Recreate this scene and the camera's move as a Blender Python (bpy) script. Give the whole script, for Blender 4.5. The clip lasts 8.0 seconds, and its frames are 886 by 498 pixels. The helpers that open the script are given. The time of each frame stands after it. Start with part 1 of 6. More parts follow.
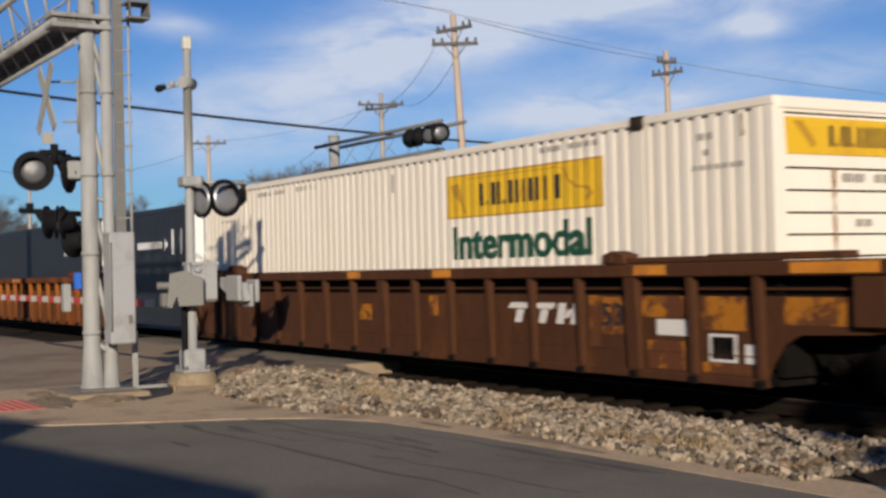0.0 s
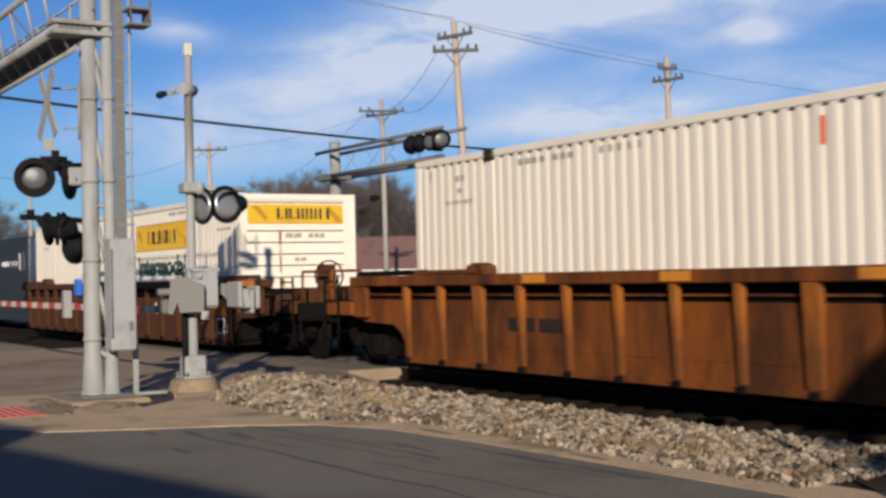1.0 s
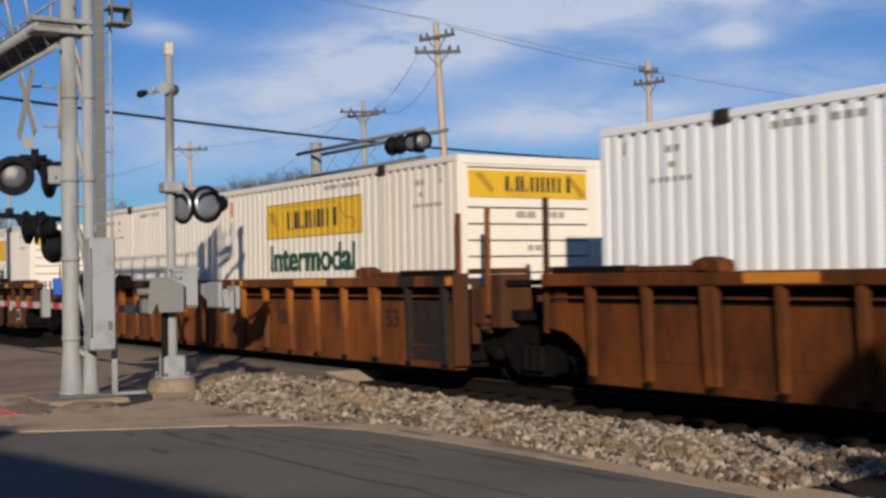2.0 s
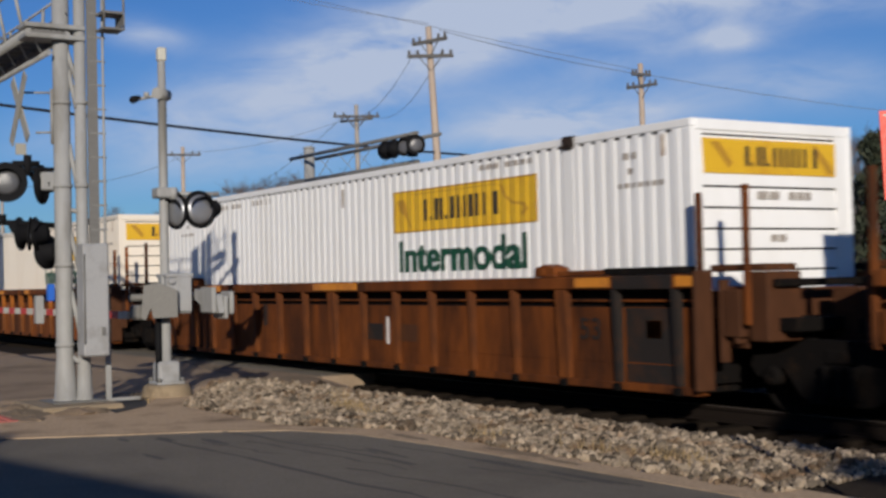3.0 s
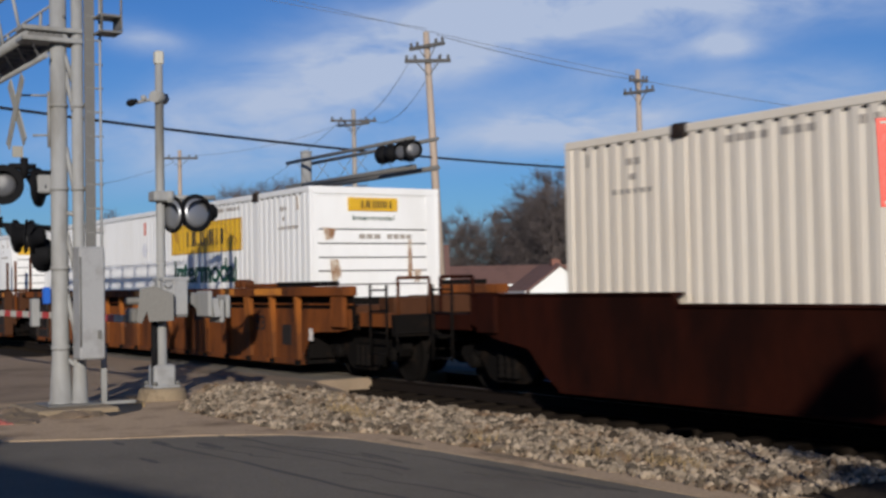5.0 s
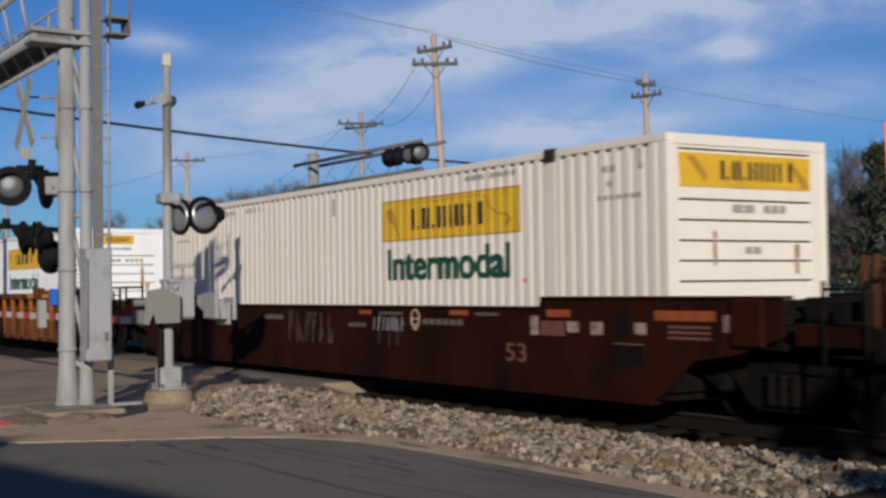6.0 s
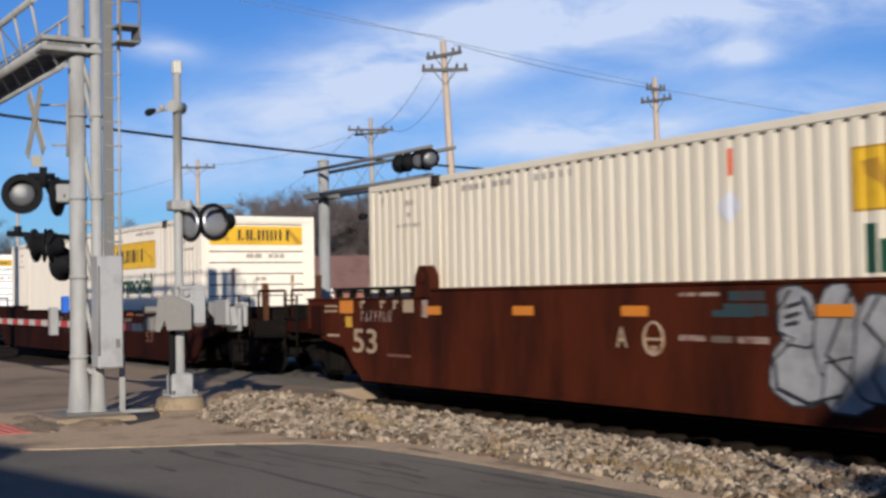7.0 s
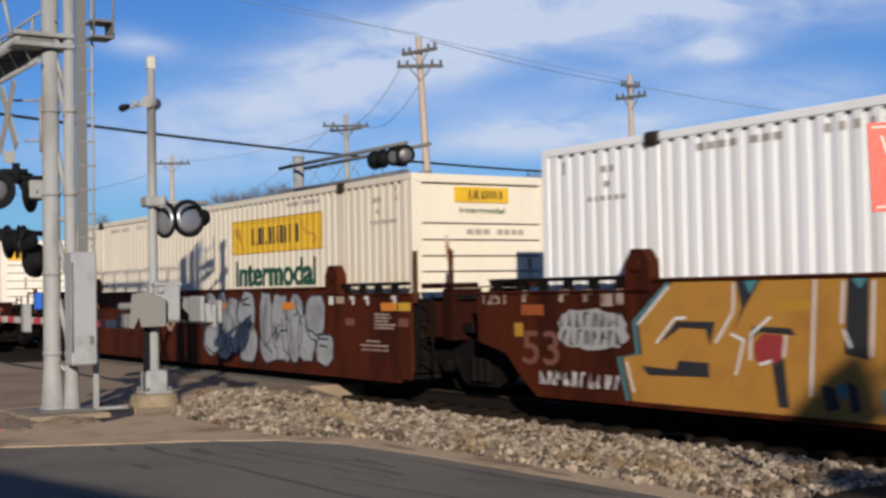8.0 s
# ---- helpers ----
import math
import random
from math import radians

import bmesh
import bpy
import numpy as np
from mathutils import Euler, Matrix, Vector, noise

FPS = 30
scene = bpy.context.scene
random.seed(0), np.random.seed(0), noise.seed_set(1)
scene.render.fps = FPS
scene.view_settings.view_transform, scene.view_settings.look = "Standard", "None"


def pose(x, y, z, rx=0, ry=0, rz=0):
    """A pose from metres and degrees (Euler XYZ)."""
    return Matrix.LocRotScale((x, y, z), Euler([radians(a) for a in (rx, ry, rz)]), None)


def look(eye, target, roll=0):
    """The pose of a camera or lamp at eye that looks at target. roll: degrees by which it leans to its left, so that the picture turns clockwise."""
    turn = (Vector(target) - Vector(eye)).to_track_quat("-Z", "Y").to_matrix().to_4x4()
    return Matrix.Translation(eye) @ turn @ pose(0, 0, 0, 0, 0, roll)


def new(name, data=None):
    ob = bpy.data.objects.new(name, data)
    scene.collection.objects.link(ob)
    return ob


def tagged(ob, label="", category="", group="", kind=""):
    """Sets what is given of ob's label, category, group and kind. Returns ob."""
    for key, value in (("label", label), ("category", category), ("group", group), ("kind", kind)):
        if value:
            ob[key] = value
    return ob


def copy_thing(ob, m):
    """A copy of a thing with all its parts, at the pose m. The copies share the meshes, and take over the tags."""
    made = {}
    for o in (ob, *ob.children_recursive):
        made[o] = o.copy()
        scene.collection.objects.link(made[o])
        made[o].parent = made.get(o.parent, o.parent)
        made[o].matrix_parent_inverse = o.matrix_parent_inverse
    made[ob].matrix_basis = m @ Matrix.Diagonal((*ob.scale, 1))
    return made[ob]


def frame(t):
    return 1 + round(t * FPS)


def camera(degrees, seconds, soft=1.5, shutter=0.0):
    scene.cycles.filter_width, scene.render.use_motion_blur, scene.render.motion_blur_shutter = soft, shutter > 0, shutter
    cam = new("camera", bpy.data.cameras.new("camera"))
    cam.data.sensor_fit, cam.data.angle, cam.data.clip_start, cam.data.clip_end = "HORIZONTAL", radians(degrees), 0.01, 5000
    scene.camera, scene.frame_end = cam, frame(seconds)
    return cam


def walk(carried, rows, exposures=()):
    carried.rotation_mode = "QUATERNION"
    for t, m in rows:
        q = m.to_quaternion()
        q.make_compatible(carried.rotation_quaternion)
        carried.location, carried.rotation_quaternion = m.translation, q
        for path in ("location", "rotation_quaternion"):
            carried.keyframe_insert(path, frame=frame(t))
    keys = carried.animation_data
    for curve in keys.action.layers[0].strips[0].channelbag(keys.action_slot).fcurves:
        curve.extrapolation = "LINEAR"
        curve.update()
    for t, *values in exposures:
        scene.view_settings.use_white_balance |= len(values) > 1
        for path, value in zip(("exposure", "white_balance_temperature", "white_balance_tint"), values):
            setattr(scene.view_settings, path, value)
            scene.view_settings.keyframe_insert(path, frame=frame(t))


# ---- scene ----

cam = camera(37.83, 8.0, soft=2.9, shutter=0.16)
EYE = (0.0, 0.0, 1.48)
PATH = [
    (0.0, 58.722, 0.887, 1.314), (0.2, 58.571, 1.132, 1.499), (0.5, 58.482, 1.209, 1.423), (1.0, 58.754, 1.172, 1.312),
    (1.5, 58.129, 1.467, 0.837), (1.6, 58.003, 1.341, 0.847), (2.8, 57.681, 1.256, 1.17), (3.0, 57.622, 1.388, 1.284),
    (3.5, 57.576, 1.597, 1.14), (4.0, 57.329, 1.632, 0.787), (4.5, 57.438, 1.563, 0.983), (5.8, 57.539, 1.723, 0.9),
    (6.0, 57.751, 1.741, 0.774), (6.2, 57.941, 1.649, 0.915), (6.5, 57.992, 1.636, 0.928), (7.0, 58.22, 2.003, 1.008),
    (7.5, 57.311, 1.632, 0.915), (8.0, 57.129, 1.821, 1.047)]
EXPOSURES = [(0.0, 0.02, 6750, 10), (0.5, 0.04, 6700, 10), (1.0, 0.08, 6600, 10), (1.5, -0.12, 6500, 10), (2.0, -0.14, 6450, 10), (3.0, -0.28, 6300, 10), (4.0, -0.2, 6250, 10), (4.6, -0.25, 6150, 10), (6.0, -0.33, 6100, 10), (6.6, -0.18, 6150, 10), (7.0, 0.15, 6200, 10), (7.5, 0.0, 6300, 10), (8.0, 0.02, 6350, 10)]
walk(cam, [(t, pose(*EYE, 90 + p, r, y)) for t, y, p, r in PATH], EXPOSURES)

# ---- light ----
TO_SUN = Vector((1.68, -1.0, 0.62)).normalized()
sun = new("sun", bpy.data.lights.new("sun", "SUN"))
sun.data.energy, sun.data.angle, sun.data.color = 5.3, radians(0.55), (1.0, 0.90, 0.76)
sun.matrix_world = look(TO_SUN * 50, (0, 0, 0))


def build_world():
    world = bpy.data.worlds.new("sky")
    scene.world = world
    world.use_nodes = True
    nt = world.node_tree
    nt.nodes.clear()
    n, l = nt.nodes.new, nt.links.new
    out, bg, sky = n("ShaderNodeOutputWorld"), n("ShaderNodeBackground"), n("ShaderNodeTexSky")
    sky.sky_type, sky.sun_disc = "NISHITA", False
    sky.sun_elevation, sky.sun_rotation = math.asin(TO_SUN.z), math.atan2(TO_SUN.x, TO_SUN.y)
    sky.air_density, sky.dust_density, sky.ozone_density = 1.0, 0.15, 2.5
    co = n("ShaderNodeTexCoord")

    def m(op, x, y=0.0, z=0.0):
        k = n("ShaderNodeMath")
        k.operation = op
        for s, v in zip(k.inputs, (x, y, z)):
            if isinstance(v, (int, float)):
                s.default_value = v
            else:
                l(v, s)
        return k.outputs[0]

    sep = n("ShaderNodeSeparateXYZ")
    l(co.outputs["Generated"], sep.inputs[0])
    x, y, z = sep.outputs
    az = m("MULTIPLY", m("ARCTAN2", m("MULTIPLY", x, -1.0), y), 57.2958)
    el = m("MULTIPLY", m("ARCSINE", z), 57.2958)
    flatco = n("ShaderNodeCombineXYZ")
    l(m("MULTIPLY", az, 0.16), flatco.inputs[0])
    l(m("MULTIPLY", el, 0.42), flatco.inputs[1])
    wisps = n("ShaderNodeTexNoise")
    wisps.inputs["Scale"].default_value, wisps.inputs["Detail"].default_value, wisps.inputs["Roughness"].default_value = 1.3, 7.0, 0.58
    wisps.inputs["Distortion"].default_value = 0.4
    l(flatco.outputs[0], wisps.inputs["Vector"])
    wisp = m("MULTIPLY_ADD", wisps.outputs["Fac"], 2.7, -0.42)
    total = None
    for ca, ce, sa, se, slope, power in CLOUDS:
        u = m("DIVIDE", m("SUBTRACT", az, ca), sa)
        v = m("DIVIDE", m("SUBTRACT", el, m("MULTIPLY_ADD", m("SUBTRACT", az, ca), slope, ce)), se)
        g = m("MULTIPLY", m("EXPONENT", m("MULTIPLY", m("ADD", m("MULTIPLY", u, u), m("MULTIPLY", v, v)), -1.0)), power)
        total = g if total is None else m("ADD", total, g)
    ramp = n("ShaderNodeClamp")
    ramp.inputs["Max"].default_value = 0.92
    l(m("MULTIPLY", total, wisp), ramp.inputs["Value"])
    tint = n("ShaderNodeMix")
    tint.data_type, tint.blend_type = "RGBA", "MULTIPLY"
    tint.inputs["Factor"].default_value = 1.0
    tint.inputs["B"].default_value = SKY_TINT
    l(sky.outputs["Color"], tint.inputs["A"])
    mix = n("ShaderNodeMix")
    mix.data_type = "RGBA"
    mix.inputs["B"].default_value = CLOUD_COLOUR
    l(ramp.outputs["Result"], mix.inputs["Factor"])
    l(tint.outputs["Result"], mix.inputs["A"])
    l(mix.outputs["Result"], bg.inputs["Color"])
    bg.inputs["Strength"].default_value = 0.1
    l(bg.outputs["Background"], out.inputs["Surface"])


# banks of cloud: bearing, height, half sizes (degrees), slope, density
CLOUDS = [(60.3, 9.7, 8.2, 2.0, -0.28, 1.3), (45.5, 12.2, 10.5, 1.5, -0.05, 1.15), (52.0, 6.9, 5.5, 1.0, -0.08, 1.1), (44.9, 10.1, 1.4, 0.5, 0.05, 0.75), (50.0, 9.2, 5.0, 0.7, -0.2, 0.3),
          (42.5, 8.2, 5.0, 1.1, 0.05, 0.5), (70.4, 10.8, 1.7, 0.6, 0.1, 0.6), (68.0, 6.0, 7.0, 1.4, 0.0, 0.4), (110.0, 14.0, 16.0, 4.0, 0.05, 0.4), (10.0, 13.0, 14.0, 3.0, -0.1, 0.4)]
SKY_TINT = (0.31, 0.54, 0.92, 1)
CLOUD_COLOUR = (5.8, 6.5, 8.0, 1)
build_world()


# ---- materials ----
def mat(name, colour, rough=0.6, metal=0.0, spots=None, spot_scale=3.0, spot_edge=(0.5, 0.7), grain=0.12, grain_scale=40.0,
        bump=0.15, bump_scale=60.0, stretch=(1, 1, 1), piece=0.0, specular=0.5, coords="Object"):
    m = bpy.data.materials.new(name)
    m.use_nodes = True
    nt = m.node_tree
    n, l = nt.nodes.new, nt.links.new
    bsdf = nt.nodes["Principled BSDF"]
    bsdf.inputs["Roughness"].default_value, bsdf.inputs["Metallic"].default_value = rough, metal
    bsdf.inputs["Specular IOR Level"].default_value = specular
    co, mp = n("ShaderNodeTexCoord"), n("ShaderNodeMapping")
    mp.inputs["Scale"].default_value = stretch
    l(co.outputs[coords], mp.inputs["Vector"])
    fine = n("ShaderNodeTexNoise")
    fine.inputs["Scale"].default_value, fine.inputs["Detail"].default_value = grain_scale, 4.0
    l(mp.outputs["Vector"], fine.inputs["Vector"])
    base = n("ShaderNodeMix")
    base.data_type = "RGBA"
    base.inputs["A"].default_value = (*[c * (1 - grain) for c in colour], 1)
    base.inputs["B"].default_value = (*[min(1, c * (1 + grain)) for c in colour], 1)
    l(fine.outputs["Fac"], base.inputs["Factor"])
    out = base.outputs["Result"]
    if spots:
        big = n("ShaderNodeTexNoise")
        big.inputs["Scale"].default_value, big.inputs["Detail"].default_value = spot_scale, 6.0
        big.inputs["Roughness"].default_value = 0.65
        l(mp.outputs["Vector"], big.inputs["Vector"])
        ramp = n("ShaderNodeValToRGB")
        ramp.color_ramp.elements[0].position, ramp.color_ramp.elements[1].position = spot_edge
        l(big.outputs["Fac"], ramp.inputs["Fac"])
        mix = n("ShaderNodeMix")
        mix.data_type = "RGBA"
        mix.inputs["B"].default_value = (*spots, 1)
        l(ramp.outputs["Color"], mix.inputs["Factor"])
        l(out, mix.inputs["A"])
        out = mix.outputs["Result"]
    if piece:
        info = n("ShaderNodeObjectInfo") if piece > 0 else n("ShaderNodeNewGeometry")
        hsv = n("ShaderNodeHueSaturation")
        mr = n("ShaderNodeMapRange")
        mr.inputs["To Min"].default_value, mr.inputs["To Max"].default_value = 1 - abs(piece), 1 + abs(piece)
        l(info.outputs["Random"] if piece > 0 else info.outputs["Random Per Island"], mr.inputs["Value"])
        l(mr.outputs["Result"], hsv.inputs["Value"])
        l(out, hsv.inputs["Color"])
        out = hsv.outputs["Color"]
    l(out, bsdf.inputs["Base Color"])
    if bump:
        rel, bn = n("ShaderNodeBump"), n("ShaderNodeTexNoise")
        bn.inputs["Scale"].default_value, bn.inputs["Detail"].default_value = bump_scale, 5.0
        l(mp.outputs["Vector"], bn.inputs["Vector"])
        l(bn.outputs["Fac"], rel.inputs["Height"])
        rel.inputs["Strength"].default_value, rel.inputs["Distance"].default_value = bump, 0.02
        l(rel.outputs["Normal"], bsdf.inputs["Normal"])
    return m


M = dict(
    asphalt=mat("asphalt", (0.185, 0.163, 0.130), 0.9, spots=(0.125, 0.109, 0.087), spot_scale=0.55, spot_edge=(0.45, 0.75), grain=0.45, grain_scale=45, bump=0.5, bump_scale=120, specular=0.1),
    old_road=mat("old_road", (0.30, 0.225, 0.155), 0.9, spots=(0.15, 0.112, 0.078), spot_scale=0.35, grain=0.25, grain_scale=60, bump=0.4, bump_scale=90, specular=0.1),
    crack=mat("crack", (0.06, 0.052, 0.043), 0.9),
    concrete=mat("concrete", (0.46, 0.335, 0.215), 0.9, spots=(0.19, 0.13, 0.08), spot_scale=1.3, spot_edge=(0.50, 0.72), grain=0.4, grain_scale=25, bump=0.4, bump_scale=50, specular=0.1),
    footing=mat("footing", (0.25, 0.19, 0.12), 0.9, spots=(0.13, 0.095, 0.06), spot_scale=4, grain=0.2, bump=0.4),
    dirt=mat("dirt", (0.23, 0.16, 0.10), 0.95, spots=(0.11, 0.085, 0.05), spot_scale=0.8, spot_edge=(0.4, 0.7), grain=0.4, grain_scale=25, bump=0.6, bump_scale=30),
    # near-black bed: the train's shade is put into this colour
    ballast=mat("ballast_fines_shaded", (0.030, 0.024, 0.019), 0.95, grain=0.6, grain_scale=35, bump=1.0, bump_scale=30, specular=0.05),
    stone=mat("stone", (0.215, 0.172, 0.125), 0.85, spots=(0.12, 0.078, 0.046), spot_scale=2.5, spot_edge=(0.5, 0.62), grain=0.35, piece=-0.8, bump=0.3, specular=0.2),
    stone_piece=mat("stone_piece", (0.22, 0.176, 0.128), 0.85, spots=(0.15, 0.09, 0.052), spot_scale=2.5, grain=0.35, piece=0.75, bump=0.3, specular=0.2),
    # rail steel and tie timber are darkened to carry the train's shadow
    rail=mat("rail_steel_shaded", (0.014, 0.010, 0.008), 0.8, 0.0, grain=0.3, specular=0.1),
    rail_head=mat("rail_head", (0.16, 0.13, 0.11), 0.55, 0.7),
    tie=mat("tie_timber_shaded", (0.016, 0.012, 0.009), 0.9, grain=0.4, grain_scale=12, stretch=(6, 1, 6), bump=0.5, specular=0.05),
    galv=mat("galvanised_paint", (0.28, 0.278, 0.268), 0.6, 0.0, spots=(0.19, 0.18, 0.16), spot_scale=2.2, spot_edge=(0.48, 0.72), grain=0.15, grain_scale=15, stretch=(1, 1, 0.3), bump=0.06, specular=0.3),
    silver=mat("silver_paint", (0.325, 0.325, 0.325), 0.5, 0.1, spots=(0.23, 0.225, 0.215), spot_scale=3, grain=0.1, bump=0.05),
    grate=mat("steel_grate", (0.15, 0.145, 0.135), 0.6, 0.1, grain=0.25, specular=0.3),
    black=mat("signal_black", (0.009, 0.009, 0.010), 0.75, grain=0.2, specular=0.08),
    lens=mat("signal_lens", (0.085, 0.085, 0.09), 0.3, grain=0.1, bump=0.2, bump_scale=90),
    mirror=mat("reflector", (0.30, 0.305, 0.32), 0.36, 0.6, bump=0.1, bump_scale=60),
    red_lens=mat("red_lens", (0.35, 0.015, 0.012), 0.15, bump=0.2, bump_scale=120),
    blue=mat("blue_enamel", (0.02, 0.11, 0.48), 0.4),
    sign_white=mat("sign_white", (0.50, 0.48, 0.41), 0.55, spots=(0.36, 0.33, 0.26), spot_scale=5),
    # weathered sign back, with its unlit side painted in as a greyer tone
    sign_back=mat("sign_back_shaded", (0.30, 0.285, 0.24), 0.65, spots=(0.20, 0.18, 0.14), spot_scale=5),
    sign_red=mat("sign_red", (0.72, 0.065, 0.035), 0.45, spots=(0.62, 0.07, 0.04), spot_scale=4),
    stripe_red=mat("stripe_red", (0.45, 0.04, 0.03), 0.5, grain=0.15),
    tactile=mat("tactile_red", (0.36, 0.10, 0.075), 0.8, grain=0.2),
    cream=mat("container_cream", (0.75, 0.675, 0.565), 0.5, spots=(0.67, 0.58, 0.46), spot_scale=0.8, spot_edge=(0.45, 0.8), grain=0.04, grain_scale=6, stretch=(1.5, 1, 0.25), bump=0.03),
    tan=mat("container_tan", (0.68, 0.605, 0.475), 0.5, spots=(0.60, 0.51, 0.38), spot_scale=0.8, spot_edge=(0.45, 0.8), grain=0.04, grain_scale=6, stretch=(1.5, 1, 0.25), bump=0.03),
    white=mat("container_white", (0.80, 0.79, 0.77), 0.45, spots=(0.70, 0.68, 0.64), spot_scale=0.9, spot_edge=(0.45, 0.8), grain=0.03, grain_scale=6, stretch=(1.5, 1, 0.25), bump=0.03),
    yellow=mat("decal_yellow", (0.64, 0.38, 0.016), 0.5, spots=(0.55, 0.30, 0.016), spot_scale=3, grain=0.06, bump=0.03),
    ochre=mat("decal_ochre", (0.40, 0.21, 0.018), 0.5, grain=0.12, grain_scale=8),
    ink=mat("decal_ink", (0.018, 0.017, 0.016), 0.5),
    grey_ink=mat("decal_grey", (0.34, 0.30, 0.26), 0.6),
    green=mat("decal_green", (0.007, 0.058, 0.029), 0.5),
    red=mat("decal_red", (0.5, 0.03, 0.02), 0.5),
    red_bar=mat("decal_orange_red", (0.58, 0.09, 0.03), 0.5),
    sign_grey=mat("placard_grey", (0.62, 0.62, 0.66), 0.5),
    teal_dark=mat("spray_teal_dark", (0.022, 0.045, 0.05), 0.6, spots=(0.05, 0.02, 0.015), spot_scale=3),
    spray_dim=mat("spray_dim", (0.34, 0.325, 0.31), 0.6, spots=(0.16, 0.10, 0.085), spot_scale=2.5, spot_edge=(0.58, 0.8)),
    door_bar=mat("door_steel", (0.30, 0.28, 0.25), 0.45, 0.5),
    seam=mat("dark_rubber", (0.025, 0.022, 0.02), 0.8),
    rusty=mat("rust_run", (0.24, 0.12, 0.055), 0.8, spots=(0.58, 0.50, 0.40), spot_scale=5, spot_edge=(0.42, 0.62), grain=0.3),
    rust_dim=mat("stencil_rust", (0.15, 0.055, 0.034), 0.8, spots=(0.12, 0.035, 0.02), spot_scale=5, grain=0.3),
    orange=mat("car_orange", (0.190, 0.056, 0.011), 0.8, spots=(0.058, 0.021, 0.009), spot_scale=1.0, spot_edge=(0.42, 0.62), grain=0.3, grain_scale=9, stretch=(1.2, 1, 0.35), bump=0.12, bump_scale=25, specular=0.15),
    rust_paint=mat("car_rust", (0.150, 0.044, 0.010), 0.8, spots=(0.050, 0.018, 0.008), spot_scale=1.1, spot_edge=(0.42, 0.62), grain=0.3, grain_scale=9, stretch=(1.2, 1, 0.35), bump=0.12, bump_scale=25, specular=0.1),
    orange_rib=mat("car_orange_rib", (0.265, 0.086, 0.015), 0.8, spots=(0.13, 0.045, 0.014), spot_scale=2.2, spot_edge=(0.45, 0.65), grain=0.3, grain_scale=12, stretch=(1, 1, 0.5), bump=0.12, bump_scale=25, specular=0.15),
    peel=mat("car_peeling", (0.34, 0.125, 0.014), 0.8, spots=(0.10, 0.036, 0.016), spot_scale=2.6, spot_edge=(0.44, 0.52), grain=0.3, grain_scale=12, specular=0.15),
    faint=mat("stencil_faint", (0.12, 0.085, 0.062), 0.8, spots=(0.05, 0.026, 0.018), spot_scale=6),
    brown=mat("car_brown", (0.062, 0.0235, 0.0095), 0.8, spots=(0.13, 0.045, 0.011), spot_scale=0.9, spot_edge=(0.54, 0.74), grain=0.3, grain_scale=9, stretch=(1.0, 1, 0.45), bump=0.12, bump_scale=25, specular=0.2),
    bright=mat("car_yellow_orange", (0.55, 0.20, 0.015), 0.65, spots=(0.30, 0.10, 0.02), spot_scale=1.6, spot_edge=(0.5, 0.7), grain=0.15, grain_scale=10),
    maroon=mat("car_maroon", (0.066, 0.014, 0.0055), 0.75, spots=(0.026, 0.0075, 0.004), spot_scale=0.9, spot_edge=(0.44, 0.64), grain=0.22, grain_scale=9, stretch=(1.2, 1, 0.3), bump=0.08, bump_scale=20, specular=0.06),
    dark_maroon=mat("car_dark_maroon", (0.027, 0.0065, 0.0035), 0.8, spots=(0.012, 0.004, 0.0028), spot_scale=0.9, spot_edge=(0.42, 0.62), grain=0.25, grain_scale=9, stretch=(1, 1, 0.4), specular=0.05),
    # grimy gear colour, blackened further to stand for the shade under the cars
    soot_shade=mat("running_gear", (0.006, 0.005, 0.0045), 0.9, spots=(0.018, 0.011, 0.007), spot_scale=5, spot_edge=(0.55, 0.75), grain=0.3, grain_scale=20, specular=0.08),
    panel_dark=mat("patch_dark", (0.02, 0.016, 0.014), 0.75, spots=(0.045, 0.022, 0.013), spot_scale=3, specular=0.2),
    stencil=mat("stencil_pale", (0.48, 0.40, 0.30), 0.7, spots=(0.25, 0.15, 0.1), spot_scale=6, spot_edge=(0.5, 0.7)),
    stencil_dim=mat("stencil_dim", (0.33, 0.25, 0.2), 0.7, spots=(0.14, 0.06, 0.045), spot_scale=9, spot_edge=(0.45, 0.65)),
    stencil_tan=mat("stencil_tan", (0.36, 0.26, 0.165), 0.7, spots=(0.2, 0.1, 0.06), spot_scale=7, spot_edge=(0.55, 0.75)),
    stencil_white=mat("stencil_white", (0.62, 0.58, 0.54), 0.7),
    reflective=mat("reflector_orange", (0.58, 0.19, 0.014), 0.5),
    reflective_yellow=mat("reflector_yellow", (0.52, 0.30, 0.025), 0.5),
    spray_silver=mat("spray_silver", (0.33, 0.33, 0.33), 0.5, 0.1, spots=(0.15, 0.145, 0.145), spot_scale=1.8, spot_edge=(0.45, 0.75), grain=0.3, grain_scale=7),
    spray_black=mat("spray_black", (0.02, 0.02, 0.022), 0.6),
    spray_gold=mat("spray_gold", (0.40, 0.19, 0.028), 0.6, spots=(0.30, 0.13, 0.022), spot_scale=1.4, grain=0.12),
    spray_white=mat("spray_white", (0.66, 0.64, 0.62), 0.6),
    spray_teal=mat("spray_teal", (0.06, 0.20, 0.22), 0.6),
    spray_red=mat("spray_red", (0.28, 0.03, 0.03), 0.6),
    box_black=mat("container_black", (0.014, 0.016, 0.020), 0.5, spots=(0.022, 0.024, 0.028), spot_scale=1),
    pole=mat("pole_timber", (0.38, 0.30, 0.235), 0.85, spots=(0.27, 0.21, 0.165), spot_scale=2, grain=0.25, grain_scale=20, stretch=(3, 3, 0.2)),
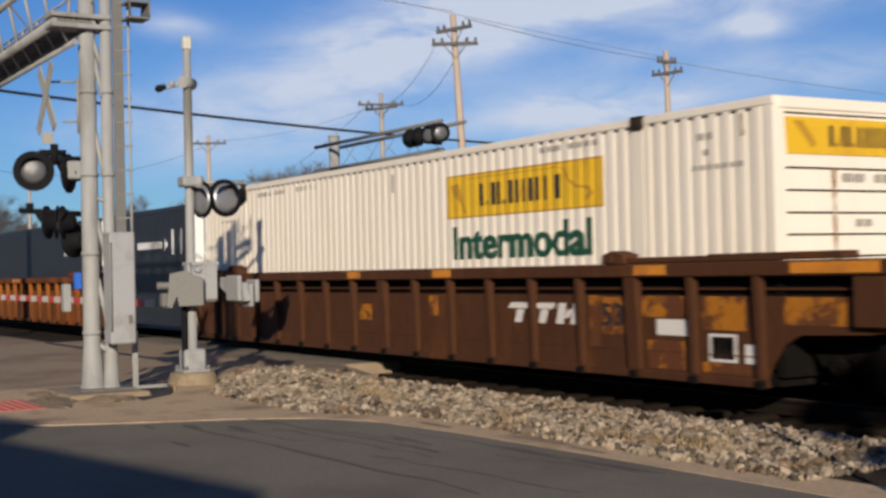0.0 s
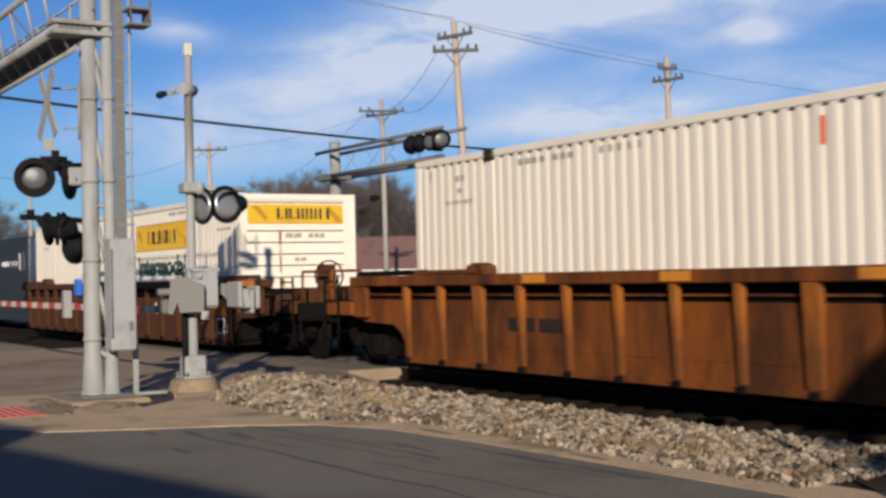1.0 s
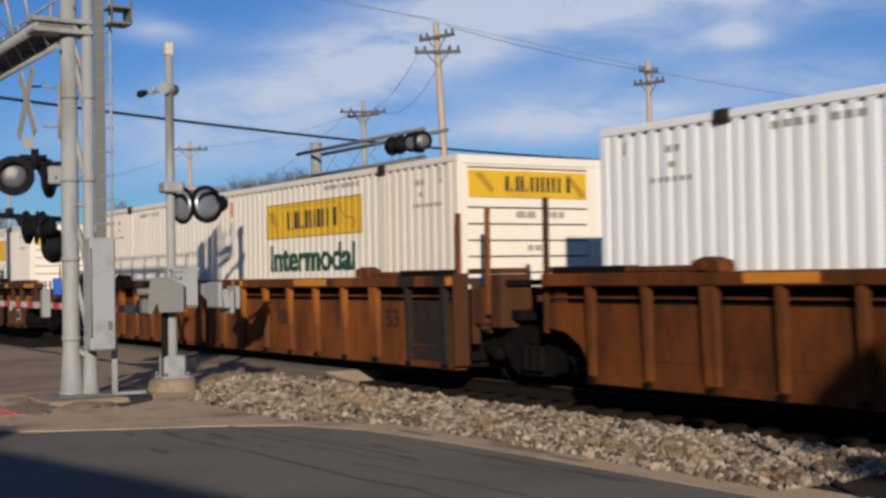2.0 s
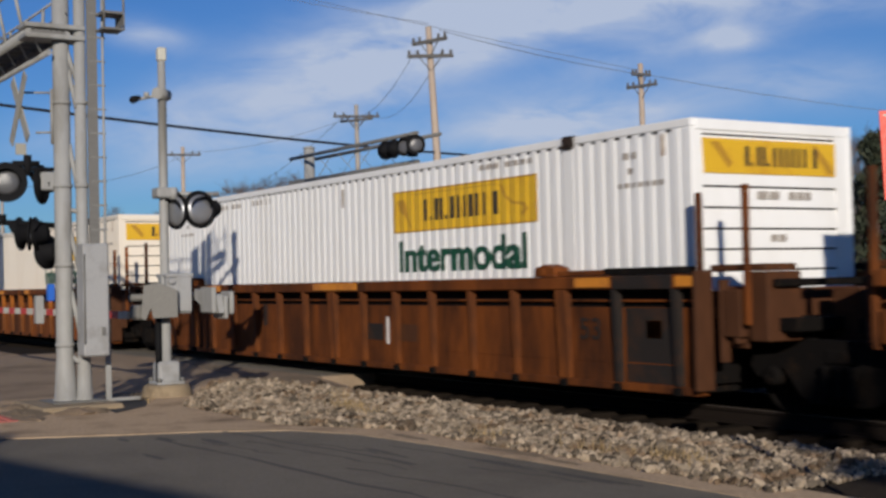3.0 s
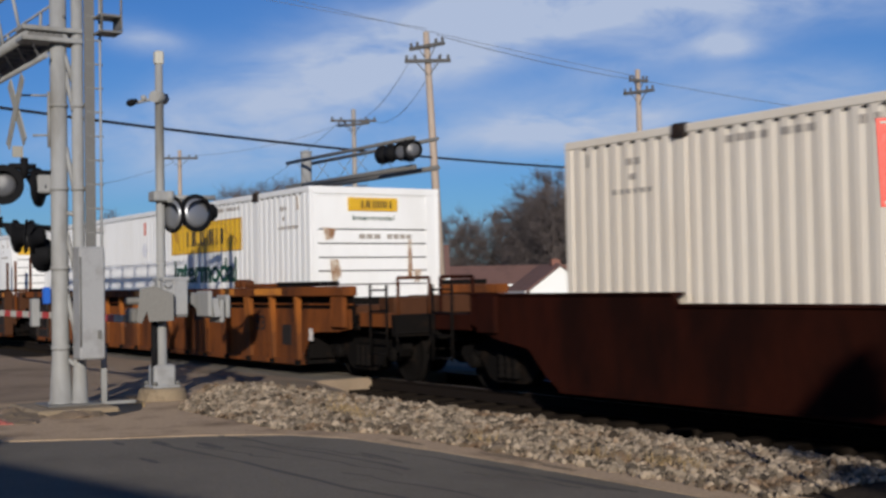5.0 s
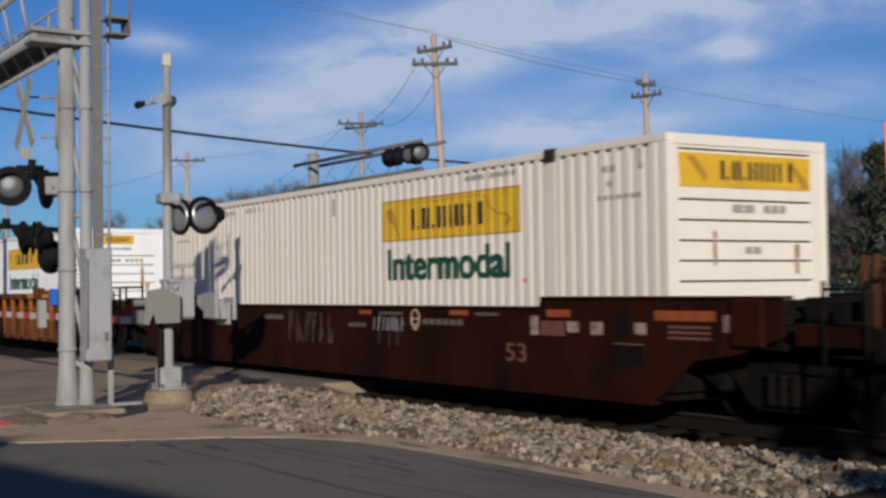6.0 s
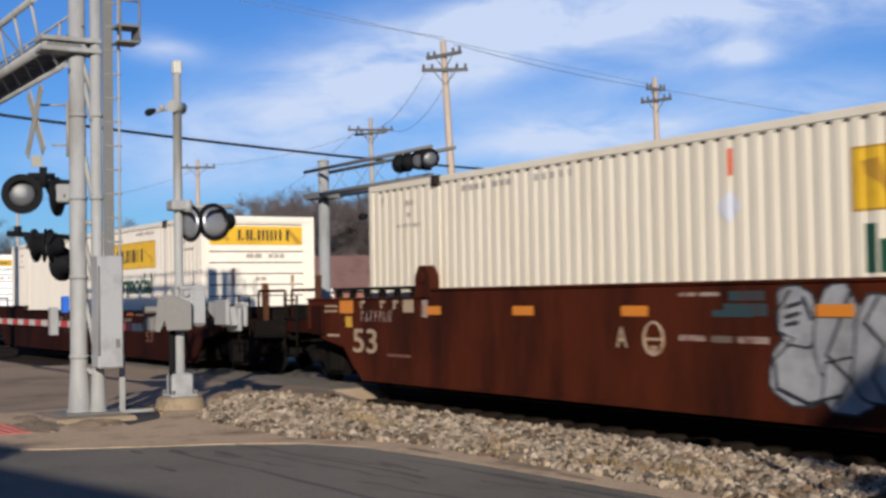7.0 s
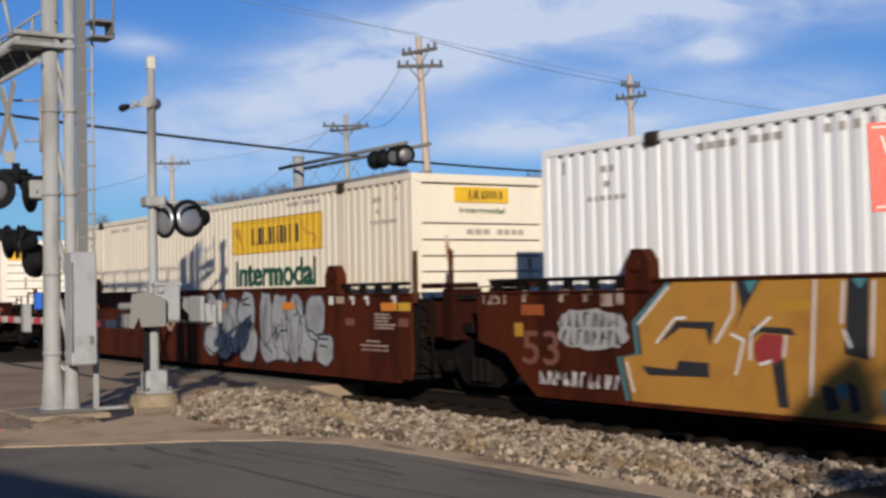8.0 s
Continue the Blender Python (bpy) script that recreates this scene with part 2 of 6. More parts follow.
    pole_pale=mat("pole_pale", (0.30, 0.27, 0.24), 0.85, grain=0.25, grain_scale=20, stretch=(3, 3, 0.2)),
    pole_grey=mat("pole_grey", (0.09, 0.085, 0.08), 0.85, grain=0.25, grain_scale=20, stretch=(3, 3, 0.2)),
    cable=mat("cable_black", (0.012, 0.014, 0.02), 0.6),
    wire=mat("wire_grey", (0.14, 0.15, 0.17), 0.6),
    bark=mat("bark", (0.115, 0.096, 0.092), 0.9, spots=(0.155, 0.132, 0.125), spot_scale=1.5, grain=0.3, specular=0.05),
    needle=mat("evergreen_leaf", (0.020, 0.028, 0.013), 0.8, spots=(0.05, 0.052, 0.026), spot_scale=2, grain=0.4),
    dry_grass=mat("dry_weed", (0.30, 0.21, 0.10), 0.9, piece=-0.4),
    roof=mat("roof_brown", (0.165, 0.088, 0.070), 0.9, spots=(0.12, 0.066, 0.052), spot_scale=1, grain=0.25, grain_scale=8),
    siding=mat("siding_white", (0.74, 0.74, 0.72), 0.6, grain=0.05),
    siding_grey=mat("siding_grey", (0.23, 0.26, 0.27), 0.7, grain=0.1),
    brick=mat("house_brick", (0.20, 0.09, 0.065), 0.9, grain=0.25, grain_scale=14),
    rust_orange=mat("reflector_worn", (0.30, 0.065, 0.010), 0.6, spots=(0.18, 0.04, 0.010), spot_scale=6),
    dark_fill=mat("tar_patch", (0.022, 0.020, 0.019), 0.85, spots=(0.045, 0.038, 0.032), spot_scale=5, grain=0.4, bump=0.5),
    glass=mat("window_glass", (0.03, 0.035, 0.04), 0.08, bump=0),
)


# ---- mesh helpers ----
def box(bm, x0, x1, y0, y1, z0, z1, bevel=0.0):
    vs = [bm.verts.new((x, y, z)) for x in (x0, x1) for y in (y0, y1) for z in (z0, z1)]
    fs = [bm.faces.new([vs[i] for i in f]) for f in ((0, 1, 3, 2), (4, 6, 7, 5), (0, 4, 5, 1), (2, 3, 7, 6), (0, 2, 6, 4), (1, 5, 7, 3))]
    if bevel:
        es = list({e for f in fs for e in f.edges})
        bmesh.ops.bevel(bm, geom=es, offset=bevel, segments=1, affect="EDGES")
    return vs


def tube(bm, a, b, r0, r1=None, seg=10, cap=True):
    a, b = Vector(a), Vector(b)
    r1 = r0 if r1 is None else r1
    q = (b - a).to_track_quat("Z", "Y")
    rings = []
    for p, r in ((a, r0), (b, r1)):
        rings.append([bm.verts.new(p + q @ Vector((r * math.cos(t), r * math.sin(t), 0))) for t in (2 * math.pi * k / seg for k in range(seg))])
    for k in range(seg):
        f = bm.faces.new((rings[0][k], rings[0][(k + 1) % seg], rings[1][(k + 1) % seg], rings[1][k]))
        f.smooth = seg > 6
    if cap:
        bm.faces.new(rings[0][::-1])
        bm.faces.new(rings[1])


def lathe(bm, a, b, prof, seg=20):
    """Turned body on the line a to b; prof: (share of the length, radius)."""
    a, b = Vector(a), Vector(b)
    q = (b - a).to_track_quat("Z", "Y")
    rings = [[bm.verts.new(a.lerp(b, s) + q @ Vector((r * math.cos(t), r * math.sin(t), 0))) for t in (2 * math.pi * k / seg for k in range(seg))] for s, r in prof]
    for u, v in zip(rings, rings[1:]):
        for k in range(seg):
            bm.faces.new((u[k], u[(k + 1) % seg], v[(k + 1) % seg], v[k])).smooth = True
    bm.faces.new(rings[0][::-1])
    bm.faces.new(rings[-1])


def poly_y(bm, pts, y0, y1):
    """An outline in x and z, drawn out from y0 to y1 (y0 < y1)."""
    a = [bm.verts.new((x, y0, z)) for x, z in pts]
    b = [bm.verts.new((x, y1, z)) for x, z in pts]
    fs = [bm.faces.new(a), bm.faces.new(b[::-1])]
    for k in range(len(pts)):
        j = (k + 1) % len(pts)
        fs.append(bm.faces.new((a[j], a[k], b[k], b[j])))
    bmesh.ops.recalc_face_normals(bm, faces=fs)


def poly_z(bm, pts, z0, z1):
    a = [bm.verts.new((x, y, z0)) for x, y in pts]
    b = [bm.verts.new((x, y, z1)) for x, y in pts]
    fs = [bm.faces.new(a[::-1]), bm.faces.new(b)]
    for k in range(len(pts)):
        j = (k + 1) % len(pts)
        fs.append(bm.faces.new((a[k], a[j], b[j], b[k])))
    bmesh.ops.recalc_face_normals(bm, faces=fs)


def mesh_of(name, bm, material):
    me = bpy.data.meshes.new(name)
    bm.to_mesh(me)
    bm.free()
    me.materials.append(material)
    return me


def part(name, bm, material, parent, label=""):
    me = bm if isinstance(bm, bpy.types.Mesh) else mesh_of(name, bm, material)
    ob = new(name, me)
    ob.parent = parent
    return tagged(ob, label)


def thing(name, bm=None, material=None, label="", category="", group="", kind=""):
    me = None if bm is None else (bm if isinstance(bm, bpy.types.Mesh) else mesh_of(name, bm, material))
    return tagged(new(name, me), label, category, group, kind)


def made(fn, *args, **kw):
    bm = bmesh.new()
    fn(bm, *args, **kw)
    return bm


def boxes(*rows, bevel=0.0):
    bm = bmesh.new()
    for r in rows:
        box(bm, *r, bevel=bevel)
    return bm


def tubes(*rows, seg=8):
    bm = bmesh.new()
    for r in rows:
        tube(bm, *r, seg=seg)
    return bm


def written(body, height, width, bold=0.0):
    """Flat letters as a mesh in x and z, from the origin to the right, faced to -y, of that height and width."""
    cu = bpy.data.curves.new("letters", "FONT")
    cu.body, cu.size, cu.offset = body, 1.0, bold
    ob = bpy.data.objects.new("letters", cu)
    scene.collection.objects.link(ob)
    me = bpy.data.meshes.new_from_object(ob.evaluated_get(bpy.context.evaluated_depsgraph_get()))
    bpy.data.objects.remove(ob)
    bm = bmesh.new()
    bm.from_mesh(me)
    xs, ys = [v.co.x for v in bm.verts], [v.co.y for v in bm.verts]
    sx, sy = width / (max(xs) - min(xs)), height / (max(ys) - min(ys))
    x0, y0 = min(xs), min(ys)
    for v in bm.verts:
        v.co = ((v.co.x - x0) * sx, 0, (v.co.y - y0) * sy)
    return bm


def moved(bm, x=0, y=0, z=0, turn=0):
    bmesh.ops.transform(bm, matrix=pose(x, y, z, 0, 0, turn), verts=bm.verts)
    return bm


TRACK = 11.15


# edge of the dirt ramp
SHOULDER = [(-24.3, 9.3), (-21.6, 9.3), (-19.1, 9.3), (-15.9, 8.6), (-16.7, 8.4), (-18.4, 8.3), (-21.0, 8.6)]


# ---- ground, road, track ----
def sheet(bm, prof, x0, x1):
    """One ground sheet with a profile in y and z, drawn along x."""
    a = [bm.verts.new((x0, y, z)) for y, z in prof]
    b = [bm.verts.new((x1, y, z)) for y, z in prof]
    for k in range(len(prof) - 1):
        bm.faces.new((a[k], b[k], b[k + 1], a[k + 1]))


def mound(bm, cx, cy, rx, ry, h, rng):
    """A low uneven heap on the ground."""
    top = bm.verts.new((cx, cy, h))
    rings = []
    for share, up in ((0.4, 0.85), (0.75, 0.4), (1.0, -0.2)):
        rings.append([bm.verts.new((cx + rx * share * math.cos(a) * rng.uniform(0.75, 1.2), cy + ry * share * math.sin(a) * rng.uniform(0.75, 1.2), h * up * rng.uniform(0.6, 1.3))) for a in (k * 0.3927 for k in range(16))])
    for k in range(16):
        j = (k + 1) % 16
        bm.faces.new((top, rings[0][k], rings[0][j]))
        for u, v in zip(rings, rings[1:]):
            bm.faces.new((u[k], v[k], v[j], u[j]))
    bmesh.ops.recalc_face_normals(bm, faces=bm.faces)


def build_ground():
    thing("ground", made(sheet, [(-500, -0.16), (8.5, -0.16), (8.68, -0.5), (12.9, -0.5), (13.1, -0.16), (900, -0.16)], -900, 500), M["dirt"], "bare brown earth with thin dry winter grass", "ground", kind="structure")
    near = [(-13.2, 3.3), (-12.75, 4.2), (-12.4, 5.0), (-11.9, 5.7), (-11.2, 6.05), (-9.8, 6.2), (-8.2, 6.25), (6, 6.5), (6, -22), (-60, -22), (-60, -6), (-22, -2), (-16.5, 1.2), (-14.4, 2.6)]
    thing("road", made(poly_z, near, -0.4, -0.005), M["asphalt"], "grey worn asphalt street with fine cracks and tar seams", "road", kind="structure")
    island = [(-13.25, 3.3), (-14.45, 2.6), (-16.5, 1.2), (-17.6, 1.0), (-17.9, 5.6), (-18.4, 9.3), (-16.5, 8.8), (-14.0, 7.6), (-11.0, 6.75), (-8.2, 6.75), (6, 7.0), (6, 6.48), (-8.2, 6.23), (-9.8, 6.18), (-11.2, 6.03), (-11.93, 5.68), (-12.43, 5.0), (-12.78, 4.2)]
    thing("pavement", made(poly_z, island, -0.4, 0.0), M["concrete"], "tan dirt-stained concrete kerb and corner apron", "pavement", kind="structure")
    cr = thing("crossing_road", made(poly_z, [(-17.64, -5), (-17.94, 5.6), (-18.44, 9.35), (-19.4, 30), (-19.6, 120), (-31.0, 120), (-30.5, 30), (-30, -5)], -0.4, -0.008), M["old_road"], "sun-bleached grey road over the level crossing", "road", kind="structure")
    bm = bmesh.new()
    rng = random.Random(5)
    for x, y, run in ((-11.6, 4.6, 1.3), (-11.0, 5.35, 1.6), (-8.6, 5.65, 1.2), (-11.4, 5.0, 2.6), (-9.2, 4.9, 2.4), (-10.2, 5.85, 3.2), (-12.2, 4.4, 5.0), (-12.6, 5.15, 3.6)):
        pts = [(x + run * k / 8, y + 0.03 * k + rng.uniform(-0.04, 0.04)) for k in range(9)]
        for (ax, ay), (bx, by) in zip(pts, pts[1:]):
            w = rng.uniform(0.006, 0.018) if run < 3.5 else rng.uniform(0.012, 0.03)
            poly_z(bm, [(ax, ay - w), (bx, by - w), (bx, by + w), (ax, ay + w)], -0.012, -0.002)
    ob = thing("tar_seam", bm, M["crack"], "thin dark tar seams in the asphalt", "tar seam", kind="structure")
    for cx, cy, rx, ry, h in ((-15.75, 4.05, 0.55, 0.3, 0.05), (-15.35, 4.6, 0.35, 0.4, 0.06), (-16.6, 4.15, 0.5, 0.25, 0.05), (-15.1, 3.9, 0.4, 0.22, 0.03), (-17.0, 7.4, 0.5, 0.5, 0.03), (-9.0, 6.42, 0.5, 0.07, 0.012), (-8.3, 6.36, 0.3, 0.05, 0.012), (-10.6, 6.3, 0.35, 0.06, 0.012), (-13.6, 6.0, 0.45, 0.2, 0.025), (-12.4, 6.1, 0.4, 0.12, 0.02)):
        thing("dirt_mound", made(mound, cx, cy, rx, ry, h, rng), M["dirt"], "low heap of dark dirt washed over concrete", "dirt", kind="structure")
    # flat near-black patch on the ground between gantry and mast footings
    thing("tar_patch", made(poly_z, [(-15.0, 4.9), (-15.55, 5.46), (-16.4, 5.8), (-17.6, 6.2), (-17.8, 5.8), (-17.02, 5.4), (-16.1, 5.24), (-15.52, 5.22), (-15.5, 4.95)], -0.02, 0.005), M["dark_fill"], "dark flat patch between the two footings", "tar patch", kind="structure")
    bm = bmesh.new()
    for x, y, rx, ry in ((-12.1, 4.45, 0.22, 0.05), (-11.6, 4.75, 0.28, 0.06), (-12.35, 4.1, 0.15, 0.04), (-8.6, 5.95, 0.5, 0.05), (-7.6, 6.0, 0.45, 0.05), (-9.9, 5.6, 0.3, 0.035), (-10.9, 3.9, 0.25, 0.04)):
        poly_z(bm, [(x + rx * math.cos(t) * rng.uniform(0.6, 1.25), y + ry * math.sin(t) * rng.uniform(0.6, 1.25)) for t in (k * 0.3927 for k in range(16))], -0.02, -0.003)
    tagged(thing("road_stain", bm, M["crack"], "small dark oil and tar stains on asphalt", "stain", kind="structure"))
    ragged = [tuple(Vector(p).lerp(Vector(q), k / 6) + Vector((rng.uniform(-0.16, 0.16), rng.uniform(-0.05, 0.05)))) for p, q in zip(SHOULDER, SHOULDER[1:] + SHOULDER[:1]) for k in range(6)]
    thing("dirt_shoulder", made(poly_z, ragged, -0.3, 0.012), M["dirt"], "tan dirt ramp between the crossing and the stones", "dirt", kind="structure")
    bm = boxes((-16.1, -14.9, 2.5, 3.75, -0.01, 0.012))
    for i in range(12):
        for j in range(12):
            tube(bm, (-16.05 + i * 0.1, 2.56 + j * 0.1, 0.01), (-16.05 + i * 0.1, 2.56 + j * 0.1, 0.024), 0.025, 0.015, 6)
    thing("tactile_pad", bm, M["tactile"], "red tactile warning pad set in the concrete", "paving")
    # sleepers, rails, ballast
    rail_prof = [(-0.075, -0.17), (0.075, -0.17), (0.075, -0.15), (0.012, -0.13), (0.012, -0.045), (0.037, -0.035), (0.037, -0.004), (-0.037, -0.004), (-0.037, -0.035), (-0.012, -0.045), (-0.012, -0.13), (-0.075, -0.15)]
    for y in (TRACK - 0.755, TRACK + 0.755):
        bm = bmesh.new()
        a = [bm.verts.new((-220, y + u, z)) for u, z in rail_prof]
        b = [bm.verts.new((120, y + u, z)) for u, z in rail_prof]
        for k in range(12):
            bm.faces.new((a[k], a[(k + 1) % 12], b[(k + 1) % 12], b[k]))
        bm.faces.new(a), bm.faces.new(b)
        bmesh.ops.recalc_face_normals(bm, faces=bm.faces)
        rail = thing("rail", bm, M["rail"], "rusty steel rail, train shade in its colour, with a polished head", "rail", kind="structure")
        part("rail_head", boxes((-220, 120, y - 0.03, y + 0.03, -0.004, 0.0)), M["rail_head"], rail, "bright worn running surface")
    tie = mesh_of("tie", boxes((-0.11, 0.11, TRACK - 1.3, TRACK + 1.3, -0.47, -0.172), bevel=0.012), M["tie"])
    bed = thing("ballast_bed", None, None, "grey and tan crushed stone beside the track", "ballast", kind="structure")
    prof = [(6.6, -0.3), (6.85, -0.01), (7.6, 0.0), (8.25, 0.005), (8.5, -0.05), (8.66, -0.4), (9.6, -0.46), (12.5, -0.46), (13.2, -0.12), (14.4, -0.12), (15.6, -0.4)]
    bm = bmesh.new()
    rng = random.Random(3)
    xs = [-18.3 + 0.35 * k for k in range(75)]
    grid = []
    for x in xs:
        row = []
        for i, (y, z) in enumerate(prof):
            yy = y
            if i < 2 and x < -10.5:
                yy = y + min(1.5, (-10.5 - x) * 0.2)
            row.append(bm.verts.new((x, max(yy, y), z + rng.uniform(-0.012, 0.012))))
        grid.append(row)
    for u, v in zip(grid, grid[1:]):
        for k in range(len(prof) - 1):
            bm.faces.new((u[k], v[k], v[k + 1], u[k + 1])).smooth = True
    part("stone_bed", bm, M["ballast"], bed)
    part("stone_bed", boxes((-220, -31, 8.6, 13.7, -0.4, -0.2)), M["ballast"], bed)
    for k in range(80):
        part("tie", tie, None, bed).location = (-6 - 0.53 * k if k < 24 else -12.9 - 0.53 * k, 0, 0)
    # crossing panels between and beside the rails
    for y0, y1 in ((TRACK - 1.75, TRACK - 0.83), (TRACK - 0.66, TRACK + 0.66), (TRACK + 0.83, TRACK + 1.75)):
        part("crossing_panel", boxes((-30.4, -18.6, y0, y1, -0.2, -0.003), bevel=0.01), M["asphalt"], cr)

    def bed_z(y):
        for (a, za), (b, zb) in zip(prof, prof[1:]):
            if a <= y <= b:
                return za + (zb - za) * (y - a) / (b - a)
        return -0.2

    def stone_edge(x):
        return 6.5 - 0.72 * max(0.0, min(1.0, (-11.2 - x) / 1.2)) + max(0.0, (-15.2 - x) * 0.52)

    # stones
    ico = bmesh.new()
    bmesh.ops.create_icosphere(ico, subdivisions=1, radius=1)
    base = np.array([v.co[:] for v in ico.verts])
    tri = np.array([[v.index for v in f.verts] for f in ico.faces])
    ico.free()
    rs = np.random.RandomState(11)
    shapes = []
    for k in range(7):
        b = base * rs.uniform(0.62, 1.25, (len(base), 1)) * np.array([1.25, 1.0, 0.75])
        me = bpy.data.meshes.new("stone")
        me.from_pydata((b * 0.026).tolist(), [], tri.tolist())
        me.materials.append(M["stone_piece"])
        shapes.append(me)
    for k in range(300):
        x, y = rs.uniform(-10.6, -6.9), rs.uniform(6.75, 8.2)
        ob = part("stone", shapes[k % 7], None, bed)
        ob.matrix_basis = pose(x, y, bed_z(y) + 0.014, *rs.uniform(-40, 40, 2), rs.uniform(0, 360)) @ Matrix.Scale(rs.uniform(0.55, 1.5), 4)
    vs, fs, at = [], [], 0
    for k in range(34000):
        if k < 32000:
            x = -6.2 - 12.2 * rs.rand() ** 0.9
            lo = stone_edge(x) + 0.12 * rs.rand()
            y = lo + (8.54 - lo) * rs.rand()
            if -10.6 < x and y < 8.2 and k % 5 == 0 or x < -15.0 and rs.rand() < min(0.6, (-15.0 - x) * 0.3):
                continue
        else:
            x, y = rs.uniform(-18, -5), rs.uniform(13.0, 14.4)
        q = Euler(rs.uniform(0, 6.3, 3)).to_matrix()
        s = 0.0215 * rs.lognormal(0, 0.36)
        b = (base * rs.uniform(0.65, 1.25, (len(base), 1)) * np.array([1.25, 1.0, 0.8])) @ np.array(q) * s
        vs.append(b + np.array([x, y, max(bed_z(y), 0.0 if y < 7.6 else -1.0) + s * 0.4]))
        fs.append(tri + at)
        at += len(b)
    me = bpy.data.meshes.new("loose_stones")
    me.from_pydata(np.concatenate(vs).tolist(), [], np.concatenate(fs).tolist())
    me.materials.append(M["stone"])
    tagged(part("loose_stones", me, None, bed), kind="stuff")


build_ground()


# ---- train ----
LENGTH, HALF, TOP = 16.15, 1.295, 3.205
MOVING, WHEELS = [], []
PITCH, DEEP = 0.22, 0.0135
STEPS = ((0.0, 0.0), (0.105, 0.0), (0.135, 1.0), (0.19, 1.0), (0.22, 0.0))


def groove(x):
    u = x % PITCH
    for (a, da), (b, db) in zip(STEPS, STEPS[1:]):
        if a <= u <= b:
            return DEEP * (da + (db - da) * (u - a) / (b - a))
    return 0.0


def breaks(x0, x1):
    out = []
    k = math.floor(x0 / PITCH)
    while k * PITCH < x1:
        out += [k * PITCH + a for a, _ in STEPS[:4] if x0 < k * PITCH + a < x1]
        k += 1
    return out


def corrugated(bm, x0, x1, z0, z1, side=-1):
    xs = [x0] + breaks(x0, x1) + [x1]
    a = [bm.verts.new((x, side * (HALF - groove(x)), z0)) for x in xs]
    b = [bm.verts.new((x, side * (HALF - groove(x)), z1)) for x in xs]
    for k in range(len(xs) - 1):
        q = (a[k], a[k + 1], b[k + 1], b[k])
        bm.faces.new(q if side < 0 else q[::-1])


def drape(bm, off):
    """Lay a flat shape in x and z on the corrugated near side."""
    xs = [v.co.x for v in bm.verts]
    for x in breaks(min(xs), max(xs)):
        bmesh.ops.bisect_plane(bm, geom=bm.verts[:] + bm.edges[:] + bm.faces[:], plane_co=(x, 0, 0), plane_no=(1, 0, 0))
    for v in bm.verts:
        v.co.y = -(HALF - groove(v.co.x)) - off
    return bm


def flat(*outlines):
    bm = bmesh.new()
    for pts in outlines:
        f = bm.faces.new([bm.verts.new((x, 0, z)) for x, z in pts])
        f.normal_update()
        if f.normal.y > 0:
            f.normal_flip()
    return bm


def rect(x0, x1, z0, z1):
    return [(x0, z0), (x1, z0), (x1, z1), (x0, z1)]


def bars(x, z, widths, h, gap=0.05):
    out = []
    for w in widths:
        if w > 0:
            out.append(rect(x, x + w, z, z + h))
        x += abs(w) + gap
    return out


def upright(bm, x):
    """Turn a shape drawn in x and z to lie on an end wall at x, read from outside."""
    for v in bm.verts:
        v.co = (x, v.co.x, v.co.z)
    return bm


CACHE = {}


def kept(key, fn):
    if key not in CACHE:
        CACHE[key] = fn()
    return CACHE[key]


# uprights of the company's name: left edge and width
NAME_BARS = [(10.55, 0.10), (10.70, 0.06), (10.85, 0.09), (10.985, 0.09), (11.12, 0.06), (11.27, 0.085), (11.43, 0.085), (11.58, 0.085), (11.74, 0.085), (11.90, 0.085), (12.07, 0.085), (12.33, 0.11)]


def name_shapes():
    """The company's name as plain upright bars of its letters' height."""
    return [rect(x, x + w, 2.35, 2.41 if w == 0.06 else 2.66) for x, w in NAME_BARS]


def container(s0, colour, end="wide", label="", mark="grey", runs=()):
    paint = M[colour]
    ob = thing("shipping_container", None, None, label, "container", "containers on the train")
    L = LENGTH

    def frame_mesh():
        bm = bmesh.new()
        for y in (-HALF, HALF - 0.07):
            box(bm, 0.0, L, y, y + 0.07, TOP - 0.1, TOP, bevel=0.012)
            box(bm, 0.0, L, y, y + 0.07, 0.33, 0.5, bevel=0.012)
            for x in (0.0, L - 0.14):
                box(bm, x, x + 0.14, y, y + 0.07, 0.5, TOP - 0.1, bevel=0.01)
        for x in (0.0, L - 0.08):
            box(bm, x, x + 0.08, -HALF + 0.07, HALF - 0.07, TOP - 0.13, TOP - 0.002, bevel=0.01)
            box(bm, x, x + 0.08, -HALF + 0.07, HALF - 0.07, 0.33, 0.48, bevel=0.01)
        for x in (2.06, 13.99):
            for y in (-HALF - 0.004, HALF - 0.05):
                box(bm, x - 0.09, x + 0.09, y, y + 0.054, 0.5, TOP - 0.1, bevel=0.008)
        return mesh_of("frame", bm, paint)

    part("frame", kept(("frame", colour), frame_mesh), None, ob)

    def near_mesh():
        bm = bmesh.new()
        corrugated(bm, 0.14, L - 0.14, 0.5, TOP - 0.1)
        return mesh_of("side_panel", bm, paint)

    def far_mesh():
        bm = bmesh.new()
        corrugated(bm, 0.14, L - 0.14, 0.5, TOP - 0.1, 1)
        return mesh_of("side_panel", bm, paint)

    def dashes():
        bm = bmesh.new()
        for k in range(1, 73):
            x = k * PITCH + 0.122
            if 0.2 < x < L - 0.3:
                box(bm, x, x + 0.08, -HALF + 0.002, -HALF + 0.03, TOP - 0.128, TOP - 0.101)
        return mesh_of("rail_gap", bm, M["seam"])

    tagged(part("rail_gap", kept("dashes", dashes), None, ob), "dark gaps under the top rail", kind="stuff")
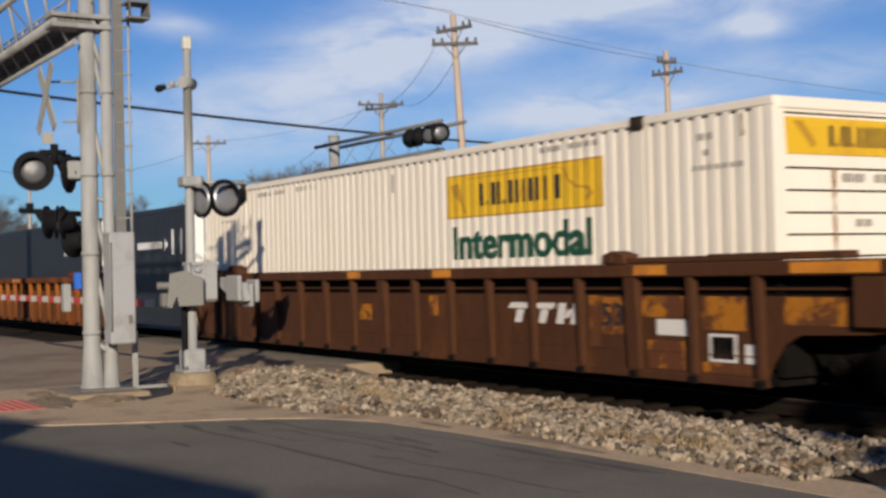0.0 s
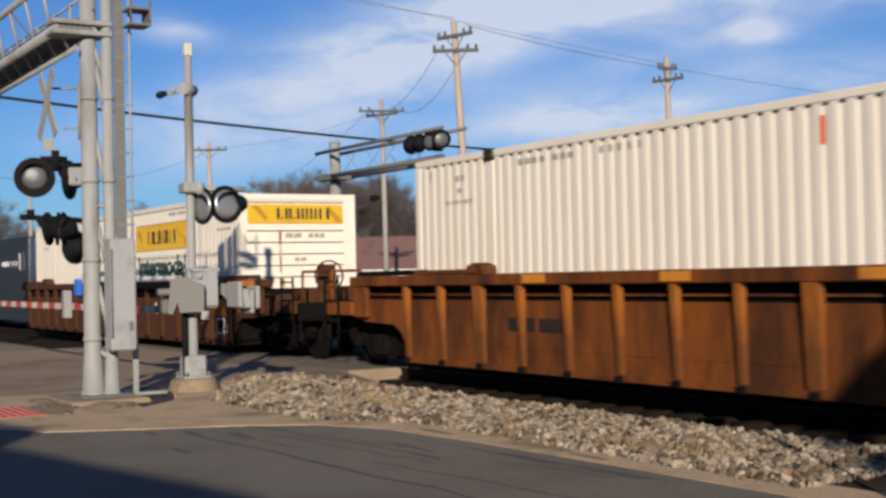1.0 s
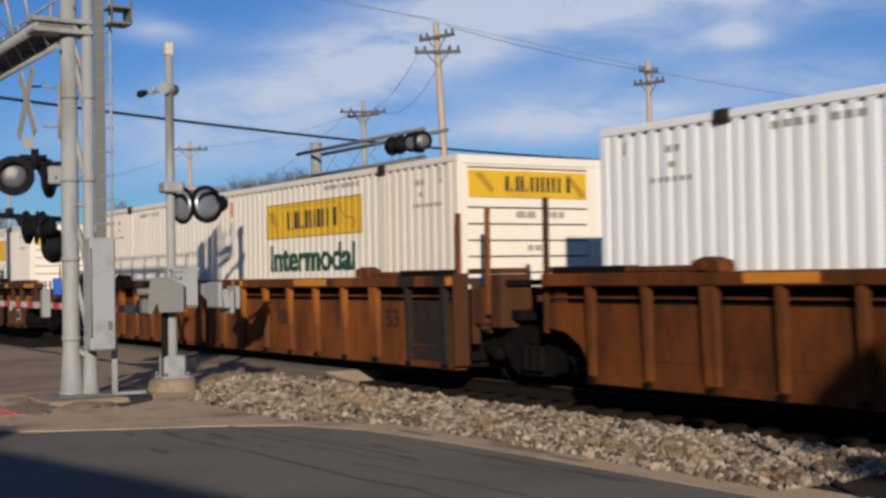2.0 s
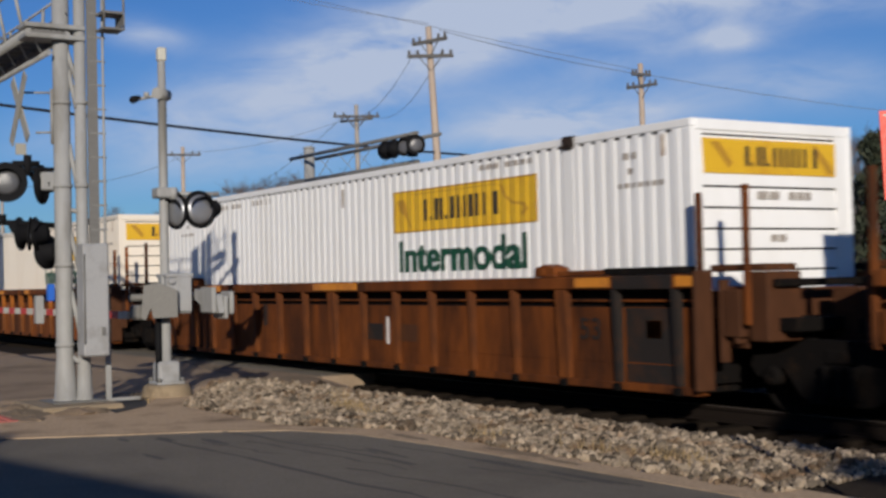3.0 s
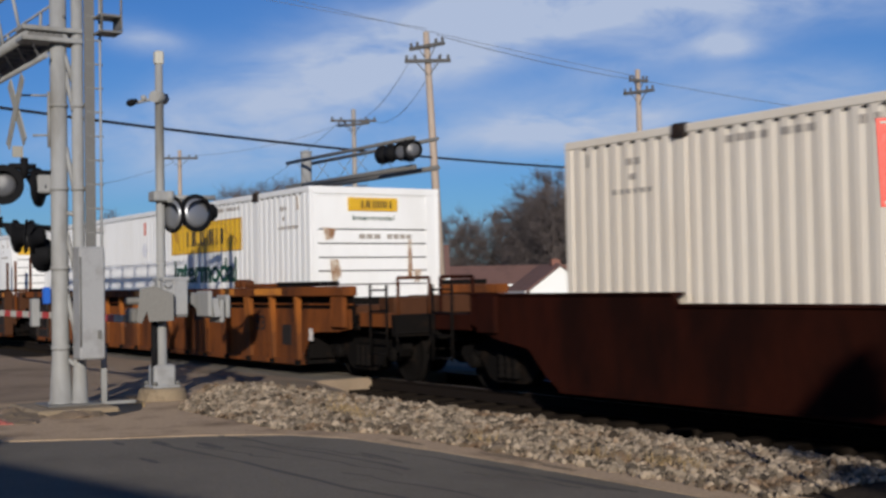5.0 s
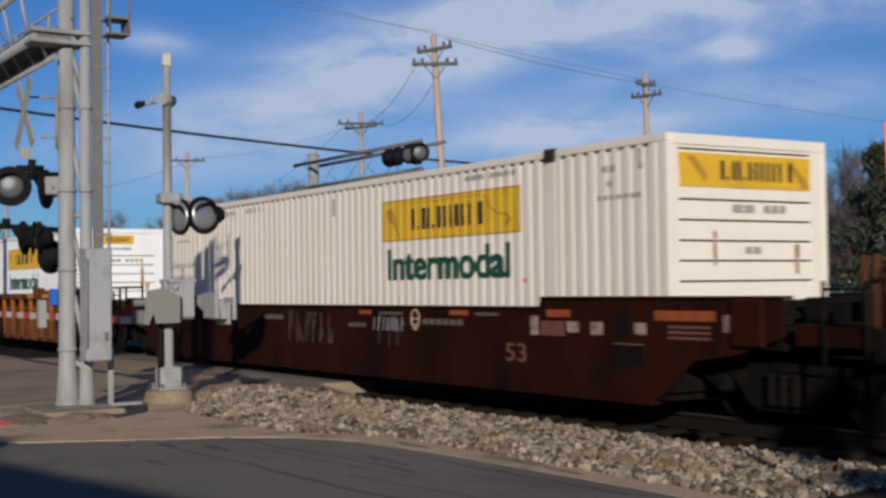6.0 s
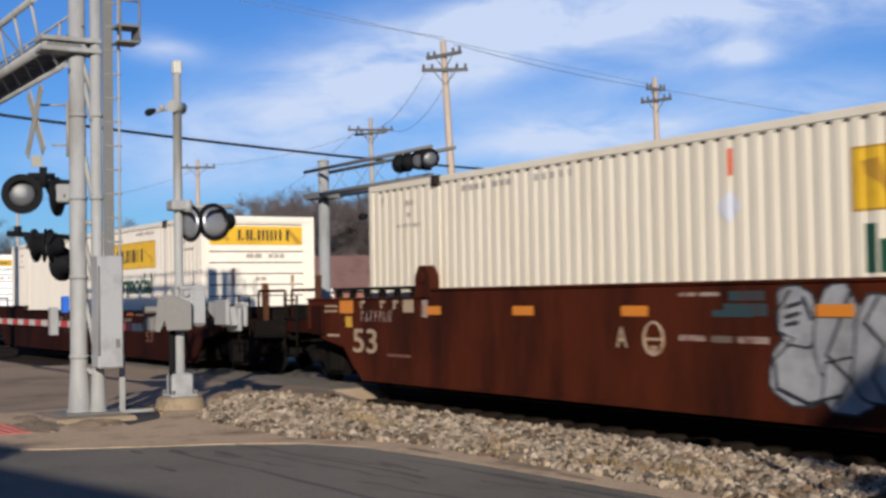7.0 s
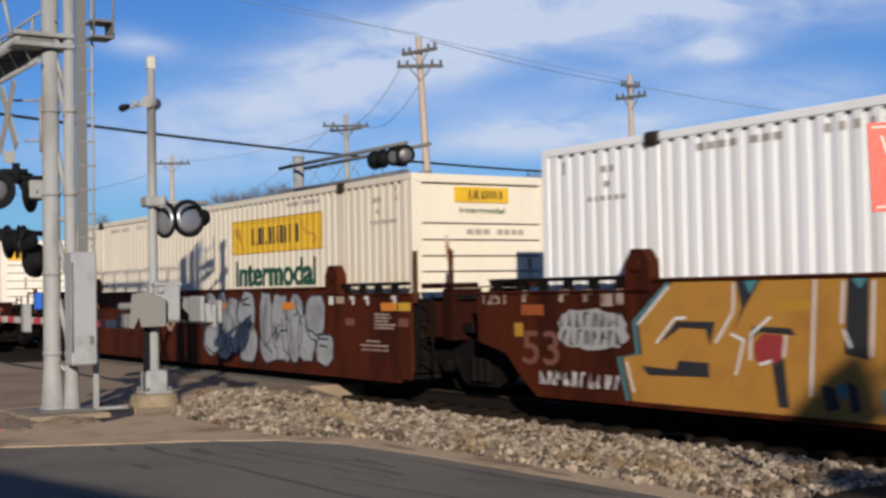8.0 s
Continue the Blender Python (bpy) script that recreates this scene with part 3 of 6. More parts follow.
    part("side_panel", kept(("near", colour), near_mesh), None, ob, "corrugated painted steel side")
    part("side_panel", kept(("far", colour), far_mesh), None, ob)
    part("roof", kept(("roof", colour), lambda: mesh_of("roof", boxes((0.08, L - 0.08, -HALF + 0.07, HALF - 0.07, TOP - 0.05, TOP - 0.015)), paint)), None, ob)
    part("floor", kept(("floor", colour), lambda: mesh_of("floor", boxes((0.08, L - 0.08, -HALF + 0.07, HALF - 0.07, 0.36, 0.48)), M["soot_shade"])), None, ob)
    part("front_wall", kept(("front", colour), lambda: mesh_of("front_wall", boxes((0.03, 0.06, -HALF + 0.07, HALF - 0.07, 0.48, TOP - 0.13)), paint)), None, ob)
    # boarded end wall with dark joints
    part("end_backing", kept("backing", lambda: mesh_of("end_backing", boxes((L - 0.06, L - 0.045, -HALF + 0.07, HALF - 0.07, 0.48, TOP - 0.13)), M["seam"])), None, ob)
    joints = [0.5, 0.78, 1.04, 1.28, 1.52, 1.755, 1.985, 2.22, 2.455, 3.03] if end == "wide" else [0.5, 0.78, 1.04, 1.28, 1.52, 1.755, 1.985, 2.225, 2.47, 3.06]
    board_end = 1.03
    for z0, z1 in zip(joints, joints[1:]):
        def board(z0=z0, z1=z1):
            bm = bmesh.new()
            poly_pts = [(L - 0.045, z0 + 0.012), (L - 0.006, z0 + 0.012), (L - 0.03, z1 - 0.012), (L - 0.045, z1 - 0.012)]
            poly_y(bm, poly_pts, -1.13, board_end)
            return mesh_of("board", bm, paint)
        part("board", kept(("board", colour, z0, z1), board), None, ob)
    part("end_margin", kept(("margin", colour), lambda: mesh_of("end_margin", boxes((L - 0.045, L - 0.008, board_end, HALF - 0.07, 0.5, TOP - 0.13), (L - 0.045, L - 0.008, -HALF + 0.07, -1.13, 0.5, TOP - 0.13), (L - 0.045, L - 0.02, -1.13, board_end, joints[-1] + 0.012, TOP - 0.13)), paint)), None, ob)
    # castings
    for x in (2.06, 13.99):
        part("corner_casting", kept("cast", lambda: mesh_of("corner_casting", boxes((-0.1, 0.1, -0.02, 0.1, -0.16, 0.0), (-0.05, 0.05, -0.03, -0.02, -0.12, -0.03), bevel=0.01), M["panel_dark"])), None, ob, "dark steel lifting casting").location = (x, -HALF - 0.02, TOP + 0.012)
    # markings on the side
    def sign():
        return mesh_of("sign_panel", drape(flat(rect(9.68, 13.32, 2.2, 2.82)), 0.003), M["yellow"])
    sp = part("sign_panel", kept("sign", sign), None, ob, "yellow company panel")

    def shapes(which):
        coast = [(12.4, 2.755), (12.55, 2.73), (12.64, 2.58), (12.78, 2.5), (13.04, 2.47), (13.12, 2.38)]
        bm = drape(flat([[(9.78, 2.68), (10.0, 2.7), (10.08, 2.5), (10.2, 2.26), (10.15, 2.26), (10.0, 2.46), (9.84, 2.54)],
                         coast + [(13.0, 2.29), (12.94, 2.33), (13.04, 2.4), (12.98, 2.44), (12.74, 2.47), (12.59, 2.57), (12.5, 2.71)], rect(10.2, 12.4, 2.745, 2.757)][which]), 0.0045)
        return mesh_of("map_shape", bm, M["ochre"])
    for k in range(3):
        part("map_shape", kept(("map", k), lambda: shapes(k)), None, sp, "darker ochre map outline")

    def border():
        return mesh_of("border", drape(flat(rect(9.68, 13.32, 2.795, 2.82), rect(9.68, 13.32, 2.2, 2.222), rect(9.68, 9.705, 2.222, 2.795), rect(13.295, 13.32, 2.222, 2.795)), 0.005), M["ochre"])
    part("border", kept("border", border), None, sp)
    for k, r in enumerate(name_shapes()):
        part("name_bar", kept(("name", k), lambda: mesh_of("name_bar", drape(flat(r), 0.006), M["ink"])), None, sp, "black block of lettering")
    def word():
        """The word in two layers, the upper one a stroke's share to the side, for its heavy uprights."""
        me = bpy.data.meshes.new("lettering")
        bm = bmesh.new()
        for dx, off in ((0.0, 0.004), (0.035, 0.0055)):
            drape(moved(written("Intermodal", 0.475, 3.24, 0.022), 9.81 + dx, 0, 1.605), off).to_mesh(me)
            bm.from_mesh(me)
        return mesh_of("lettering", bm, M["green"])
    part("lettering", kept("word", word), None, ob, "dark green painted word")
    def small():
        rows = bars(2.75, 2.93, (0.12, 0.12, 0.12, 0.12, -0.1, 0.12, 0.12, 0.12), 0.08, 0.04) + bars(4.5, 2.93, (0.07,) * 5, 0.09, 0.11)
        rows += bars(12.0, 2.96, (0.14, 0.12, 0.14, -0.1, 0.14, 0.12, 0.14, 0.12), 0.07, 0.03)
        rows += bars(15.0, 2.83, (0.1, 0.1), 0.08, 0.04) + bars(14.9, 2.5, (0.08,) * 7, 0.06, 0.04) + bars(15.08, 2.66, (0.1,), 0.07)
        rows += bars(1.15, 2.83, (0.1, 0.1), 0.08, 0.04) + bars(0.9, 2.5, (0.08,) * 6, 0.06, 0.04) + bars(1.2, 2.66, (0.1,), 0.07)
        return mesh_of("stencil", drape(flat(*rows), 0.004), M["grey_ink"])
    tagged(part("stencil", kept("small", small), None, ob, "small grey stencilled marks"), "small grey stencilled marks", kind="stuff")
    tone = "grey_ink" if mark == "grey" else "red_bar"
    part("side_mark", kept(("side_mark", tone), lambda: mesh_of("side_mark", drape(flat(rect(8.02, 8.08, 2.69, 2.98)), 0.004), M[tone])), None, ob)
    part("red_dot", kept("red_dot", lambda: mesh_of("red_dot", drape(flat([(13.4 + 0.045 * math.cos(a), 1.57 + 0.04 * math.sin(a)) for a in (0.6 * k for k in range(10))]), 0.004), M["sign_red"])), None, ob)
    if mark == "placard":
        part("placard", kept("placard", lambda: mesh_of("placard", drape(flat([(7.83, 2.36), (8.03, 2.18), (8.23, 2.36), (8.03, 2.53)]), 0.008), M["sign_grey"])), None, ob, "pale diamond placard")
    for k, r in enumerate((rect(15.66, 15.73, 2.82, 3.06), rect(0.42, 0.47, 2.86, 3.02))):
        part("latch_mark", kept(("latch", k), lambda: mesh_of("latch_mark", drape(flat(r), 0.004), M["rusty" if k == 0 else "door_bar"])), None, ob)
    # marks on the end wall
    if end == "wide":
        sg = part("end_sign", kept("esign", lambda: mesh_of("end_sign", boxes((L - 0.03, L + 0.002, -1.11, 1.0, 2.6, 2.99)), M["yellow"])), None, ob, "yellow company panel on the end wall")
        for k, r in enumerate(name_shapes()):
            part("name_bar", kept(("ename", k), lambda: mesh_of("name_bar", upright(flat([((x - 11.3) * 0.62 - 0.02, (z - 2.35) * 0.72 + 2.69) for x, z in r]), L + 0.006), M["ink"])), None, sg)
        for k, pts in enumerate(([(-1.02, 2.95), (-0.88, 2.95), (-0.68, 2.72), (-0.74, 2.66)], [(0.6, 2.95), (0.68, 2.95), (0.92, 2.72), (0.98, 2.63), (0.86, 2.63)])):
            part("map_shape", kept(("emap", k), lambda: mesh_of("map_shape", upright(flat(pts), L + 0.005), M["ochre"])), None, sg)
        tagged(part("end_stencil", kept("esten", lambda: mesh_of("stencil", upright(flat(*bars(-0.3, 2.32, (0.16, 0.16, -0.1, 0.1, 0.1, 0.1), 0.09, 0.03), *bars(-0.1, 1.84, (0.1, 0.12), 0.08, 0.03)), L + 0.004), M["grey_ink"])), None, ob), "small grey stencilled marks", kind="stuff")
    else:
        sg = part("end_sign", kept("esign2", lambda: mesh_of("end_sign", boxes((L - 0.03, L + 0.002, -0.55, 0.43, 2.79, 3.02)), M["yellow"])), None, ob, "small yellow company panel on the end wall")
        for k, r in enumerate(name_shapes()):
            part("name_bar", kept(("ename2", k), lambda: mesh_of("name_bar", upright(flat([((x - 11.3) * 0.32 - 0.06, (z - 2.35) * 0.4 + 2.845) for x, z in r]), L + 0.006), M["ink"])), None, sg)
        part("lettering", kept("eword", lambda: mesh_of("lettering", upright(moved(written("Intermodal", 0.085, 0.82, 0.01), -0.47, 0, 2.63), L + 0.006), M["green"])), None, ob)
        tagged(part("end_stencil", kept("esten2", lambda: mesh_of("stencil", upright(flat(*bars(-0.35, 2.31, (0.12, 0.12, 0.12, -0.08, 0.1, 0.1, 0.1, 0.1), 0.08, 0.03)), L + 0.004), M["grey_ink"])), None, ob), "small grey stencilled marks", kind="stuff")
    for k, pts in enumerate(runs):
        part("rust_run", upright(flat(pts), L + 0.0035), M["rusty"], ob, "rust run below a door fitting")
    MOVING.append((ob, s0))
    return ob


def black_box(s0, length, label):
    ob = thing("black_container", None, None, label, "container", "containers on the train")
    for side in (-1, 1):
        part("side_panel", made(corrugated, 0.12, length - 0.12, 0.5, 2.9, side), M["box_black"], ob)
        y = -HALF if side < 0 else HALF - 0.07
        for z0, z1 in ((2.9, 3.02), (0.33, 0.5)):
            part("side_rail", boxes((0, length, y, y + 0.07, z0, z1), bevel=0.01), M["box_black"], ob)
        for x in (0, length - 0.12):
            part("corner_post", boxes((x, x + 0.12, y, y + 0.07, 0.5, 2.9), bevel=0.01), M["box_black"], ob)
    part("roof", boxes((0.02, length - 0.05, -HALF + 0.07, HALF - 0.07, 2.95, 3.0)), M["box_black"], ob)
    part("front_wall", boxes((0.05, 0.1, -HALF + 0.07, HALF - 0.07, 0.4, 2.95)), M["box_black"], ob)
    dr = part("door", boxes((length - 0.08, length - 0.02, -HALF + 0.07, -0.01, 0.4, 2.95), (length - 0.08, length - 0.02, 0.01, HALF - 0.07, 0.4, 2.95)), M["siding"], ob, "pale end door")
    part("door_bar", tubes(*[((length, y, 0.5), (length, y, 2.9), 0.02) for y in (-0.9, -0.4, 0.4, 0.9)]), M["door_bar"], dr)
    x = length - 4.4
    part("emblem", drape(flat(*bars(x + 1.0, 2.1, (0.14,) * 9, 0.16, 0.06), [(x + 2.85, 2.0), (x + 3.15, 2.18), (x + 2.85, 2.36), (x + 2.95, 2.18)], rect(x + 3.4, x + 3.5, 1.95, 2.5), rect(x + 3.95, x + 4.05, 1.95, 2.5)), 0.004), M["spray_white"], ob, "white emblem of plain bars and an arrow")
    MOVING.append((ob, s0))


def wheelset_mesh():
    bm = bmesh.new()
    for s in (-1, 1):
        prof = [(0.0, 0.10), (0.02, 0.12), (0.25, 0.13), (0.3, 0.33), (0.3, 0.40), (0.15, 0.42), (0.85, 0.425), (0.9, 0.45), (1.0, 0.45), (1.0, 0.36), (0.75, 0.33), (0.7, 0.13), (1.0, 0.11)]
        lathe(bm, (0, s * 0.83, 0), (0, s * 0.69, 0), prof, 20)
    tube(bm, (0, -1.1, 0), (0, 1.1, 0), 0.08, seg=10)
    for s in (-1, 1):
        lathe(bm, (0, s * 0.93, 0), (0, s * 1.15, 0), [(0, 0.11), (0.8, 0.11), (1.0, 0.08)], 12)
        for k in range(3):
            a = 2.1 * k
            box(bm, 0.05 * math.cos(a) - 0.015, 0.05 * math.cos(a) + 0.015, min(s * 1.15, s * 1.17), max(s * 1.15, s * 1.17), 0.05 * math.sin(a) - 0.015, 0.05 * math.sin(a) + 0.015)
    return mesh_of("wheelset", bm, M["soot_shade"])


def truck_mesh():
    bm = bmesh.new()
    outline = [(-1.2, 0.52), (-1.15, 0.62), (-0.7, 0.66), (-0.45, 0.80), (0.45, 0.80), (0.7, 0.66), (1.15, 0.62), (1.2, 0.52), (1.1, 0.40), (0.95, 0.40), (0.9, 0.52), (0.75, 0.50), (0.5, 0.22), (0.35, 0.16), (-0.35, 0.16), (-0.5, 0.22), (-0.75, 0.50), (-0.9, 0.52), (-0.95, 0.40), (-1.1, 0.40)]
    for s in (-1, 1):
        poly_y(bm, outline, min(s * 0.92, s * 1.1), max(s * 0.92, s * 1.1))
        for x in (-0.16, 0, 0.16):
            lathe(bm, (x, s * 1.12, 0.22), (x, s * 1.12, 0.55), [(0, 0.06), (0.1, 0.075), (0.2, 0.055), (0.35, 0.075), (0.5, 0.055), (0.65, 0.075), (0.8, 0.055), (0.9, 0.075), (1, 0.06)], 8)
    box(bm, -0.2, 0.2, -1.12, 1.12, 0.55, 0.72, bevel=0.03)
    return mesh_of("truck", bm, M["soot_shade"])


def add_truck(car, x):
    part("truck", kept("truck", truck_mesh), None, car, "near-black cast truck frame, under-car shade in its colour").location = (x, 0, 0)
    for dx in (-0.89, 0.89):
        w = part("wheelset", kept("wheelset", wheelset_mesh), None, car)
        w.location = (x + dx, 0, 0.42)
        WHEELS.append((w, x + dx))


def car_end(car, x, way, coupled, paint, deck_z=1.02):
    """Platform, ladder, coupler and posts at an end; way -1: the leading end."""
    d = way

    def bx(a, b, *rest):
        return (min(x + d * a, x + d * b), max(x + d * a, x + d * b), *rest)
    if coupled:
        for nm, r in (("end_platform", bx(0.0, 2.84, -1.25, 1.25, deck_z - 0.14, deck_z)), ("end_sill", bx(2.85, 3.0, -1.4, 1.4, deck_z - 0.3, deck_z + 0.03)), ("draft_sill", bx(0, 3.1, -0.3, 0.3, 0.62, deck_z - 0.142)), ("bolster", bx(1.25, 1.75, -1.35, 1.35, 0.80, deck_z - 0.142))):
            part(nm, boxes(r, bevel=0.01), M["soot_shade"], car)
        part("coupler", boxes(bx(3.1, 3.38, -0.12, 0.12, 0.66, 0.9), bx(3.3, 3.48, -0.19, 0.19, 0.64, 0.94), bevel=0.02), M["soot_shade"], car)
        part("side_plate", boxes(bx(1.95, 2.84, -1.44, -1.3, 0.86, 1.08), bevel=0.01), M[paint], car)
        part("end_column", boxes(bx(1.2, 1.62, -1.56, -1.475, 0.84, 1.33), bevel=0.012), M[paint], car)
        for px in (2.35, 2.85):
            part("ladder_post", tubes(((x + d * px, -1.47, 0.42), (x + d * px, -1.47, 1.5), 0.022)), M["soot_shade"], car)
        for z in (0.46, 0.78, 1.1, 1.42):
            part("ladder_rung", tubes(((x + d * 2.35, -1.47, z), (x + d * 2.85, -1.47, z), 0.014)), M["soot_shade"], car)
        part("grab_rail", tubes(((x + d * 2.9, -1.3, deck_z), (x + d * 2.9, -1.3, 1.6), 0.025), ((x + d * 2.9, -1.3, 1.6), (x + d * 2.9, -0.75, 1.6), 0.025), ((x + d * 2.9, -0.75, deck_z), (x + d * 2.9, -0.75, 1.6), 0.025)), M[paint], car)
        part("air_hose", tubes(((x + d * 3.0, -0.5, 0.75), (x + d * 3.2, -0.52, 0.45), 0.03), ((x + d * 3.2, -0.52, 0.45), (x + d * 3.45, -0.4, 0.4), 0.03)), M["soot_shade"], car)
        part("uncoupling_lever", tubes(((x + d * 3.02, -1.4, 0.78), (x + d * 3.02, -0.2, 0.78), 0.016), ((x + d * 3.02, -1.4, 0.78), (x + d * 3.08, -1.42, 0.5), 0.016)), M["soot_shade"], car)
        for r in (bx(1.7, 2.2, -0.95, -0.2, deck_z, deck_z + 0.28), bx(0.4, 1.2, -1.1, -0.5, deck_z, deck_z + 0.16), bx(0.5, 1.6, 0.3, 1.1, deck_z, deck_z + 0.3)):
            part("end_box", boxes(r, bevel=0.02), M["brown" if paint in ("orange", "brown") else "soot_shade"], car)
        add_truck(car, x + d * 1.5)
    else:
        for nm, r, m in (("end_platform", bx(0.0, 1.35, -1.2, 1.2, deck_z - 0.14, deck_z), "soot_shade"), ("draft_sill", bx(0, 1.6, -0.35, 0.35, 0.62, deck_z - 0.142), "soot_shade"), ("end_beam", bx(0.55, 0.8, -1.43, 1.43, 0.82, 1.32), paint),
                         ("end_casting", bx(0.86, 1.12, -1.36, -0.86, 0.78, 1.5), paint), ("end_casting", bx(0.86, 1.12, 0.86, 1.36, 0.78, 1.5), paint), ("stop_plate", bx(0.3, 1.1, -1.36, -0.9, 1.505, 1.58), paint), ("pivot_housing", bx(1.2, 1.58, -0.5, 0.5, 0.72, 1.32), "brown"), ("cross_bar", bx(1.13, 1.2, -1.3, 1.3, 1.34, 1.42), "soot_shade")):
            part(nm, boxes(r, bevel=0.012), M[m], car)
        if d < 0:
            add_truck(car, x + d * 1.65)


def well_car(s0, lead, trail, paint, marks, label):
    car = thing("well_car", None, None, label, "railway car", "well cars of the train")
    L = LENGTH
    a = -1.7 if lead else -0.85
    b = L + (1.7 if trail else 0.27)
    outline = [(a, 1.125), (a, 0.82), (a + 0.35, 0.77), (-0.45, 0.74), (-0.22, 0.62), (-0.05, 0.40), (0.04, 0.2)]
    if trail:
        outline += [(L - 0.04, 0.2), (L + 0.05, 0.40), (L + 0.22, 0.62), (L + 0.45, 0.74), (b - 0.35, 0.77), (b, 0.82), (b, 1.125)]
    else:
        outline += [(b, 0.2), (b, 1.125)]
    for y in (-1.47, 1.44):
        part("side_sheet", made(poly_y, outline, y, y + 0.03), M[paint], car)
    for s in (-1, 1):
        y0, y1 = (-1.585, -1.34) if s < 0 else (1.34, 1.585)
        part("top_chord", boxes((a, b, y0, y1, 1.335, 1.49), bevel=0.012), M[paint], car)
        y0, y1 = (-1.52, -1.34) if s < 0 else (1.34, 1.52)
        part("bottom_chord", boxes((0.04, (L if trail else b) - 0.04, y0, y1, 0.18, 0.27), bevel=0.01), M[paint], car)
    part("ledge", boxes((a + 0.02, b - 0.02, -1.462, -1.372, 1.19, 1.212)), M[paint], car)
    part("weld_seam", boxes((0.15, L - 0.15, -1.477, -1.469, 0.49, 0.503)), M[paint], car)
    # blackened wall: gives the shadow band below the top chord by colour
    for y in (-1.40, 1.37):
        part("inner_wall", boxes((a + 0.02, b - 0.02, y, y + 0.03, 0.9, 1.336)), M["soot_shade"], car)
    part("well_floor", boxes((-0.1, L + 0.1, -1.4, 1.4, 0.2, 0.326)), M["soot_shade"], car)
    # bulkheads take the same shade colour, so the arches look dark
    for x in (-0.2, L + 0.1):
        part("bulkhead", boxes((x, x + 0.1, -1.43, 1.43, 0.3, 1.3)), M["soot_shade"], car)

    def rib(w, tone):
        bm = bmesh.new()
        pts = [(-w, 0.275), (w, 0.275), (w, 1.332), (-w, 1.332)]
        poly_y(bm, pts, -1.575, -1.472)
        for v in bm.verts:
            if v.co.z < 0.5 and v.co.y < -1.5:
                v.co.y += 0.045
        return mesh_of("rib", bm, M[tone])
    for k in range(17):
        x = 0.05 + k * (L - 0.1) / 16
        wide = k in (2, 8, 14)
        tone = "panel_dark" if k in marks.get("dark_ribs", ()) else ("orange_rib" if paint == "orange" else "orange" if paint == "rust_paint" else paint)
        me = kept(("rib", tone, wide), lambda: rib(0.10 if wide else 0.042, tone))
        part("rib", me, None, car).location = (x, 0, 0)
        fr = part("rib", me, None, car)
        fr.matrix_basis = pose(x, 0, 0, 0, 0, 180)
    for x in [0.05 + k * (L - 0.1) / 16 for k in range(0, 17, 1)]:
        part("rib_foot", kept("foot", lambda: mesh_of("rib_foot", boxes((-0.06, 0.06, -1.56, -1.5, 0.17, 0.26), bevel=0.01), M["soot_shade"])), None, car).location = (x, 0, 0)
    # guides on the top chord
    for x0, x1, bx_ in ((max(a + 0.2, -1.45), 1.85, 2.08), (L - 2.3, min(b - 0.2, L + 1.1), L - 2.3)):
        for y in (-1.56, 1.33):
            inner = x0 > 5
            cut = x0 + (x1 - x0) * (0.45 if inner else 0.55)
            for u, v, dark in ((x0, cut, not inner), (cut, x1, inner)):
                part("guide_plate", boxes((u, v, y, y + 0.23, 1.494, 1.575 if dark else 1.56), bevel=0.01), M["soot_shade" if dark and paint != "brown" else paint], car)
        bm = bmesh.new()
        poly_y(bm, [(bx_ - 0.22, 1.492), (bx_ + 0.2, 1.492), (bx_ + 0.17, 1.6), (bx_ - 0.02, 1.645), (bx_ - 0.2, 1.6)], -1.6, -1.36)
        lathe(bm, (bx_ - 0.04, -1.63, 1.55), (bx_ - 0.04, -1.6, 1.55), [(0, 0.05), (1, 0.06)], 10)
        part("lock_bracket", bm, M[paint], car)
    # weathered yellow stretches of the chord
    for x0, x1 in marks.get("dark", ()):
        part("chord_stripe", boxes((x0, min(x1, b), -1.589, -1.586, 1.335, 1.49)), M["panel_dark"], car, "black painted stretch")
    for x0, x1 in marks.get("bright", ()):
        part("chord_stripe", boxes((x0, min(x1, b), -1.589, -1.586, 1.36, 1.47)), M["bright"], car, "faded yellow paint stripe")
    for x0, x1, z0, z1, m in marks.get("patches", ()):
        part("marking", boxes((x0, x1, -1.476, -1.4705, z0, z1)), M[m], car)
    for body, x0, z0, h, w, m in marks.get("words", ()):
        bm = moved(written(body, h, w, 0.012), x0, -1.478, z0)
        part("lettering", bm, M[m], car, "stencilled number")
    for x, y, z0, z1 in marks.get("posts", ()):
        part("post", boxes((x - 0.035, x + 0.035, y - 0.03, y + 0.03, z0, z1), bevel=0.008), M[paint], car, "rusty upright post")
    if marks.get("wheel"):
        x = marks["wheel"]
        bm = bmesh.new()
        r = 0.28
        ring = [(x, -0.62 + r * math.cos(t), 1.52 + r * math.sin(t)) for t in (k * math.pi / 9 for k in range(19))]
        for p, q in zip(ring, ring[1:]):
            tube(bm, p, q, 0.018, seg=6)
        for k in range(0, 18, 3):
            tube(bm, (x, -0.62, 1.52), ring[k], 0.014, seg=6)
        tube(bm, (x - 0.15, -0.62, 1.52), (x + 0.03, -0.62, 1.52), 0.05, seg=8)
        part("brake_wheel", bm, M["brown"], car, "spoked hand brake wheel")
        part("brake_stand", boxes((x - 0.16, x - 0.06, -0.8, -0.44, 1.0, 1.72), bevel=0.02), M[paint], car)
    worn = "brown" if paint in ("orange", "rust_paint") else paint
    car_end(car, 0, -1, lead, paint if lead else worn)
    car_end(car, L, 1, trail, paint if trail else worn)
    if not trail:
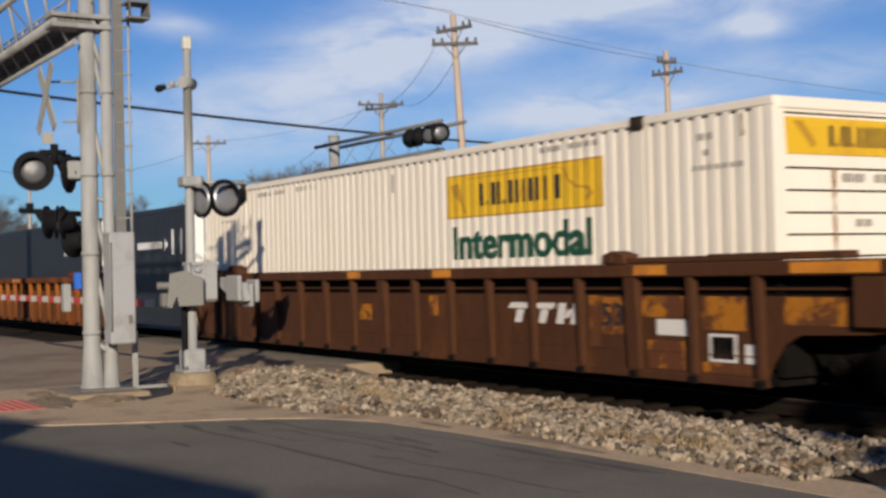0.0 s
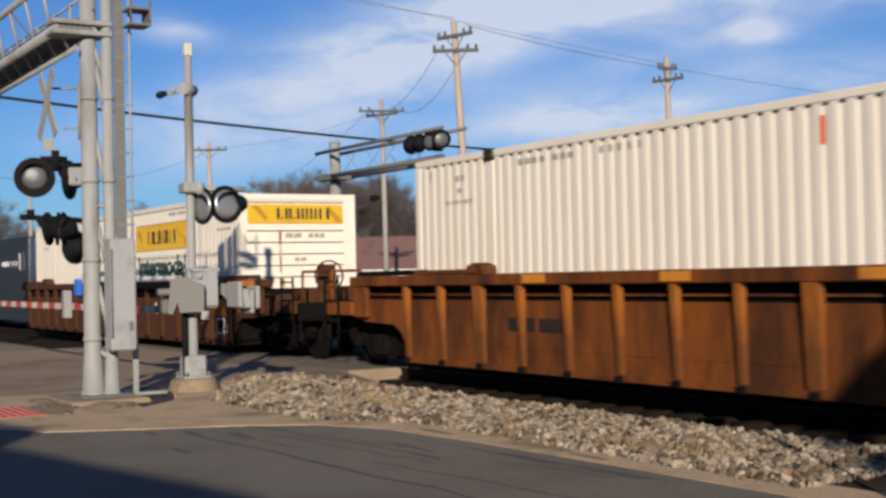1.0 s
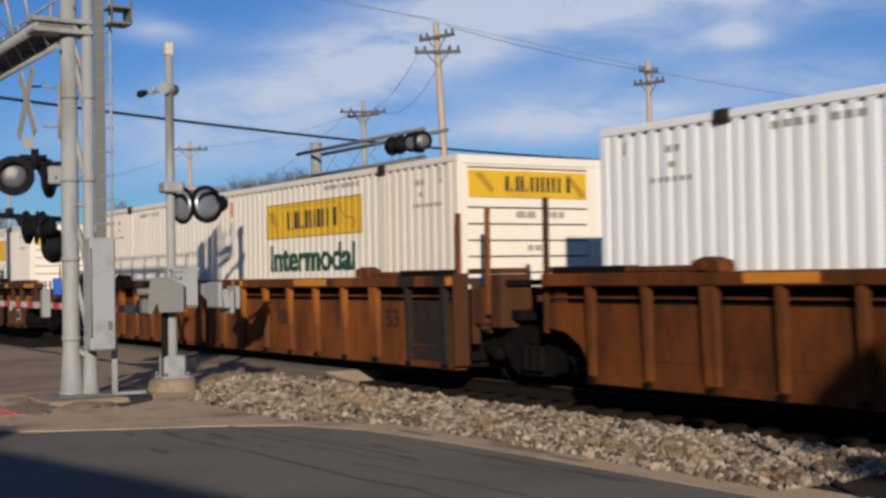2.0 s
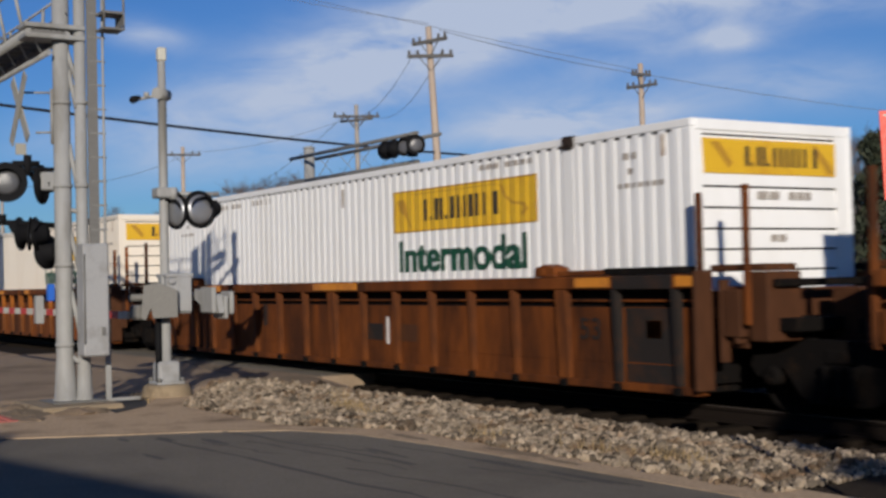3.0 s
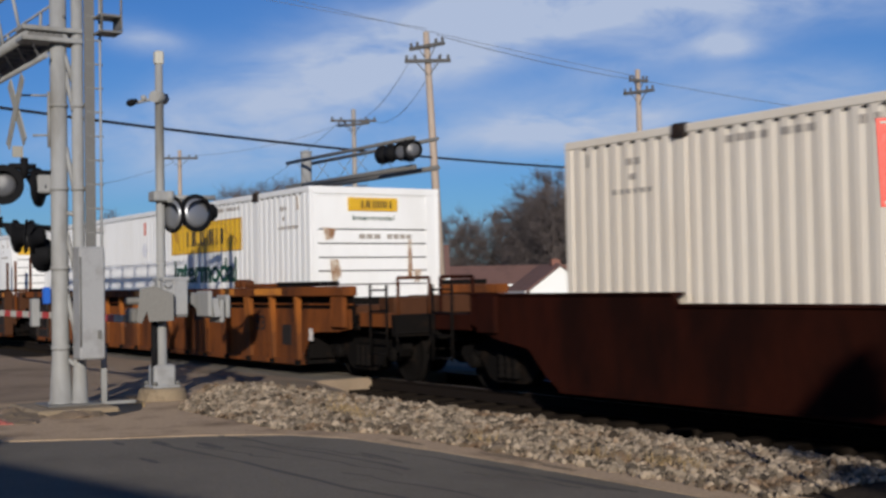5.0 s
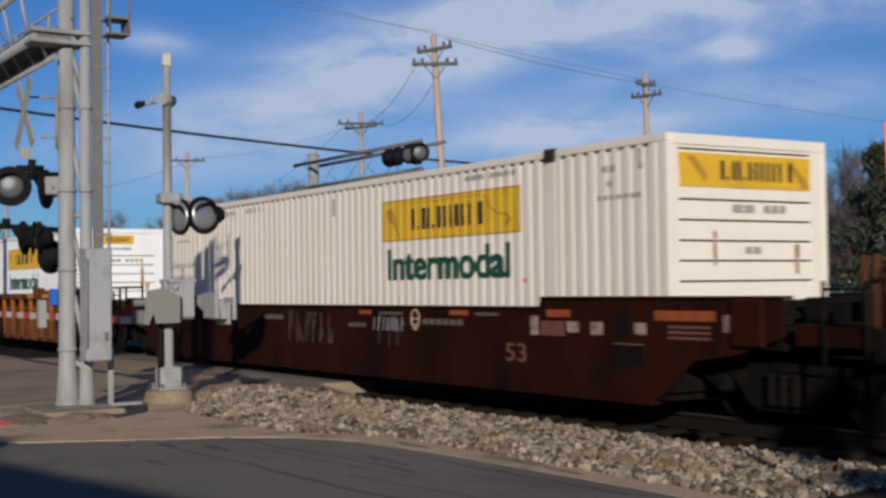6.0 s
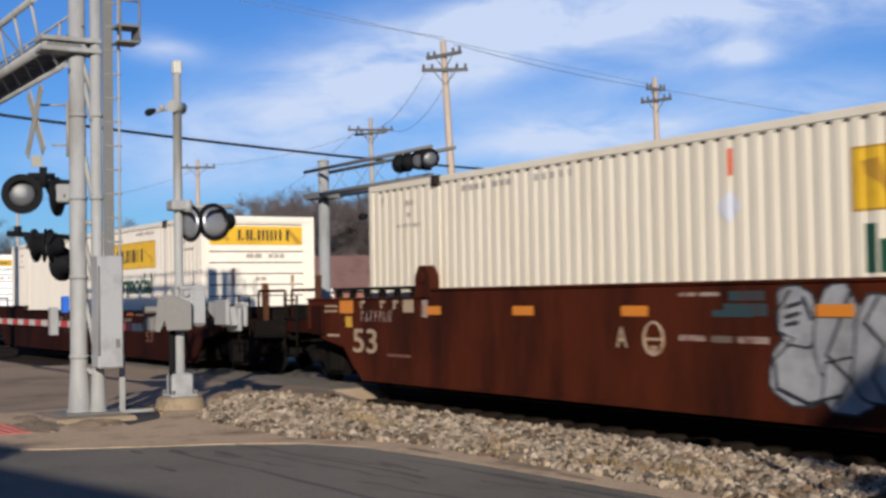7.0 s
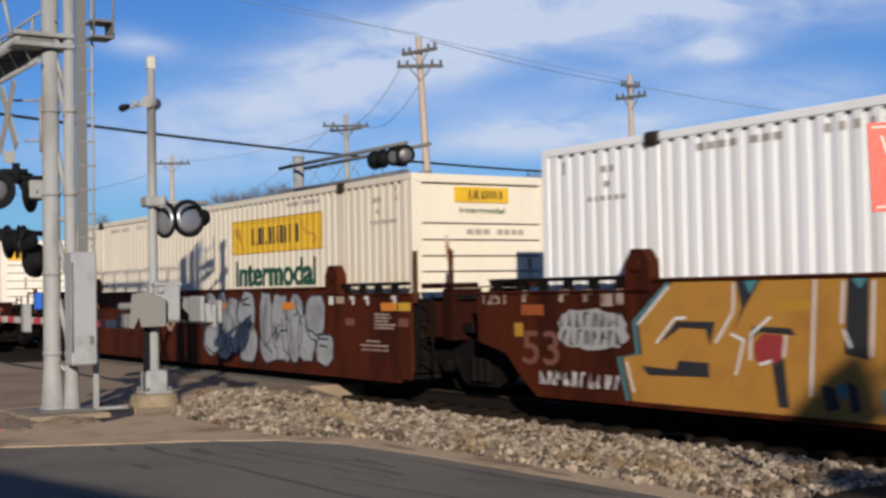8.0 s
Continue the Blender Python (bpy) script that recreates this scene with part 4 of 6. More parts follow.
        part("end_post", boxes((b, b + 0.075, -1.6, -1.36, 0.24, 1.52), bevel=0.012), M["brown"], car, "narrow rusty end post")
        part("end_web", boxes((b + 0.08, b + 0.5, -1.3, -1.26, 0.7, 1.35), bevel=0.01), M[worn], car)
        for dx, z0, z1 in ((0.2, 0.55, 1.42), (0.42, 0.75, 1.3)):
            part("end_rib", boxes((b + dx, b + dx + 0.06, -1.42, -1.3, z0, z1), bevel=0.01), M["brown"], car)
    MOVING.append((car, s0))
    return car


def smooth_car(s0, lead, trail, paint, label, low=False, marks=None):
    marks = marks or {}
    car = thing("smooth_well_car", None, None, label, "railway car", "well cars of the train")
    L = LENGTH
    a = -1.85 if lead else -1.18
    b = L + (1.85 if trail else 0.24)
    mid, end = (1.2, 1.33) if low else (1.535, 1.42)
    p0, p1 = (2.2, 13.95)
    outline = [(a, end), (a, 0.95), (-1.25, 0.76) if lead else (a, 0.8), (-0.55, 0.66), (-0.2, 0.34), (0.05, 0.18)]
    outline += [(L - 0.1, 0.18), (L + 0.2, 0.34), (L + 0.55, 0.66), (L + 1.25, 0.76), (b, 0.95), (b, end)] if trail else [(b - 0.05, 0.2), (b, 0.3), (b, end)]
    outline += [(p1 + 0.06, end), (p1, mid), (p0, mid), (p0 - 0.06, end)]
    for y in (-1.5, 1.46):
        part("side_sheet", made(poly_y, outline, y, y + 0.04), M[paint], car)
    for y0, y1 in ((-1.53, -1.33), (1.33, 1.53)):
        part("top_chord", boxes((p0 + 0.01, p1 - 0.01, y0, y1, mid - 0.004, mid + 0.035), (a, p0 - 0.07, y0, y1, end - 0.004, end + 0.03), (p1 + 0.07, b, y0, y1, end - 0.004, end + 0.03), bevel=0.008), M[paint], car)
        part("bottom_chord", boxes((0.1, L - 0.1, y0, y1, 0.15, 0.2)), M[paint], car)
    part("well_floor", boxes((-0.1, L + 0.1, -1.42, 1.42, 0.2, 0.326)), M["soot_shade"], car)
    for x in (-0.2, L + 0.1):
        part("bulkhead", boxes((x, x + 0.1, -1.45, 1.45, 0.3, end - 0.05)), M["soot_shade"], car)
    if not low:
        for x in (2.0, 14.02):
            bm = bmesh.new()
            poly_y(bm, [(x - 0.2, 1.43), (x + 0.22, 1.43), (x + 0.2, 1.76), (x + 0.08, 1.9), (x - 0.08, 1.9), (x - 0.2, 1.74)], -1.53, -1.36)
            lathe(bm, (x, -1.56, 1.72), (x, -1.53, 1.72), [(0, 0.07), (1, 0.09)], 12)
            part("lock_bracket", bm, M[paint], car)
        for x0, x1 in ((max(a + 0.15, -0.9), 1.7), (14.3, min(b - 0.1, 17.0))):
            bm = boxes((x0, x1, -1.5, -1.43, 1.56, 1.61))
            k = x0 + 0.1
            while k < x1:
                box(bm, k, k + 0.12, -1.5, -1.43, 1.452, 1.56)
                k += 0.48
            part("guide_rail", bm, M["soot_shade"], car)
    for x0, x1, z0, z1, m in marks.get("patches", ()):
        part("marking", boxes((x0, x1, -1.506, -1.5005, z0, z1)), M[m], car)
    for body, x0, z0, h, w, m in marks.get("words", ()):
        part("lettering", moved(written(body, h, w, 0.012), x0, -1.509, z0), M[m], car, "stencilled letters")
    for x, y, z0, z1 in marks.get("posts", ()):
        part("post", boxes((x - 0.03, x + 0.03, y - 0.03, y + 0.03, z0, z1), bevel=0.008), M["brown"], car, "dark rusty upright post")
    for x, z, r in marks.get("rings", ()):
        bm = bmesh.new()
        pts = [(x + r * math.cos(t), -1.503, z + 1.15 * r * math.sin(t)) for t in (k * math.pi / 12 for k in range(25))]
        for p, q in zip(pts, pts[1:]):
            tube(bm, p, q, 0.016, seg=5)
        box(bm, x - 0.12, x + 0.12, -1.508, -1.502, z - 0.02, z + 0.01), box(bm, x - 0.05, x + 0.05, -1.508, -1.502, z - 0.17, z - 0.08)
        part("emblem", bm, M["stencil_tan"], car, "pale ring emblem")
    car_end(car, 0, -1, lead, "dark_maroon")
    car_end(car, L, 1, trail, "dark_maroon")
    if not trail:
        # grab irons and step rungs on the bare end
        for px_ in (b + 0.14, b + 0.5):
            part("grab_iron", tubes(((px_, -1.45, 0.42), (px_, -1.45, 1.42), 0.018)), M["soot_shade"], car)
        for z in (0.5, 0.78, 1.06, 1.34):
            part("step_rung", tubes(((b + 0.14, -1.45, z), (b + 0.5, -1.45, z), 0.014)), M["soot_shade"], car)
    MOVING.append((car, s0))
    return car


def blob(cx, cz, rx, rz, seed, n=18, wob=0.12, tilt=0.0):
    rng = random.Random(seed)
    out = []
    for k in range(n):
        t = 2 * math.pi * k / n
        r = 1 + rng.uniform(-wob, wob)
        x, z = rx * r * math.copysign(abs(math.cos(t)) ** 0.75, math.cos(t)), rz * r * math.copysign(abs(math.sin(t)) ** 0.75, math.sin(t))
        out.append((cx + x + tilt * z, cz + z))
    return out


def sprayed(car, outlines, m, off, label=""):
    for k, pts in enumerate(outlines):
        bm = flat(pts)
        for v in bm.verts:
            v.co.y = -1.5 - off - 0.00005 * k
        part("graffiti", bm, M[m], car, label)


def ribbon(car, pts, w, m, off):
    """One sprayed line through its corners, of half width w."""
    bm = bmesh.new()
    pairs = []
    for k, (x, z) in enumerate(pts):
        (ax, az), (bx, bz) = pts[max(k - 1, 0)], pts[min(k + 1, len(pts) - 1)]
        d = Vector((bx - ax, bz - az))
        d = d.normalized() * w if d.length > 1e-6 else Vector((w, 0))
        pairs.append((bm.verts.new((x - d.y, -1.5 - off, z + d.x)), bm.verts.new((x + d.y, -1.5 - off, z - d.x))))
    for (a, b), (c, d) in zip(pairs, pairs[1:]):
        bm.faces.new((a, b, d, c))
    part("graffiti", bm, M[m], car)


def strokes(lines, w):
    out = []
    for (x0, z0), (x1, z1) in lines:
        d = Vector((x1 - x0, z1 - z0)).normalized() * w
        out.append([(x0 - d.y, z0 + d.x), (x0 + d.y, z0 - d.x), (x1 + d.y, z1 - d.x), (x1 - d.y, z1 + d.x)])
    return out


def scrawl(car, x0, x1, z0, z1, count, w, m, off):
    """A row of angular illegible signs."""
    rng = random.Random(int(31 + 100 * x0))
    step = (x1 - x0) / count
    for k in range(count):
        x = x0 + k * step
        pts = [(x + rng.uniform(0.02, 0.8) * step, z0 + rng.choice((0.0, 0.45, 1.0)) * (z1 - z0)) for _ in range(5)]
        pts[0] = (x + 0.1 * step, z0)
        pts[1] = (x + rng.uniform(0.05, 0.5) * step, z1)
        ribbon(car, [p for i, p in enumerate(pts) if i == 0 or (Vector(p) - Vector(pts[i - 1])).length > 0.02], w, m, off + 0.0002 * k)


def build_train():
    A, B, C, D, E, F, G = -25.79, -2.65, 16.66, 36.26, 59.4, 82.81, 102.07
    warm = "cream-painted corrugated steel container with a yellow panel"
    container(A, "cream", "wide", "cream corrugated steel container with yellow panels and rusty end", runs=([(-0.45, 1.5), (-0.33, 1.5), (-0.36, 1.0), (-0.42, 0.9)], [(0.55, 1.75), (0.63, 1.75), (0.62, 1.2), (0.57, 1.2)], [(-1.1, 1.2), (-0.98, 1.2), (-1.0, 0.7), (-1.08, 0.7)], [(-0.45, 2.45), (-0.39, 2.45), (-0.4, 1.6), (-0.44, 1.6)]))
    container(B, "cream", "wide", warm, "red")
    container(C, "white", "wide", "white corrugated steel container with a yellow panel")
    container(D, "white", "small", "white corrugated container with a rust-stained end wall", "placard", ([(-1.05, 2.5), (-0.8, 2.48), (-0.86, 2.3), (-1.0, 2.28)], [(-0.92, 1.95), (-0.76, 1.95), (-0.7, 1.7), (-0.86, 1.5), (-0.9, 1.7)], [(0.64, 2.3), (0.7, 2.3), (0.72, 1.6), (0.62, 1.6)], [(0.76, 1.78), (0.9, 1.76), (0.86, 1.55), (0.76, 1.55)]))
    container(E, "cream", "wide", warm, runs=([(-0.62, 2.1), (-0.55, 2.1), (-0.57, 1.7), (-0.61, 1.7)], [(0.72, 1.95), (0.8, 1.95), (0.78, 1.6), (0.73, 1.6)]))
    container(F, "tan", "small", "tan corrugated steel container with a yellow panel", "placard", ([(-0.75, 2.3), (-0.68, 2.3), (-0.62, 1.95), (-0.72, 1.9)], [(0.78, 1.95), (0.86, 1.95), (0.84, 1.65), (0.8, 1.65)]))
    container(G, "white", "small", "white corrugated steel container in a gold-graffitied car")
    black_box(-33.05, 6.1, "black corrugated short container with a white emblem")
    black_box(-45.7, 12.2, "black corrugated container with pale end doors")
    ends = [(16.45, -1.5, 1.5, 2.35), (17.05, -1.42, 0.95, 2.4)]
    first = well_car(A, False, True, "brown", dict(
        bright=[(7.0, 7.45), (9.7, 10.2), (14.2, 14.75), (16.6, 17.7)], wheel=18.75,
        patches=[(14.45, 15.0, 0.68, 0.86, "stencil_white"), (15.3, 15.72, 0.42, 0.72, "stencil_white"), (15.34, 15.68, 0.45, 0.69, "panel_dark"), (15.84, 15.98, 0.42, 0.62, "stencil_white"), (15.4, 15.62, 0.48, 0.54, "stencil_white"), (15.4, 15.5, 0.57, 0.66, "stencil_white"),
                 (14.2, 14.95, 0.88, 1.12, "peel"), (14.3, 14.9, 0.3, 0.62, "peel"), (15.2, 15.85, 0.76, 1.12, "peel"), (13.22, 13.4, 0.5, 1.12, "peel"), (16.4, 17.2, 0.84, 1.12, "peel"), (9.4, 9.65, 0.8, 1.1, "peel"), (13.44, 13.93, 0.66, 1.1, "peel"), (15.2, 15.9, 0.3, 0.41, "peel"), (7.2, 7.6, 0.7, 0.95, "peel")],
        words=[("53", 13.46, 0.76, 0.27, 0.4, "ink")]), "rust-brown ribbed well car with faded yellow patches")
    for x0, x1, z0, z1 in ((11.52, 12.02, 0.945, 1.02), (11.66, 11.82, 0.76, 0.935), (12.08, 12.52, 0.945, 1.02), (12.2, 12.36, 0.76, 0.935), (12.58, 12.74, 0.76, 1.02), (12.76, 12.86, 0.84, 0.94), (12.88, 13.04, 0.76, 1.02)):
        bm = flat([(x0 - 0.05, z0), (x1 - 0.05, z0), (x1 + 0.02, z1), (x0 + 0.02, z1)])
        for v in bm.verts:
            v.co.y = -1.478
        part("marking", bm, M["stencil_white"], first, "white slanted block")
    well_car(B, True, False, "orange", dict(
        dark_ribs=(15, 16), dark=[(14.9, 15.4), (15.9, 16.2)], bright=[(3.2, 3.7), (5.9, 6.4), (8.7, 9.2), (11.4, 12.6), (16.25, 16.85)], wheel=None,
        patches=[(2.7, 3.3, 0.72, 0.9, "panel_dark"), (3.4, 3.9, 0.72, 0.9, "panel_dark"), (15.15, 16.1, 0.28, 1.12, "panel_dark"), (10.5, 10.9, 0.7, 0.95, "brown")],
        words=[("53", 14.35, 0.74, 0.26, 0.4, "panel_dark")], posts=ends), "weathered orange ribbed well car")
    well_car(C, False, False, "rust_paint", dict(
        dark_ribs=(15, 16), dark=[(15.1, 16.1)], bright=[(2.6, 3.6), (7.5, 9.0), (14.4, 15.05), (16.15, 16.8)],
        patches=[(15.2, 16.1, 0.28, 1.12, "panel_dark"), (9.0, 9.6, 0.6, 0.85, "panel_dark"), (9.7, 9.78, 0.55, 0.95, "stencil_white"), (9.9, 10.6, 0.6, 0.85, "brown"), (15.55, 15.8, 0.78, 0.98, "bright"), (5.3, 5.45, 0.75, 1.12, "panel_dark")],
        words=[("53", 14.35, 0.74, 0.26, 0.4, "panel_dark")], posts=ends + [(-0.95, -1.42, 0.75, 2.45)]), "weathered orange ribbed well car with dark end panels")
    d = well_car(D, False, True, "orange", dict(
        dark_ribs=(0, 1), dark=[(0.9, 1.3), (0.1, 0.3)], bright=[(3.1, 3.6), (8.2, 8.8), (13.0, 13.6), (14.5, 15.6)], wheel=None,
        patches=[(0.1, 1.05, 0.28, 1.12, "panel_dark"), (0.62, 0.8, 0.92, 1.06, "bright"), (0.25, 0.33, 0.52, 0.74, "stencil"), (0.45, 0.53, 0.52, 0.74, "stencil_dim"), (0.62, 0.7, 0.52, 0.74, "stencil_dim"), (0.8, 0.86, 0.54, 0.72, "stencil_dim"), (0.3, 0.42, 0.93, 1.04, "stencil_dim"), (15.4, 15.75, 0.5, 0.85, "panel_dark"), (11.4, 11.9, 0.88, 1.02, "panel_dark"), (12.2, 12.8, 0.88, 1.02, "panel_dark"), (16.42, 16.55, 0.6, 0.8, "stencil_white")],
        words=[("53", 14.3, 0.74, 0.26, 0.4, "panel_dark")], posts=[(-0.95, -1.42, 0.75, 2.45)]), "rust-orange ribbed well car with grey scribbles")
    rng = random.Random(12)
    for cx in (3.55, 4.55, 7.0):
        for k in range(16):
            pts = [(cx + rng.uniform(-0.32, 0.32), 0.88 + rng.uniform(-0.2, 0.2)) for _ in range(2)]
            bm = flat(*strokes([pts], 0.006))
            for v in bm.verts:
                v.co.y = -1.4735 - 0.0004 * k
            part("scribble", bm, M["stencil_dim"], d)
    e = smooth_car(E, True, True, "dark_maroon", "dark maroon low-sided well car with stencils", True, dict(
        patches=[(9.28, 9.66, 1.1, 1.16, "rust_orange"), (11.9, 12.35, 1.11, 1.18, "rust_orange"), (14.13, 14.6, 1.11, 1.2, "rust_orange"), (16.13, 17.07, 1.09, 1.2, "rust_orange"), (13.8, 13.95, 0.88, 1.12, "stencil_dim"), (14.0, 14.49, 0.88, 1.06, "rust_dim"),
                 (14.54, 14.77, 0.93, 1.06, "stencil_dim"), (15.0, 15.22, 0.91, 1.06, "stencil_dim"), (15.78, 15.98, 0.93, 1.06, "stencil_dim"), (17.19, 17.32, 0.98, 1.16, "stencil_dim"), (15.49, 15.69, 0.92, 1.14, "soot_shade"), (8.94, 9.48, 0.9, 0.96, "faint"), (9.9, 10.6, 1.1, 1.14, "faint"), (12.55, 13.1, 1.11, 1.15, "faint"), (5.7, 6.5, 0.98, 1.06, "faint")]
                + [(16.34, 17.0, z, z + 0.03, "rust_dim") for z in (0.89, 0.95, 1.01)] + [(11.18 + 0.18 * k, 11.32 + 0.18 * k, 0.97, 1.05, "faint") for k in range(6)] + [(15.4, 15.93, 0.81, 0.825, "faint"), (15.42, 15.91, 0.54, 0.79, "soot_shade")],
        words=[("53", 13.24, 0.53, 0.24, 0.46, "rust_dim")], posts=[(18.6, -1.0, 1.0, 1.75), (18.75, -1.0, 1.0, 1.75)], rings=[(10.97, 1.05, 0.11)]))
    scrawl(e, 9.72, 10.7, 0.86, 1.06, 7, 0.014, "spray_dim", 0.007)
    scrawl(e, 6.75, 8.5, 0.62, 1.12, 6, 0.016, "faint", 0.007)
    for x, z in ((9.9, 0.66), (10.2, 0.6), (10.45, 0.64)):
        sprayed(e, strokes([((x, z), (x + 0.02, 0.88))], 0.01), "faint", 0.0065)
    f = smooth_car(F, True, False, "maroon", "maroon smooth-sided well car with silver graffiti", False, dict(
        patches=[(x, x + 0.46, 1.19, 1.31, "reflective") for x in (2.0, 4.25, 6.45, 15.55)] + [(16.05, 16.38, 1.19, 1.31, "reflective_yellow")] + [(-0.66, -0.2, 1.2, 1.41, "reflective"), (-0.45, -0.25, 0.98, 1.15, "reflective_yellow"), (7.42, 7.83, 0.93, 0.99, "stencil_dim"), (7.92, 8.23, 0.92, 0.99, "faint"), (8.32, 8.74, 0.92, 0.99, "stencil_dim"), (8.12, 8.73, 1.2, 1.33, "teal_dark"), (7.94, 8.55, 1.19, 1.26, "teal_dark"), (8.2, 8.7, 1.36, 1.46, "teal_dark"), (15.35, 15.8, 1.12, 1.15, "stencil_dim"), (15.35, 15.85, 1.07, 1.1, "stencil_dim"), (15.35, 15.75, 1.02, 1.05, "stencil_dim"), (15.35, 15.95, 0.97, 1.0, "stencil_dim"), (15.35, 15.9, 0.92, 0.95, "stencil_dim"), (15.1, 15.5, 0.72, 0.745, "stencil_dim"), (14.9, 15.75, 0.655, 0.68, "stencil_dim"), (14.95, 15.75, 0.59, 0.615, "stencil_dim"), (14.45, 14.72, 0.96, 1.07, "rust_dim"), (16.05, 16.32, 0.96, 1.08, "rust_dim"), (7.43, 7.7, 1.41, 1.45, "stencil_dim"), (7.76, 8.05, 1.41, 1.45, "stencil_dim"),
                 (-1.2, -0.75, 1.3, 1.33, "stencil_tan"), (-1.2, -0.75, 1.22, 1.25, "stencil_tan"), (-1.1, -0.7, 0.82, 0.86, "stencil_tan"), (0.9, 1.6, 0.55, 0.59, "rust_dim"), (0.05, 0.2, 1.36, 1.4, "stencil_tan"), (0.05, 0.1, 1.28, 1.355, "stencil_tan"), (0.7, 0.85, 1.36, 1.4, "stencil_tan"), (0.7, 0.76, 1.28, 1.355, "stencil_tan"), (1.1, 1.25, 1.36, 1.4, "stencil_tan"), (1.1, 1.16, 1.27, 1.355, "stencil_tan"), (1.4, 1.7, 1.22, 1.42, "stencil_tan"), (1.95, 2.1, 1.15, 1.4, "stencil_dim")] + [q for x in (14.6, 15.05, 15.85) for q in ((x, x + 0.13, 1.36, 1.42, "stencil_white"), (x + 0.07, x + 0.13, 1.28, 1.355, "stencil_white"))] + [(13.9, 14.05, 1.28, 1.42, "stencil_white"), (14.15, 14.4, 1.3, 1.42, "stencil_tan")],
        words=[("53", -0.2, 0.58, 0.38, 0.78, "stencil_tan"), ("A", 6.35, 0.83, 0.24, 0.2, "stencil_tan")], rings=[(7.0, 0.94, 0.16)],
        posts=[(-2.5, -1.0, 1.0, 1.85), (-2.2, -1.1, 1.0, 1.85), (16.45, -1.45, 1.3, 2.05), (17.0, -1.2, 1.0, 2.05)]))
    letters = [(9.2, 0.68, 0.42, 0.34, 0.1), (9.12, 1.2, 0.24, 0.3, -0.1), (9.62, 1.05, 0.26, 0.44, 0.1), (9.75, 0.55, 0.3, 0.26, 0.0), (10.15, 0.9, 0.32, 0.52, 0.15), (10.72, 0.98, 0.36, 0.5, 0.1), (10.8, 0.6, 0.38, 0.33, 0.0),
               (11.75, 0.62, 0.44, 0.32, 0.1), (11.58, 1.05, 0.24, 0.45, 0.0), (12.15, 1.0, 0.34, 0.46, 0.0), (12.3, 0.58, 0.3, 0.24, 0.0), (12.72, 0.9, 0.28, 0.55, 0.05), (13.15, 0.75, 0.3, 0.4, 0.1), (13.45, 1.08, 0.34, 0.36, 0.0), (13.78, 0.56, 0.28, 0.24, 0.1)]
    for k, (x, z, rx, rz, t) in enumerate(letters):
        sprayed(f, [blob(x, z, rx + 0.028, rz + 0.028, k, wob=0.09, tilt=t)], "spray_black", 0.003 + 0.0016 * k)
        sprayed(f, [blob(x, z, rx, rz, k, wob=0.09, tilt=t)], "spray_silver", 0.0038 + 0.0016 * k, "silver sprayed bubble letter")
    first_word = [[(9.07, 1.46), (8.88, 1.23), (8.9, 1.05), (9.11, 0.99), (8.84, 0.77), (8.88, 0.49), (9.28, 0.36), (9.68, 0.46)], [(9.82, 1.44), (9.7, 1.18), (9.52, 0.84), (9.8, 0.61), (9.62, 0.36)], [(10.15, 1.4), (9.98, 1.15), (10.2, 0.95), (10.05, 0.65), (10.23, 0.4)],
                  [(10.48, 1.4), (10.31, 1.12), (10.57, 0.87)], [(10.78, 1.04), (10.67, 0.73), (10.81, 0.42)], [(10.9, 0.96), (11.1, 0.94)], [(10.9, 0.88), (11.08, 0.83)], [(9.24, 1.4), (9.35, 1.17)], [(10.53, 1.35), (10.9, 1.41)], [(10.6, 1.3), (10.95, 1.28)], [(9.02, 1.3), (9.22, 1.34)], [(9.0, 1.2), (9.2, 1.24)], [(9.0, 1.12), (9.18, 1.15)]]
    second_word = [[(11.63, 1.42), (11.57, 1.08), (11.47, 1.02), (11.58, 0.59), (11.83, 0.46)], [(11.85, 0.95), (12.13, 0.72)], [(12.14, 0.95), (11.84, 0.71)], [(11.99, 1.0), (11.99, 0.65)], [(12.31, 1.24), (12.39, 1.04), (12.56, 1.04), (12.59, 0.63)], [(12.69, 1.09), (12.89, 1.18), (12.98, 0.87), (12.92, 0.54)],
                   [(13.18, 1.4), (13.12, 1.1), (13.19, 0.87), (13.3, 0.84)], [(13.3, 0.88), (13.48, 0.79), (13.83, 0.83)], [(13.56, 0.74), (13.92, 0.73)], [(13.6, 0.63), (13.88, 0.61)], [(12.75, 1.4), (12.84, 1.1)], [(12.24, 1.06), (12.28, 0.52), (12.5, 0.43)]]
    for word in (first_word, second_word):
        for pts in word:
            ribbon(f, pts, 0.016, "spray_black", 0.030)
    scrawl(f, 0.08, 1.08, 1.08, 1.24, 7, 0.013, "stencil_dim", 0.008)
    for x in (9.4, 12.25):
        sprayed(f, [rect(x, x + 0.46, 1.2, 1.32)], "reflective", 0.031)
    g = smooth_car(G, False, True, "maroon", "maroon smooth-sided well car under large gold graffiti", False, dict(
        patches=[(-0.2, 0.25, 1.15, 1.28, "rust_orange"), (-0.35, -0.18, 0.88, 1.05, "ochre"), (-0.18, -0.05, 1.4, 1.46, "stencil_dim"), (-0.18, -0.12, 1.31, 1.395, "stencil_dim"), (0.57, 0.76, 1.4, 1.46, "stencil_dim"), (0.57, 0.64, 1.31, 1.395, "stencil_dim"), (1.03, 1.2, 1.4, 1.46, "stencil_dim"), (1.03, 1.1, 1.31, 1.395, "stencil_dim"), (1.35, 1.55, 1.26, 1.45, "stencil_dim"), (1.62, 1.74, 1.28, 1.46, "stencil_dim")],
